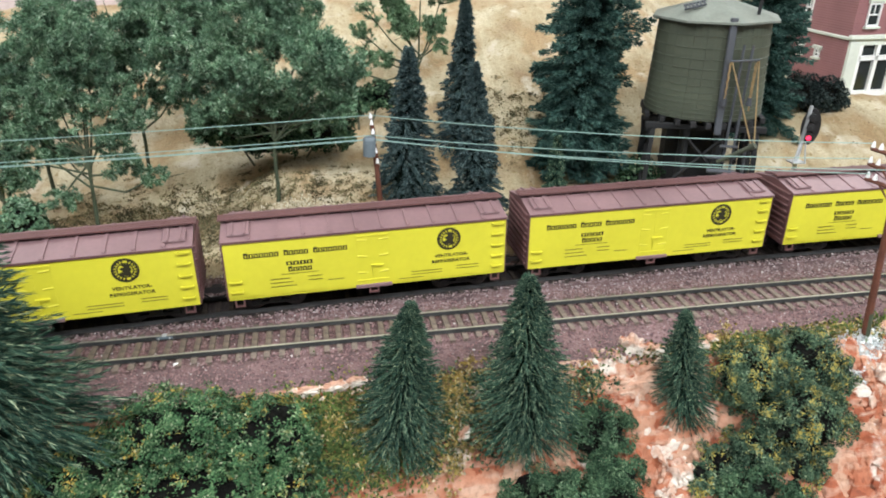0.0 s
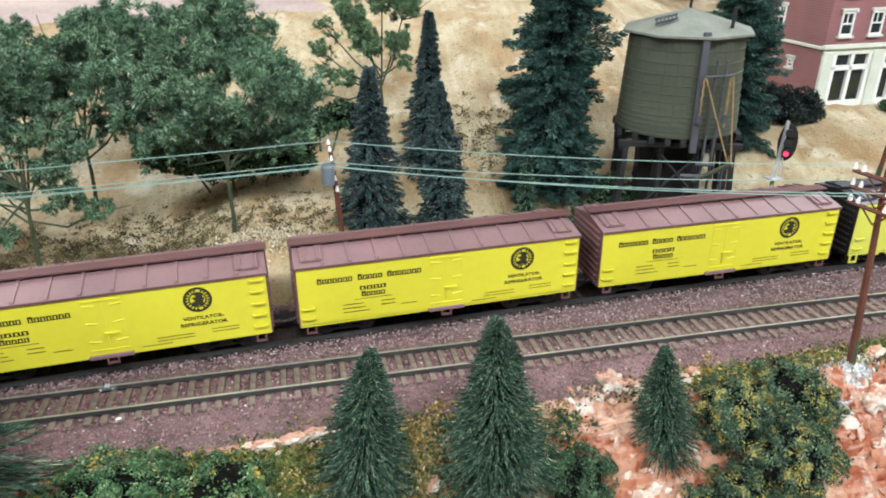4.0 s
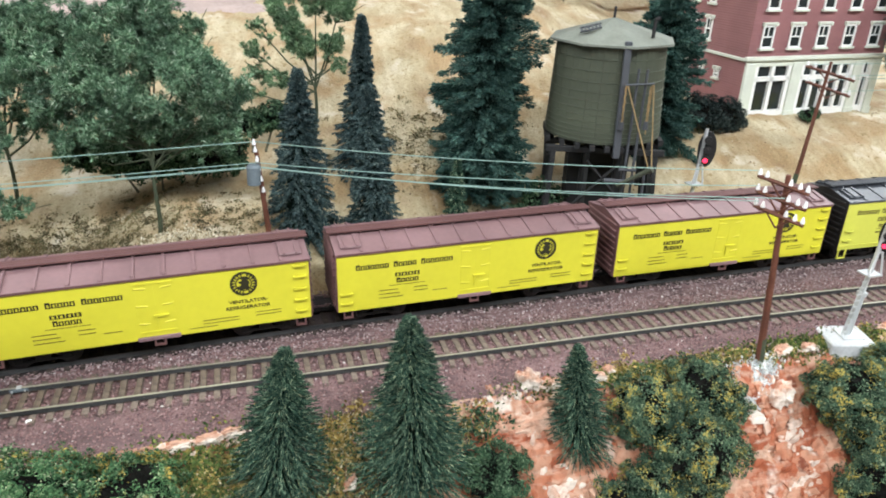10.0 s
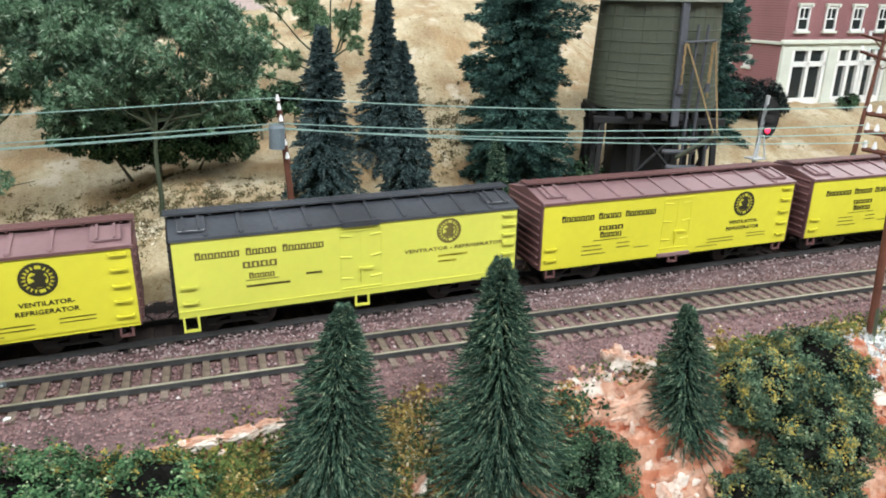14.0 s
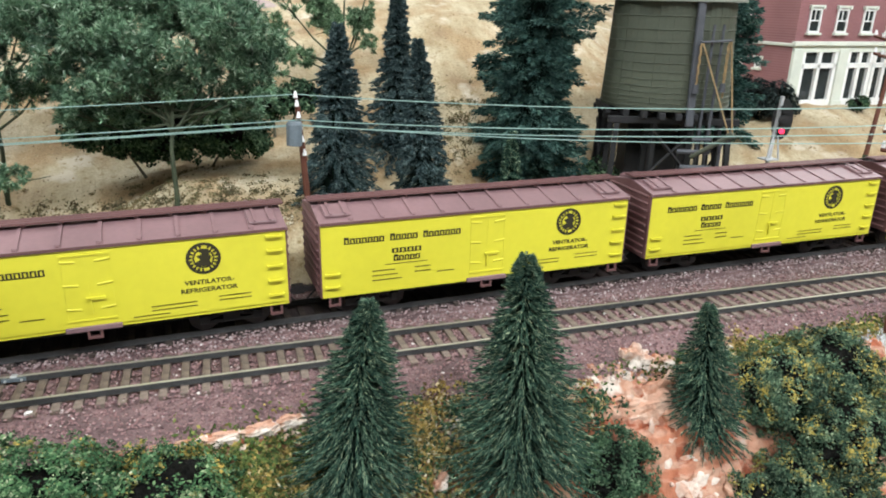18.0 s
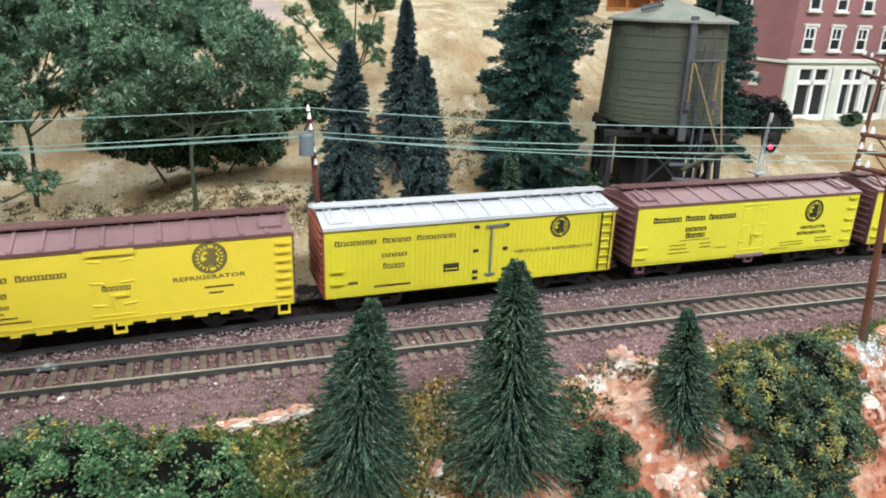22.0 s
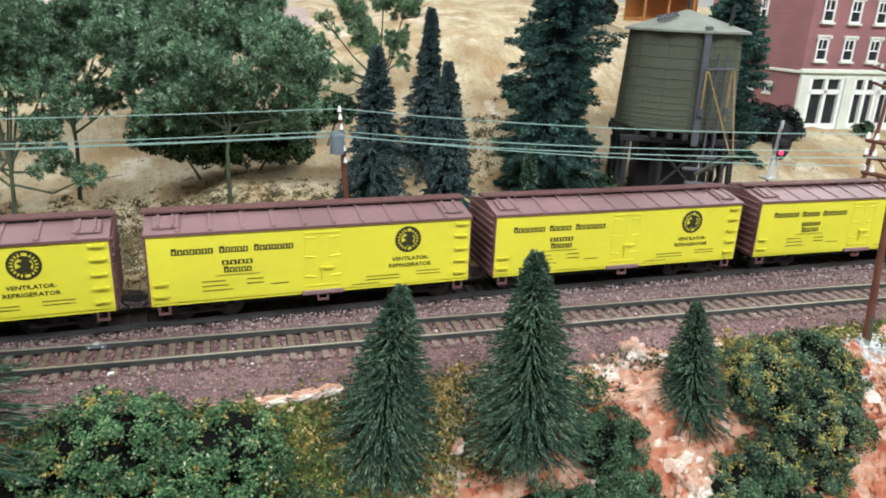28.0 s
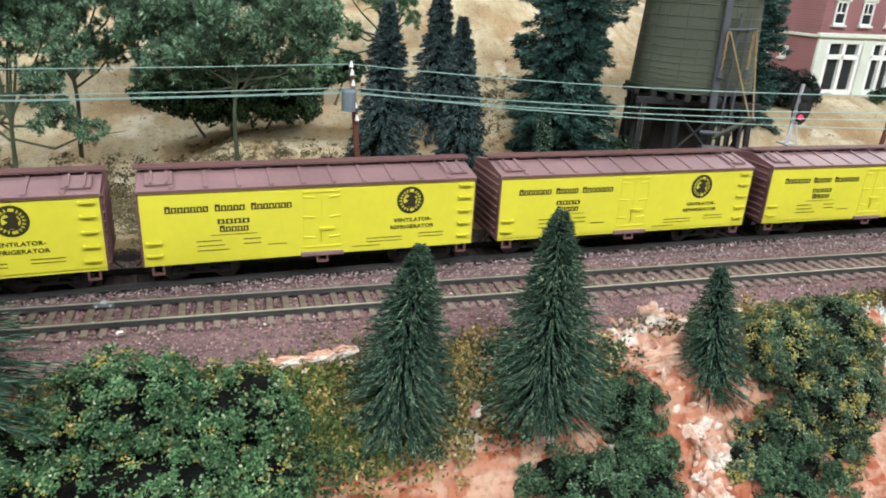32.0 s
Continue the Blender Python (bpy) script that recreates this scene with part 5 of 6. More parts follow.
broadleaf("sage green model tree behind the thin one", (-0.0543, 0.160, 0.020), 0.060,
          (((-0.004, 0.0, 0.096), 0.0200), ((0.020, 0.0, 0.092), 0.0130), ((0.002, 0.0, 0.078), 0.0130), ((0.025, 0.0, 0.063), 0.0115), ((0.013, 0.0, 0.110), 0.0170), ((0.038, 0.0, 0.104), 0.0140), ((-0.030, 0.0, 0.110), 0.0170), ((-0.016, 0.0, 0.076), 0.0130), ((0.040, 0.0, 0.080), 0.0120), ((0.014, 0.0, 0.064), 0.0100)), 62000, 0.0034, M_SAGE, 34)
broadleaf("open light green model tree near the hilltop", (0.125, 0.205, 0.060), 0.034,
          (((-0.039, 0.0, 0.050), 0.0082), ((-0.038, 0.0, 0.036), 0.0076), ((-0.025, 0.0, 0.031), 0.0090), ((-0.007, 0.0, 0.054), 0.0130), ((-0.017, 0.0, 0.074), 0.0135), ((0.014, 0.0, 0.053), 0.0105), ((0.020, 0.0, 0.078), 0.0140), ((0.004, 0.0, 0.083), 0.0130), ((-0.012, 0.0, 0.062), 0.0110), ((-0.034, 0.0, 0.064), 0.0070), ((0.018, 0.0, 0.040), 0.0070), ((-0.044, -0.004, 0.024), 0.0070)), 42000, 0.0030, M_PALEGREEN, 35)
broadleaf("dark green model tree beside the brick hotel", (0.585, 0.165, 0.052), 0.030,
          (((0.0, 0.0, 0.07), 0.0260), ((-0.014, 0.0, 0.05), 0.0170), ((0.02, 0.0, 0.04), 0.0170), ((0.02, 0.0, 0.10), 0.0280), ((-0.006, 0.0, 0.096), 0.0200)), 36000, 0.0034, M_FIR, 36)
broadleaf("sage green model tree behind the hillside path", (-0.115, 0.165, 0.020), 0.05,
          (((-0.03, 0.0, 0.088), 0.0210), ((0.012, 0.0, 0.098), 0.0210), ((0.036, 0.0, 0.078), 0.0170), ((-0.05, 0.0, 0.055), 0.0170), ((0.0, 0.0, 0.07), 0.0160)), 36000, 0.0034, M_SAGE, 37)
broadleaf("sage green model tree on the upper slope", (0.020, 0.190, 0.036), 0.03,
          (((-0.03, 0.0, 0.066), 0.0200), ((0.010, 0.0, 0.080), 0.0200), ((0.030, 0.0, 0.070), 0.0150), ((-0.012, 0.0, 0.046), 0.0180), ((-0.052, 0.0, 0.086), 0.0180)), 40000, 0.0034, M_SAGE, 38)
shrub("sage green bush at the foot of the hill", (-0.108, 0.098, 0.008), (((0.0, 0.0, 0.020), (0.0125, 0.010, 0.016)), ((-0.012, 0.0, 0.012), (0.012, 0.010, 0.012))), 7000, 0.0024, M_SAGE, 39, sprig=0.0036)
shrub("dark green bush under the spreading tree", (0.026, 0.165, 0.042), (((0.0, 0.0, 0.016), (0.030, 0.018, 0.020)), ((0.032, 0.0, 0.014), (0.022, 0.018, 0.016)), ((-0.03, 0.01, 0.014), (0.024, 0.016, 0.014))), 26000, 0.0024, M_GREENLEAF, 47, sprig=0.0044)
shrub("low olive bush below the light green tree", (0.082, 0.190, 0.058), (((0.0, 0.0, 0.008), (0.014, 0.010, 0.009)), ((0.016, 0.0, 0.012), (0.012, 0.010, 0.010))), 5000, 0.0026, M_GREENLEAF, 53, sprig=0.0040)
shrub("olive bush at the foot of the large fir", (0.262, 0.122, 0.006), (((0.0, 0.0, 0.014), (0.016, 0.012, 0.018)), ((-0.016, 0.0, 0.006), (0.014, 0.010, 0.010))), 5000, 0.0026, M_GREENLEAF, 48, sprig=0.0040)
shrub("wide leafy shrub with yellow flecks below the ballast", (-0.010, -0.062, -0.022), (((-0.040, 0.0, 0.006), (0.028, 0.022, 0.016)), ((0.0, 0.008, 0.014), (0.034, 0.022, 0.020)), ((0.032, 0.006, 0.010), (0.026, 0.022, 0.018)), ((0.0, -0.014, 0.0), (0.05, 0.022, 0.016)), ((0.040, -0.012, -0.004), (0.018, 0.018, 0.014))), 100000, 0.0014, M_LEAF, 41, gap=0.26)
shrub("dark leafy shrub with yellow flecks beside orange rock", (0.254, -0.056, -0.026), (((-0.008, 0.006, 0.014), (0.020, 0.018, 0.018)), ((0.018, 0.008, 0.016), (0.022, 0.020, 0.018)), ((0.008, -0.012, 0.000), (0.026, 0.018, 0.020)), ((-0.014, -0.014, -0.016), (0.018, 0.015, 0.018)), ((0.006, -0.016, -0.020), (0.018, 0.015, 0.016)), ((0.034, 0.006, 0.010), (0.012, 0.012, 0.012)), ((-0.032, -0.014, -0.018), (0.014, 0.012, 0.013)), ((-0.042, -0.018, -0.022), (0.011, 0.010, 0.012))), 105000, 0.0013, M_DARKLEAF, 42, gap=0.22)
shrub("dark leafy shrub with yellow flecks beside the signal base", (0.364, -0.062, -0.022), (((-0.016, 0.000, 0.008), (0.020, 0.02, 0.018)), ((0.022, 0.004, 0.012), (0.026, 0.02, 0.018)), ((0.002, -0.018, -0.008), (0.030, 0.022, 0.024))), 85000, 0.0014, M_DARKLEAF, 43, gap=0.26)
shrub("small green shrub between two spruces", (0.168, -0.060, -0.036), (((0.0, 0.0, 0.008), (0.018, 0.015, 0.017)), ((0.002, -0.012, -0.008), (0.018, 0.014, 0.018)), ((-0.030, -0.012, -0.008), (0.020, 0.012, 0.012))), 46000, 0.0012, M_GREENLEAF, 44, gap=0.26)
shrub("green shrub low on the rock slope", (0.144, -0.086, -0.062), (((0.0, 0.0, 0.018), (0.020, 0.014, 0.018)), ((0.020, 0.002, 0.014), (0.018, 0.014, 0.018))), 34000, 0.0012, M_GREENLEAF, 45, gap=0.26)
shrub("bright green shrub at the foot of the dark one", (0.232, -0.082, -0.062), (((0.0, 0.0, 0.008), (0.020, 0.014, 0.018)), ((0.020, 0.0, 0.002), (0.016, 0.014, 0.016))), 32000, 0.0012, M_GREENLEAF, 54, gap=0.26)
shrub("dark leafy shrub low on the slope", (0.362, -0.094, -0.056), (((-0.014, 0.0, 0.012), (0.022, 0.020, 0.024)), ((0.022, 0.0, 0.014), (0.030, 0.020, 0.024))), 60000, 0.0014, M_DARKLEAF, 49, gap=0.26)
shrub("dark leafy shrub along the ballast edge", (0.445, -0.056, -0.016), (((0.0, 0.0, 0.006), (0.026, 0.016, 0.016)), ((0.035, 0.0, 0.006), (0.024, 0.016, 0.016))), 34000, 0.0014, M_DARKLEAF, 50, gap=0.26)
shrub("dark purplish round hedge bush beside the brick hotel", (0.414, 0.168, 0.054), (((0.004, 0.0, 0.010), (0.020, 0.014, 0.013)), ((-0.014, 0.0, 0.012), (0.014, 0.012, 0.013)), ((0.018, 0.0, 0.005), (0.012, 0.010, 0.009))), 9000, 0.0022, M_HEDGE, 46, sprig=0.0040)
shrub("dark bush on the plateau edge beside the shed", (0.398, 0.415, 0.128), (((0.0, 0.0, 0.012), (0.014, 0.012, 0.014)),), 2500, 0.0030, M_HEDGE, 52, sprig=0.0044)
shrub("small round green bush before the shop windows", (0.5050, 0.172, 0.056), (((0.0, 0.0, 0.003), (0.009, 0.005, 0.005)),), 1800, 0.0018, M_GREENLEAF, 55, sprig=0.0026)


# ---- water tower ----
def water_tower():
    t = thing("water_tower", "olive wooden water tower tank on dark timber legs with shingled roof", "water tower", at=(0.2945, 0.115, 0.0), turn=-21)
    z0, z1, r0, r1 = 0.0715, 0.1275, 0.0352, 0.0322
    n = 56
    da = 2 * math.pi / n * 1.001
    bm = bmesh.new()
    v = [bm.verts.new((r * math.cos(a), r * math.sin(a), z)) for r, z in ((r0, z0), (r1, z1), (r0 - 0.0012, z0), (r1 - 0.0012, z1)) for a in (0, da)]
    for q in ((0, 1, 3, 2), (0, 2, 6, 4), (1, 5, 7, 3), (0, 4, 5, 1), (2, 3, 7, 6)):
        bm.faces.new([v[k] for k in q])
    stave = part("stave", bm, M_TANK, t)
    for k in range(n):
        if k:
            stave = new("stave", stave.data)
            stave.parent = t
        stave.matrix_basis = pose(0.00007 * math.sin(k * 2.7), 0, 0, 0, 0, 360 * k / n)
    part("tank_core", rods(((0, 0, z0 + 0.0005), (0, 0, z1 - 0.0005), r0 - 0.0011, r1 - 0.0011, 48)), M_TANK, t)
    for k in range(12):
        f = (0.03, 0.075, 0.12, 0.17, 0.225, 0.29, 0.36, 0.44, 0.53, 0.63, 0.74, 0.86)[k]
        z, r = z0 + f * (z1 - z0), r0 + f * (r1 - r0) + 0.0002
        bm = bmesh.new()
        m = 48
        rows = [[bm.verts.new(((r + dr) * math.cos(2 * math.pi * i / m), (r + dr) * math.sin(2 * math.pi * i / m), z + dz)) for i in range(m)] for dr, dz in ((0, -0.00020), (0.00026, -0.0001), (0.00026, 0.0001), (0, 0.00020))]
        for a, b in zip(rows, rows[1:]):
            for i in range(m):
                bm.faces.new((a[i], a[(i + 1) % m], b[(i + 1) % m], b[i]))
        part("hoop", bm, M_HOOP, t)
    bm = bmesh.new()
    m, rr = 8, 0.0382
    apex = bm.verts.new((0, 0, 0.1395))
    ring = [bm.verts.new((rr * math.cos(2 * math.pi * (i + 0.3) / m), rr * math.sin(2 * math.pi * (i + 0.3) / m), 0.1280)) for i in range(m)]
    low = [bm.verts.new((v.co.x, v.co.y, 0.1268)) for v in ring]
    for i in range(m):
        bm.faces.new((ring[i], ring[(i + 1) % m], apex))
        bm.faces.new((low[i], low[(i + 1) % m], ring[(i + 1) % m], ring[i]))
    bm.faces.new(low[::-1])
    part("roof", bm, M_TANKROOF, t, "grey shingled faceted roof")
    part("finial", rods(((0, 0, 0.1385), (0, 0, 0.1455), 0.0008)), M_CHARCOAL, t)
    part("vent_pipe", rods(((0.020, -0.020, 0.131), (0.0205, -0.0202, 0.1415), 0.0010), ((0.0205, -0.0202, 0.1410), (0.0228, -0.0202, 0.1420), 0.0011)), M_CHARCOAL, t)
    bm = bmesh.new()
    for k in range(6):
        box(bm, (-0.020 + 0.0020 * k, -0.017, 0.1336 + 0.00052 * k), (0.0011, 0.0046, 0.0008), (22, -14, 6))
    for dy in (-0.0022, 0.0022):
        box(bm, (-0.015, -0.017 + dy, 0.1349 + dy * 0.4), (0.0125, 0.0007, 0.0008), (22, -14, 6))
    part("roof_hatch", bm, M_SLATE, t, "dark slatted roof hatch")
    for k in range(9):
        part("joist", boxed(((-0.034 + k * 0.0085, 0, z0 - 0.0022), (0.0030, 0.076 - 0.010 * abs(k - 4) * (abs(k - 4) / 4), 0.0036)), bevel=0.0003), M_CHARCOAL, t)
    # Added black block: it fills in the dark under the tank, between the legs.
    part("leg_gap_block", boxed(((0, 0.010, 0.028), (0.038, 0.026, 0.070))), M_CHARCOAL, t, "black block added for the dark between the legs")
    for y in (-0.026, -0.009, 0.009, 0.026):
        part("cap_beam", boxed(((0, y, z0 - 0.0058), (0.070, 0.0036, 0.0036)), bevel=0.0003), M_CHARCOAL, t)
    for x in (-0.030, -0.010, 0.010, 0.030):
        for y in (-0.026, -0.009, 0.009, 0.026):
            part("leg", rods(((x * 1.12, y * 1.12, -0.004), (x, y, z0 - 0.0074), 0.0021, 0.0019, 4)), M_CHARCOAL, t)
    for y in (-0.029, 0.029):
        for sx in (-1, 1):
            part("brace", rods(((sx * 0.032, y, 0.014), (sx * -0.010, y, z0 - 0.012), 0.0010, 0.0010, 4)), M_CHARCOAL, t)
    for x in (-0.033, 0.033):
        for sy in (-1, 1):
            part("brace", rods(((x, sy * 0.027, 0.014), (x, sy * -0.020, z0 - 0.012), 0.0010, 0.0010, 4)), M_CHARCOAL, t)
    a = radians(-82)
    c, s = math.cos(a), math.sin(a)
    part("fill_pipe", boxed((((r0 + 0.0012) * c, (r0 + 0.0012) * s, z0 + 0.026), (0.0040, 0.0024, 0.066), (-3, 0, 8)), bevel=0.0004), M_SLATE, t, "slate grey vertical pipe cover")
    for x in (0.0120, 0.0168):
        part("hoist_post", rods(((x - 0.0006, -0.0362, 0.040), (x + 0.0004, -0.0350, 0.116), 0.0008)), M_SLATE, t)
    part("hoist_arm", rods(((0.0055, -0.0385, 0.1075), (0.0215, -0.0365, 0.1085), 0.0006)), M_SLATE, t)
    part("hoist_platform", rods(((0.000, -0.041, 0.052), (0.017, -0.041, 0.052), 0.0012), ((0.002, -0.043, 0.044), (0.018, -0.043, 0.044), 0.0014), ((0.008, -0.038, 0.058), (0.018, -0.038, 0.058), 0.0009)), M_SLATE, t)
    part("spout", rods(((0.0075, -0.041, 0.049), (0.0235, -0.050, 0.0625), 0.0011, 0.0015, 10), ((0.0225, -0.0494, 0.0617), (0.0245, -0.0506, 0.0634), 0.0021, 0.0021, 12)), M_TANK, t, "raised water spout")
    part("guy_rod", rods(((0.0245, -0.037, 0.004), (0.0225, -0.039, 0.056), 0.0009)), M_SLATE, t)
    for x, z in ((0.0060, 0.086), (0.0195, 0.087)):
        for k in range(9):
            za = 0.1070 - (0.1070 - z) * k / 9
            part("chain_link", rods(((x + 0.0002 * (-1) ** k, -0.0385, za), (x - 0.0002 * (-1) ** k, -0.0385, za - (0.1070 - z) / 9), 0.00058, 0.00058, 5)), M_ROPE, t, "rust yellow chain link")
        part("weight", rods(((x, -0.0385, z - 0.004), (x, -0.0385, z + 0.0005), 0.0018, 0.0012)), M_SLATE, t)
    for a, b in (((0.0068, -0.0385, 0.1070), (0.0225, -0.0495, 0.0630)), ((0.0212, -0.0370, 0.1078), (0.0240, -0.0500, 0.0640)), ((0.0205, -0.0370, 0.1078), (0.0200, -0.0385, 0.080))):
        part("rope", rods((a, b, 0.00046)), M_ROPE, t, "rust yellow rope")
    return t


water_tower()


# ---- brick hotel ----
def sash(win, w, h, panes=True):
    part("window_frame", boxed(((-w / 2, 0, h / 2), (0.0012, 0.0016, h)), ((w / 2, 0, h / 2), (0.0012, 0.0016, h)), ((0, 0, 0.0006), (w, 0.0016, 0.0014)), ((0, 0, h - 0.0006), (w, 0.0016, 0.0012)), ((0, -0.0002, h / 2), (w, 0.0014, 0.0009)), ((0, 0.0003, h * 0.75), (0.0007, 0.001, h / 2))), M_WHITE, win)
    part("pane", boxed(((0, 0.0006, h / 2), (w - 0.0004, 0.0006, h - 0.0006))), M_PANE, win)
    part("window_sill", boxed(((0, -0.0008, -0.0008), (w + 0.0034, 0.0030, 0.0016)), bevel=0.0002), M_CREAM, win)
    part("lintel", boxed(((0, -0.0005, h + 0.0014), (w + 0.0034, 0.0022, 0.0018)), ((-w / 2 - 0.0008, -0.0007, h + 0.0009), (0.0022, 0.0024, 0.0026)), ((w / 2 + 0.0008, -0.0007, h + 0.0009), (0.0022, 0.0024, 0.0026)), bevel=0.0002), M_CREAM, win)


def hotel_window(house, x, y, z, w, h, turn=0):
    win = new("window")
    win.parent, win.empty_display_size = house, 0.003
    win.matrix_basis = pose(x, y, z, 0, 0, turn)
    sash(win, w, h)


def hotel():
    b = thing("brick_hotel", "three storey red brick model hotel with cream storefront and white windows", "building", at=(0.4465, 0.184, 0.055), turn=2)
    W, D, S, H = 0.131, 0.115, 0.0455, 0.125
    part("brick_wall", boxed(((W / 2, D / 2, (S + H) / 2), (W, D, H - S)), ((0.0008, D / 2, S / 2), (0.0016, D - 0.001, S)), ((W - 0.001, D / 2, S / 2), (0.002, D, S)), ((W / 2, D - 0.001, S / 2), (W, 0.002, S))), M_BRICK, b)
    part("parapet", boxed(((W / 2, -0.001, H), (W + 0.006, 0.006, 0.006)), ((-0.001, D / 2, H), (0.006, D, 0.006)), bevel=0.0008), M_CREAM, b)
    part("roof", boxed(((W / 2, D / 2, H + 0.0005), (W - 0.004, D - 0.006, 0.001))), M_CHARCOAL, b)
    part("cornice", boxed(((W / 2, -0.0014, S), (W + 0.004, 0.0036, 0.0030)), ((-0.0010, D / 2, S - 0.001), (0.0022, D, 0.0022)), bevel=0.0004), M_CREAM, b, "cream storefront cornice")
    for x, w in ((0.0045, 0.0090), (0.0480, 0.0090), (0.1080, 0.0080), (0.1270, 0.0070)):
        part("pilaster", boxed(((x, 0.0, S / 2 - 0.002), (w, 0.0034, S - 0.003)), ((x, -0.0006, 0.0015), (w + 0.001, 0.0040, 0.006)), bevel=0.0003), M_CREAM, b, "pale green-cream pilaster")
    part("fascia", boxed(((W / 2, 0.0002, S - 0.0035), (W, 0.0024, 0.005))), M_CREAM, b)
    for x0, x1, door in ((0.0095, 0.0430, False), (0.0530, 0.0785, False), (0.0795, 0.1035, False), (0.1125, 0.1230, True)):
        sw = new("shop_window")
        sw.parent, sw.empty_display_size = b, 0.003
        m, w = (x0 + x1) / 2, x1 - x0
        n = 1 if door else 2
        bm = boxed(((m, 0.001, 0.0022), (w, 0.003, 0.0062)), ((m, 0.001, 0.0405), (w, 0.003, 0.0022)), ((m, 0.0008, 0.0298), (w, 0.003, 0.0034)))
        for k in range(n + 1):
            box(bm, (x0 + 0.0014 + k * (w - 0.0028) / n, 0.0008, 0.0215), (0.0030, 0.003, 0.037))
        part("window_frame", bm, M_WHITE, sw, "white shop window frame")
        for k in range(n):
            c = x0 + 0.0014 + (k + 0.5) * (w - 0.0028) / n
            part("pane", boxed(((c, 0.0022, 0.0165), (w / n - 0.002, 0.0008, 0.025))), M_PANE, sw)
            part("pane", boxed(((c, 0.0022, 0.0355), (w / n - 0.002, 0.0008, 0.009))), M_PANE, sw)
    for z in (0.0530, 0.0810, 0.1050):
        for k in range(5):
            hotel_window(b, 0.0145 + k * 0.0255, -0.0004, z, 0.0096, 0.0165)
        for k in range(3):
            hotel_window(b, -0.0004, 0.050 + k * 0.0205, z, 0.0066, 0.0165, -90)
    for k in range(4):
        hotel_window(b, -0.0004, 0.031 + k * 0.0195, 0.026, 0.0050, 0.0065, -90)
    return b


hotel()


# ---- line poles, wires and signals ----
def insulator(pole, p, s=1.0):
    x, y, z = p
    part("insulator", rods(((x, y, z), (x, y, z + 0.0016 * s), 0.0010 * s, 0.0008 * s, 8), ((x, y, z + 0.0016 * s), (x, y, z + 0.0028 * s), 0.0007 * s, 0.0004 * s, 8)), M_PORCELAIN, pole, "white porcelain insulator")


def line_pole(label, base, top, arms, radius=0.0014):
    """arms: centre and half axis of each cross arm."""
    p = thing("line_pole", label, "pole", "line poles", at=base)
    o = Vector(base)
    t = Vector(top) - o
    part("pole", rods(((0, 0, -0.004), tuple(t), radius * 1.35, radius * 0.8, 9)), M_POLE, p)
    part("pole_foot", rods((tuple(t * -0.02), tuple(t * 0.14), radius * 1.42, radius * 1.32, 9)), M_MOSS, p, "mossy green pole foot")
    for c, h in arms:
        c, h = Vector(c) - o, Vector(h)
        bm = bmesh.new()
        rod(bm, tuple(c - h), tuple(c + h), 0.0010, 0.0010, 4)
        part("cross_arm", bm, M_POLE, p)
        part("arm_brace", rods((tuple(c - h * 0.5), tuple(c - Vector((0, 0, 0.006))), 0.0004), (tuple(c + h * 0.5), tuple(c - Vector((0, 0, 0.006))), 0.0004)), M_POLE, p)
        for k in (-0.95, -0.65, 0.30, 0.66, 0.95):
            q = c + h * k
            insulator(p, (q.x, q.y, q.z + 0.0008))
    return p


ARM = (0.0025, -0.0130, 0)
line_pole("reddish brown line pole with three cross arms and white insulators", (0.3149, -0.0361, -0.007), (0.3065, -0.0350, 0.0905), (((0.3048, -0.0348, 0.0862), ARM), ((0.3048, -0.0355, 0.0792), ARM), ((0.3048, -0.0362, 0.0722), ARM)))
line_pole("leaning brown line pole with two cross arms on the lawn", (0.4375, 0.100, 0.026), (0.4440, 0.100, 0.113), (((0.4455, 0.100, 0.1055), (0.0165, -0.004, -0.0045)), ((0.4465, 0.100, 0.0955), (0.0150, -0.004, -0.0045))), 0.0012)
bp = line_pole("short brown line pole with white insulators and a grey transformer", (0.0885, 0.078, -0.002), (0.0830, 0.0780, 0.0800), ())
part("insulator_rack", rods(((-0.0062, -0.0005, 0.0880), (-0.0030, -0.0015, 0.0585), 0.0007, 0.0007, 6)), M_POLE, bp, "brown insulator rack")
part("transformer", rods(((-0.0080, -0.004, 0.0660), (-0.0076, -0.004, 0.0750), 0.0034, 0.0034, 14), ((-0.0076, -0.004, 0.0750), (-0.0076, -0.004, 0.0762), 0.0036, 0.0028, 14)), M_GREYBOX, bp, "grey transformer can")
for z in (0.0862, 0.0825, 0.0775, 0.0725, 0.0670, 0.0610):
    insulator(bp, (-0.0066 + (0.088 - z) * 0.11, -0.0024, z), 1.0)


def wire(points, r=0.00022):
    bm = bmesh.new()
    last = None
    for a, b in zip(points, points[1:]):
        a, b = Vector(a), Vector(b)
        for k in range(0 if last is None else 1, 13):
            f = k / 12
            p = a.lerp(b, f)
            p.z -= 0.012 * (b - a).length * 4 * f * (1 - f)
            ring = [bm.verts.new(p + Vector((0, r * math.cos(q), r * math.sin(q)))) for q in (0, 1.2566, 2.5133, 3.7699, 5.0265)]
            if last:
                for i in range(5):
                    bm.faces.new((last[i], last[(i + 1) % 5], ring[(i + 1) % 5], ring[i]))
            last = ring
    ob = part("line_wire", bm, M_WIRE)
    tagged(ob, "thin pale green wire strung between line poles", "wire", "line wires")


for za, zb, yb in ((0.0855, 0.0888, -0.0225), (0.0745, 0.0818, -0.0232), (0.0725, 0.0750, -0.0250), (0.0720, 0.0818, -0.040)):
    wire(((-0.75, 0.095, za + 0.002), (0.0825, 0.0765, za), (0.3030, yb, zb)))
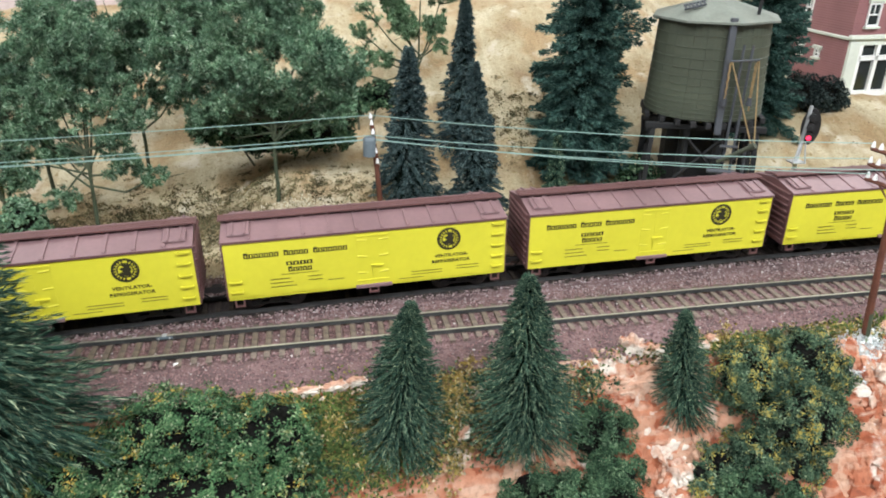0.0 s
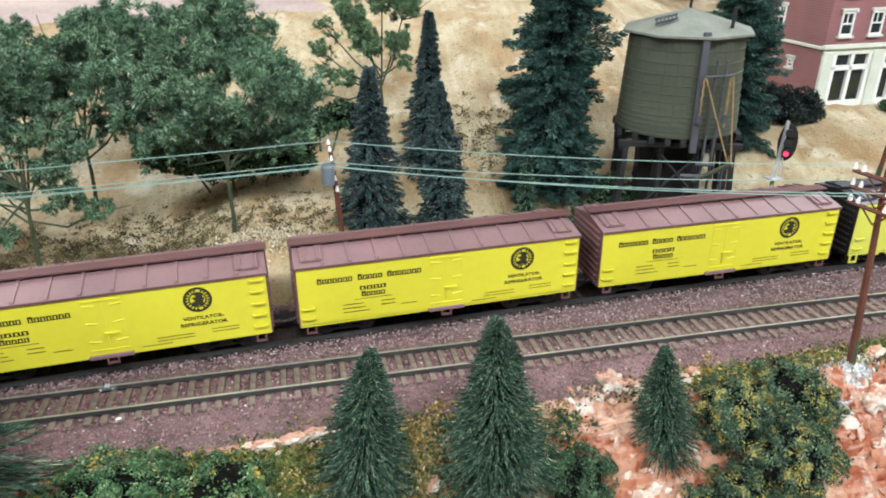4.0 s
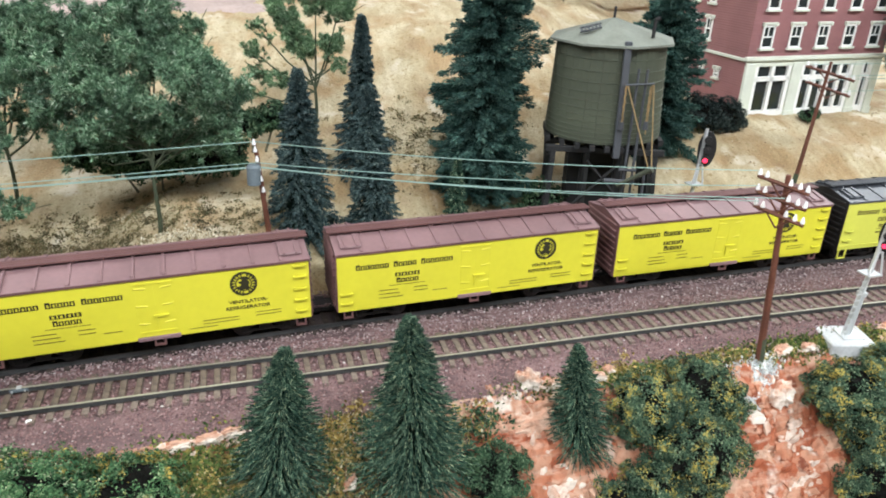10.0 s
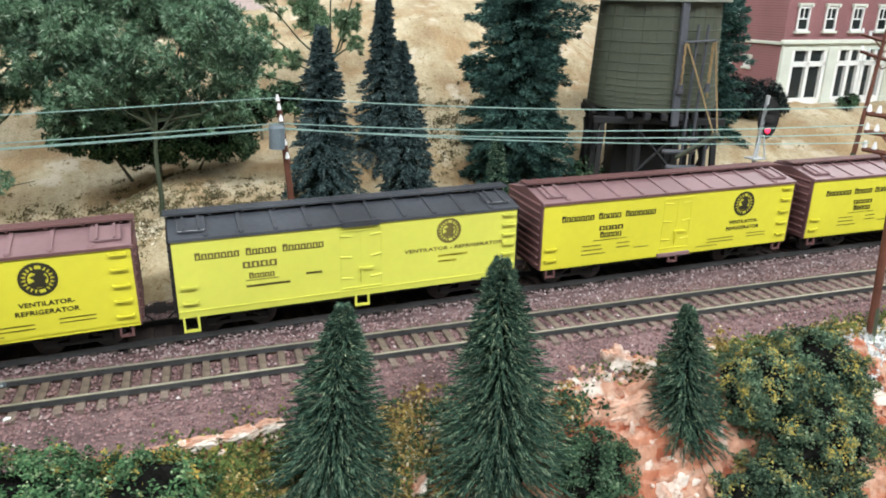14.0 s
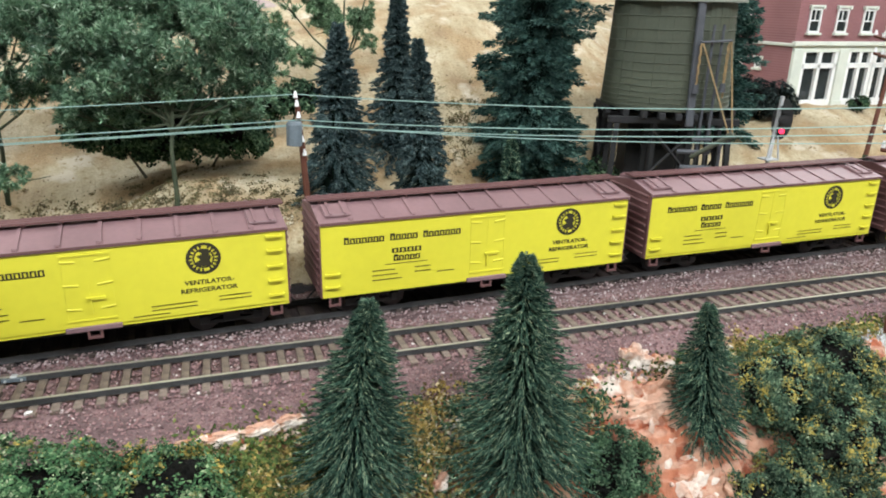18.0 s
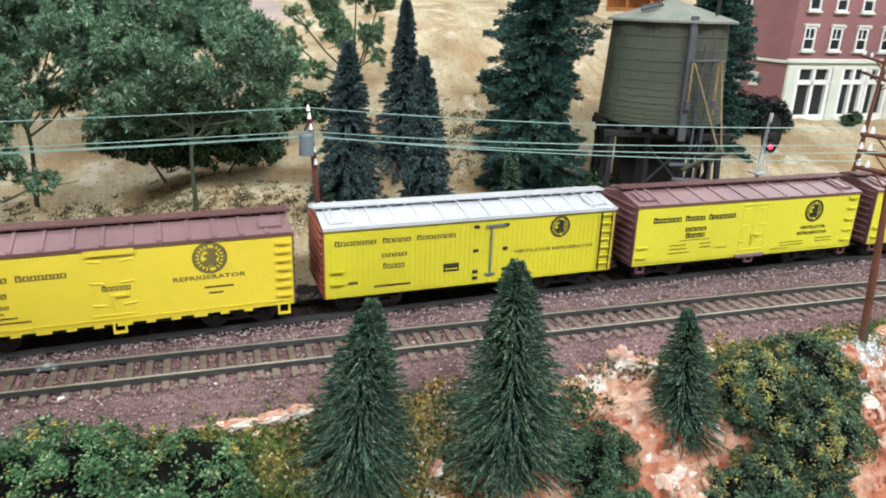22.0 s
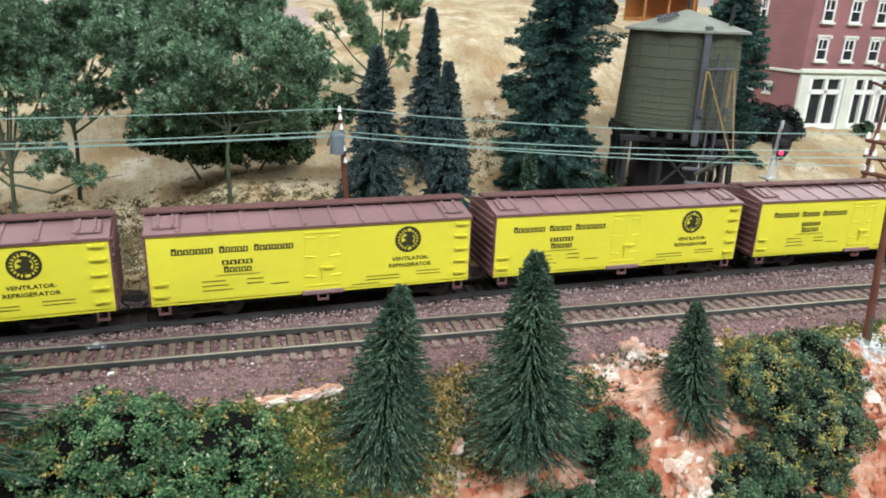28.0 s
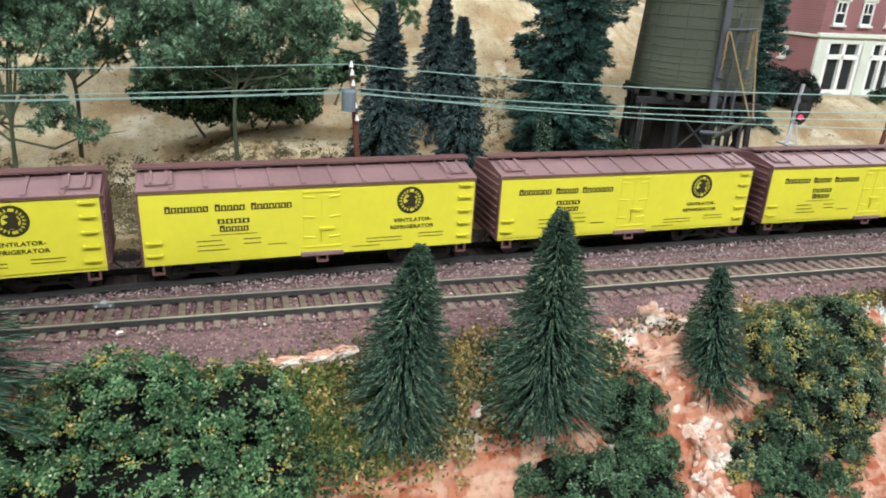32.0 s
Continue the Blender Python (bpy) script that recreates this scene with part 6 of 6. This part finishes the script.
for x, z in ((0.430, 0.1115), (0.460, 0.1035), (0.432, 0.1015), (0.460, 0.0935)):
    wire(((x, 0.100, z), (1.1, 0.16, z + 0.012)))


def signal(label, base, top, head_turn, base_block):
    s = thing("railway_signal", label, "signal", "railway signals", at=base)
    t = Vector(top) - Vector(base)
    h = t.z
    at = lambda f: t * f  # noqa: E731
    if base_block:
        part("concrete_base", boxed(((0, 0, 0.0015), (0.0235, 0.0200, 0.0090), (0, 0, -14)), bevel=0.0006), M_CONC, s, "white concrete foundation block")
        part("base_plate", boxed(((0.002, 0.0, 0.0064), (0.0110, 0.0110, 0.0008), (0, 0, -14))), M_GALV, s)
    part("mast", rods((tuple(at(0.06)), tuple(at(1.0)), 0.0014, 0.0011, 8)), M_GALV, s, "silver mast")
    part("mast_sleeve", rods((tuple(at(0.08)), tuple(at(0.40)), 0.0019, 0.0018, 10), (tuple(at(0.39)), tuple(at(0.42)), 0.0025, 0.0025, 12)), M_GALV, s, "wider lower mast with a collar")
    part("platform", boxed((tuple(at(0.56) + Vector((0, 0, 0))), (0.0085, 0.0075, 0.0008))), M_GALV, s)
    part("platform_rail", rods((tuple(at(0.56) + Vector((-0.004, -0.003, 0))), tuple(at(0.72) + Vector((-0.001, -0.001, 0))), 0.0005), (tuple(at(0.56) + Vector((0.004, -0.003, 0))), tuple(at(0.72) + Vector((0.002, -0.001, 0))), 0.0005), (tuple(at(0.72) + Vector((-0.001, -0.001, 0))), tuple(at(0.72) + Vector((0.002, -0.001, 0))), 0.0005)), M_GALV, s)
    if base_block:
        for dx in (-0.0040, -0.0014):
            part("ladder_rail", rods((tuple(at(0.10) + Vector((dx - 0.002, -0.002, 0))), tuple(at(0.54) + Vector((dx, -0.002, 0))), 0.0003)), M_GALV, s)
        for k in range(9):
            f = 0.13 + k * 0.048
            p = at(f) + Vector((-0.0027 - 0.002 * (1 - f), -0.002, 0))
            part("ladder_rung", rods((tuple(p + Vector((-0.0014, 0, 0))), tuple(p + Vector((0.0014, 0, 0))), 0.0003)), M_GALV, s)
    head = new("signal_head")
    head.parent, head.empty_display_size = s, 0.004
    c = at(0.84)
    head.matrix_basis = pose(c.x + 0.0028, c.y - 0.0005, c.z, 0, 0, head_turn) @ Matrix.Scale(1.15 if base_block else 1.4, 4)
    bm = bmesh.new()
    bmesh.ops.create_cone(bm, cap_ends=True, segments=20, radius1=0.0038, radius2=0.0038, depth=0.0010, matrix=pose(0, 0, 0, 90, 0, 0) @ Matrix.Diagonal((1, 2.1, 1, 1)))
    part("backboard", bm, M_BLACK, head, "black oval backboard")
    for z, m in ((0.0042, M_BLACK), (0.0, M_BLACK), (-0.0042, M_SIGRED)):
        part("hood", rods(((0, -0.0034, z + 0.0004), (0, 0, z), 0.0017, 0.0016, 10)), M_BLACK, head)
        part("lens", rods(((0, -0.0037, z), (0, -0.0005, z), 0.0010, 0.0010, 10)), m, head, "glowing red lens" if m is M_SIGRED else "")
    return s


signal("silver railway signal mast showing red beside the water tower", (0.341, 0.080, 0.0), (0.3462, 0.0800, 0.0790), -35, False)
signal("silver railway signal with ladder on a white concrete base", (0.3690, -0.0320, -0.0075), (0.3800, -0.0280, 0.0640), -60, True)


# ---- rocks, ballast stones, tufts ----
def boulder(at, size, seed, label="rough white and orange plaster rock", turn=0, material=None):
    bm = bmesh.new()
    bmesh.ops.create_icosphere(bm, subdivisions=4, radius=1.0)
    for v in bm.verts:
        d = v.co.normalized()
        k = 1 + 0.40 * noise.noise(d * 1.6 + Vector((seed, 0, 0))) + 0.26 * noise.noise(d * 3.6 + Vector((0, seed, 0))) + 0.08 * abs(noise.noise(d * 9 + Vector((0, 0, seed))))
        gap, near = noise.voronoi(d * 1.9 + Vector((seed, seed, 0)))
        k *= 0.88 + 0.30 * min(0.6, gap[1] - gap[0])
        v.co = Vector((d.x * size[0], d.y * size[1], d.z * size[2])) * k
    ob = part("rock", bm, material or M_PALEROCK)
    ob.matrix_world = pose(*at, 0, 0, turn)
    tagged(ob, label, "rock", "rocks by the track")


M_SALMON = rock_material("salmon_rock", ((0.26, (0.33, 0.12, 0.06)), (0.40, (0.47, 0.23, 0.145)), (0.54, (0.54, 0.335, 0.24)), (0.68, (0.60, 0.46, 0.37))), 0.60, 0.55)
M_PALEROCK = rock_material("white_orange_rock", ((0.28, (0.34, 0.11, 0.055)), (0.40, (0.46, 0.24, 0.155)), (0.52, (0.54, 0.38, 0.30)), (0.66, (0.66, 0.58, 0.51))), 0.47, 0.3)
for i, (x, y, z, sx, sy, sz) in enumerate(((0.1940, -0.0285, -0.0050, 0.0068, 0.0050, 0.0072), (0.1765, -0.0300, -0.0080, 0.0050, 0.0040, 0.0052), (0.1855, -0.0315, -0.0085, 0.0062, 0.0048, 0.0050), (0.1690, -0.0345, -0.0105, 0.0070, 0.0040, 0.0036), (0.2045, -0.0310, -0.0065, 0.0070, 0.0045, 0.0045), (0.2260, -0.0310, -0.0055, 0.0070, 0.0042, 0.0046), (0.2350, -0.0300, -0.0040, 0.0040, 0.0032, 0.0030),
                                          (0.0420, -0.0352, -0.0056, 0.0075, 0.0024, 0.0023), (0.0535, -0.0350, -0.0050, 0.0060, 0.0024, 0.0024), (0.0630, -0.0342, -0.0040, 0.0050, 0.0022, 0.0024), (0.2760, -0.0320, -0.0035, 0.0034, 0.0026, 0.0028), (0.3300, -0.0330, -0.0040, 0.0070, 0.0032, 0.0030), (0.3450, -0.0340, -0.0034, 0.0040, 0.0026, 0.0026), (0.4000, -0.0300, -0.0028, 0.0070, 0.0032, 0.0034),
                                          (0.3180, -0.0500, -0.0170, 0.0080, 0.0060, 0.0070), (0.2020, -0.0740, -0.0430, 0.0070, 0.0060, 0.0070), (0.1950, -0.0860, -0.0530, 0.0070, 0.0060, 0.0080))):
    boulder((x, y, z - 0.0006), (sx, sy, sz), 3.7 * i + 1, turn=4 if i in (7, 8, 9) else (i * 37) % 60 - 30)
SLAB = "sloping salmon plaster rock slab beside the spruce"
boulder((0.1990, -0.0385, -0.0185), (0.0200, 0.0085, 0.0115), 71.0, SLAB, 12, M_SALMON)
boulder((0.1800, -0.0420, -0.0200), (0.0150, 0.0075, 0.0090), 77.0, SLAB, -8, M_SALMON)
boulder((0.2000, -0.0470, -0.0270), (0.0130, 0.0080, 0.0100), 83.0, SLAB, 20, M_SALMON)
boulder((0.1150, -0.0400, -0.0110), (0.0060, 0.0030, 0.0034), 91.0, "small pale plaster rock among the dry ground foam", 5)
boulder((0.1080, -0.0540, -0.0230), (0.0045, 0.0032, 0.0034), 95.0, "small pale plaster rock among the dry ground foam", 40)
boulder((0.0880, -0.0420, -0.0110), (0.0050, 0.0030, 0.0030), 99.0, "small pale plaster rock among the dry ground foam", -20)


def rubble(name, label, spots, n, size, seed, material=None, flat=(1, 1, 0.7), sink=0.0):
    """Loose rough lumps lying on the slope."""
    rng = np.random.default_rng(seed)
    bm = bmesh.new()
    bmesh.ops.create_icosphere(bm, subdivisions=1, radius=1.0)
    base = np.array([v.co[:] for v in bm.verts])
    tri = np.array([[v.index for v in f.verts] for f in bm.faces])
    bm.free()
    vs = []
    for i in range(n):
        cx, cy, wx, wy = spots[rng.integers(len(spots))]
        x, y = cx + rng.normal(0, 0.5) * wx, cy + rng.normal(0, 0.5) * wy
        s = size * rng.uniform(0.35, 1.3) * rng.uniform(0.7, 1.3, 3) * flat
        v = base * rng.uniform(0.65, 1.25, (len(base), 1)) * s
        if sink:
            v = v @ np.array(pose(0, 0, 0, 62 + rng.normal(0, 14), rng.normal(0, 16), 20 + rng.normal(0, 22)).to_3x3()).T - (0, 0, sink * size)
        vs.append(v + (x, y, ground_z(x, y)))
    f = (tri[None] + len(base) * np.arange(n)[:, None, None]).reshape(-1, 3)
    tagged(mesh_part(name, pydata(name, np.concatenate(vs).tolist(), f.tolist()), material or M_PALEROCK), label, "rubble", kind="stuff")


def pebbles(name, label, n, xr, yr, zfun, size, material, seed, skip=None):
    rng = np.random.default_rng(seed)
    octa = np.array([(1, 0, 0), (-1, 0, 0), (0, 1, 0), (0, -1, 0), (0, 0, 1), (0, 0, -1)], float)
    tri = np.array([(0, 2, 4), (2, 1, 4), (1, 3, 4), (3, 0, 4), (2, 0, 5), (1, 2, 5), (3, 1, 5), (0, 3, 5)])
    xy = np.stack([rng.uniform(*xr, n), rng.uniform(*yr, n)], 1)
    if skip:
        xy = np.array([p for p in xy if not skip(*p)])
    m = len(xy)
    z = np.array([zfun(*p) for p in xy])
    s = size * rng.uniform(0.45, 1.25, (m, 1, 1)) * rng.uniform(0.65, 1.3, (m, 6, 1))
    ang = rng.random(m) * 6.28
    rot = np.stack([np.stack([np.cos(ang), -np.sin(ang), 0 * ang], 1), np.stack([np.sin(ang), np.cos(ang), 0 * ang], 1), np.stack([0 * ang, 0 * ang, 0.8 + 0 * ang], 1)], 1)
    v = np.einsum("mij,mkj->mki", rot, octa[None] * s)
    v[..., 0] += xy[:, None, 0]
    v[..., 1] += xy[:, None, 1]
    v[..., 2] += z[:, None]
    f = (tri[None] + 6 * np.arange(m)[:, None, None]).reshape(-1, 3)
    tagged(mesh_part(name, pydata(name, v.reshape(-1, 3).tolist(), f.tolist()), material), label, "ballast stones", kind="stuff")


def on_rails(x, y):
    for c in (front_y(x), track_y(x)):
        for s in (-0.0086, 0.0086):
            if abs(y - c - s) < 0.0013:
                return True
    return abs(y - front_y(x)) < 0.0128 and (x + 0.20 + 0.0018) % 0.0066 < 0.0036 or abs(y - track_y(x)) < 0.0098


pebbles("ballast_stones", "small maroon ballast stones round the front track", 46000, (-0.22, 0.72), (-0.037, 0.024), lambda x, y: ground_z(x, y) + (0.0012 if abs(y - front_y(x)) < 0.0160 else 0.0004), 0.00060, M_STONES, 51, on_rails)
pebbles("ballast_stones", "small greyish ballast stones round the back track", 36000, (-0.22, 0.72), (0.014, 0.074), lambda x, y: -0.0011 + (0.0009 if abs(y - track_y(x)) < 0.0165 else 0.0), 0.00060, M_GREYSTONES, 52, on_rails)
pebbles("dirt_crumbs", "loose brown crumbs scattered over the hillside", 5000, (-0.2, 0.62), (0.075, 0.30), lambda x, y: ground_z(x, y), 0.0006, stones_material("dirt_crumb", ((0.0, (0.10, 0.06, 0.03)), (0.6, (0.30, 0.21, 0.11)), (1.0, (0.55, 0.45, 0.3)))), 53)
rubble("rock_rubble", "rough white and orange plaster rubble on the slope", ((0.185, -0.036, 0.030, 0.006), (0.226, -0.036, 0.012, 0.006), (0.316, -0.050, 0.014, 0.016), (0.200, -0.076, 0.010, 0.020), (0.335, -0.034, 0.04, 0.004), (0.41, -0.034, 0.05, 0.004), (0.06, -0.036, 0.03, 0.003)), 240, 0.0015, 54)
rubble("rock_crust", "broken orange and white plaster rock crust on the slope", ((0.312, -0.052, 0.010, 0.012), (0.306, -0.062, 0.014, 0.014), (0.300, -0.074, 0.018, 0.018), (0.300, -0.088, 0.022, 0.020), (0.200, -0.074, 0.010, 0.024)), 150, 0.0040, 57, M_ROCK, (1.5, 0.9, 0.5), 0.45)
rubble("rock_chips", "white broken plaster chips on the orange rock", ((0.310, -0.050, 0.010, 0.010), (0.320, -0.064, 0.006, 0.018), (0.316, -0.080, 0.008, 0.016), (0.300, -0.056, 0.008, 0.008), (0.198, -0.076, 0.010, 0.018)), 110, 0.0028, 58, M_PALEROCK, (1.5, 0.9, 0.5), 0.3)
pb = part("white_pebble", boxed(((0, 0, 0.0006), (0.0026, 0.0018, 0.0016), (8, 10, 20)), bevel=0.0005), M_WHITE)
pb.matrix_world = pose(-0.0156, -0.0135, -0.0010)
tagged(pb, "single white pebble lying on the maroon ballast", "pebble")


def tufts(name, label, spots, n, size, material, seed, bunches=0):
    """Loose flakes lying on the ground round the spots, in bunches where that is asked."""
    rng = np.random.default_rng(seed)
    w = np.array([s[2] * s[3] for s in spots])
    pick = rng.choice(len(spots), n, p=w / w.sum())
    sp = np.array(spots)[pick]
    xy = sp[:, :2] + np.stack([rng.normal(0, 0.5, n) * sp[:, 2], rng.normal(0, 0.5, n) * sp[:, 3]], 1)
    if bunches:
        home = xy[rng.integers(0, bunches, n)]
        xy = home + rng.normal(0, 1, (n, 2)) * (0.0022, 0.0013) * rng.random((n, 1)) * 1.8
    z = np.array([ground_z(*p) for p in xy])
    c = np.column_stack([xy, z + size * rng.uniform(0.1, 0.9, n)])
    u = unit(rng.normal(0, 1, (n, 3)) + np.array([0, 0, 0.6])) * size * rng.uniform(0.3, 0.7, (n, 1))
    v = unit(np.cross(u, rng.normal(0, 1, (n, 3)))) * size * 0.3
    tagged(mesh_part(name, quads_mesh(name, c, u, v), material), label, "ground cover", kind="stuff")


tufts("dry_tufts", "ochre and straw coloured ground foam among the rocks", ((0.108, -0.044, 0.03, 0.012), (0.106, -0.056, 0.028, 0.012), (0.150, -0.046, 0.024, 0.010), (0.060, -0.050, 0.03, 0.010), (0.27, -0.034, 0.06, 0.006), (0.41, -0.036, 0.05, 0.008)), 12000, 0.0020, M_STRAW, 61, 420)
tufts("weed_tufts", "dark green weeds among the dry ground foam", ((0.112, -0.044, 0.028, 0.012), (0.100, -0.058, 0.026, 0.010), (0.152, -0.046, 0.020, 0.008), (0.050, -0.064, 0.016, 0.010), (0.170, -0.044, 0.010, 0.005)), 6000, 0.0019, M_GREENLEAF, 66, 170)
tufts("moss_tufts", "olive green moss foam at the ballast edge", ((0.062, -0.048, 0.04, 0.016), (0.060, -0.060, 0.03, 0.012), (0.035, -0.044, 0.05, 0.006), (0.24, -0.034, 0.05, 0.005), (0.36, -0.032, 0.08, 0.006)), 15000, 0.0020, M_MOSSTUFT, 62)
tufts("hill_tufts", "brown and green weeds on the dirt hillside", ((-0.02, 0.125, 0.07, 0.04), (-0.015, 0.115, 0.05, 0.025), (-0.045, 0.12, 0.05, 0.03), (-0.04, 0.11, 0.04, 0.016), (-0.06, 0.112, 0.04, 0.02), (0.19, 0.185, 0.06, 0.03), (-0.10, 0.12, 0.08, 0.04), (0.06, 0.12, 0.06, 0.02), (0.22, 0.105, 0.06, 0.02)), 46000, 0.0013, leafy("weed_leaves", ((0.0, (0.10, 0.085, 0.05)), (0.45, (0.22, 0.165, 0.09)), (0.75, (0.12, 0.135, 0.07)), (1.0, (0.36, 0.29, 0.18)))), 63, 1500)

tufts("white_foam", "white and grey foam splash round the foot of the line pole", ((0.315, -0.040, 0.007, 0.006), (0.319, -0.037, 0.008, 0.004), (0.311, -0.045, 0.006, 0.005), (0.304, -0.041, 0.010, 0.007), (0.300, -0.048, 0.008, 0.006)), 1700, 0.0018, M_SNOW, 64)
tufts("pale_sand", "pale plaster sand at the foot of a tree", ((0.030, 0.103, 0.022, 0.008), (0.050, 0.100, 0.02, 0.008), (0.066, 0.098, 0.015, 0.006)), 1600, 0.0018, stones_material("pale_sand_grain", ((0.0, (0.5, 0.42, 0.28)), (1.0, (0.72, 0.66, 0.52)))), 65)


def rail_joint():
    j = thing("rail_joint", "grey insulated rail joint with small bolts on the front track", "rail joint", at=(-0.024, 0.0090, 0.0))
    part("joint_bar", boxed(((0, -0.0012, 0.0011), (0.0075, 0.0008, 0.0014)), bevel=0.0002), M_GREYBOX, j)
    part("joint_block", boxed(((0, 0.0, 0.0014), (0.0022, 0.0022, 0.0020)), bevel=0.0003), M_GALV, j)
    for x in (-0.0025, 0.0025):
        part("bolt", rods(((x, -0.0022, 0.0011), (x, -0.0014, 0.0011), 0.0004)), M_GALV, j)


rail_joint()


# ---- culvert and upper shed ----
def culvert():
    c = thing("culvert", "small tan stone culvert portal with a black plug painted as the shaded opening", "culvert", at=(0.1905, 0.150, 0.012))
    bm = bmesh.new()
    n = 12
    for k in range(n):
        a0, a1 = math.pi * k / n, math.pi * (k + 1) / n
        p = [(math.cos(a) * r, y, math.sin(a) * r) for y in (-0.002, 0.004) for r in (0.0052, 0.0080) for a in (a0, a1)]
        v = [bm.verts.new(q) for q in p]
        bm.faces.new((v[0], v[1], v[3], v[2]))
        bm.faces.new((v[2], v[3], v[7], v[6]))
        bm.faces.new((v[0], v[4], v[5], v[1]))
    part("arch", bm, M_DIRT, c)
    # Solid black plug; its colour stands in for the shade inside the arch.
    part("opening", rods(((0, 0.0005, 0.0), (0, 0.012, 0.0), 0.0054, 0.0054, 20)), M_BLACK, c, "black plug painted as the shaded opening")
    part("wing_wall", boxed(((-0.010, -0.001, 0.001), (0.006, 0.004, 0.010), (0, 20, 0)), bevel=0.0006), M_DIRT, c)


culvert()


def upper_shed():
    s = thing("wooden_shed", "orange brown wooden open shed on the plateau", "shed", at=(0.492, 0.44, 0.130))
    part("wall", boxed(((0, 0.02, 0.016), (0.09, 0.002, 0.032))), M_SHED, s)
    part("deck", boxed(((0, 0, 0.002), (0.09, 0.04, 0.004))), M_SHED, s)
    for x in (-0.043, -0.015, 0.015, 0.043):
        part("post", boxed(((x, -0.018, 0.018), (0.002, 0.002, 0.030))), M_SHED, s)
    part("roof", boxed(((0, 0.0, 0.036), (0.10, 0.05, 0.003), (-10, 0, 0))), M_MOSS, s)


upper_shed()


# ---- motion ----
RUN = [(0, -0.0002), (1, 0.0917), (2, 0.1654), (3, 0.2048), (4, 0.2496), (4.5, 0.2862), (6.5, 0.4725), (7, 0.5190), (8, 0.6145), (9, 0.7086), (10, 0.8041), (11, 0.9007), (12, 0.9954),
       (13, 1.0914), (14, 1.1874), (14.5, 1.2348), (16.5, 1.4276), (17, 1.4831), (18, 1.5971), (19, 1.7135), (20, 1.8272), (21, 1.9408), (22, 2.0558), (23, 2.1687), (24, 2.2852),
       (25, 2.4003), (25.5, 2.4593), (27.5, 2.6916), (28, 2.7490), (29, 2.8645), (30, 2.9798), (31, 3.0955), (32, 3.2112)]
PITCH = 0.1522


def car_pose(x):
    a, b = track_y(x - 0.048), track_y(x + 0.048)
    return pose(x, (a + b) / 2, 0.00215, 0, 0, math.degrees(math.atan2(b - a, 0.096)))


def motions():
    for k, car in CARS.items():
        walk(car, [(t, car_pose(0.005 + k * PITCH - d + LONG / 2)) for t, d in RUN])


motions()
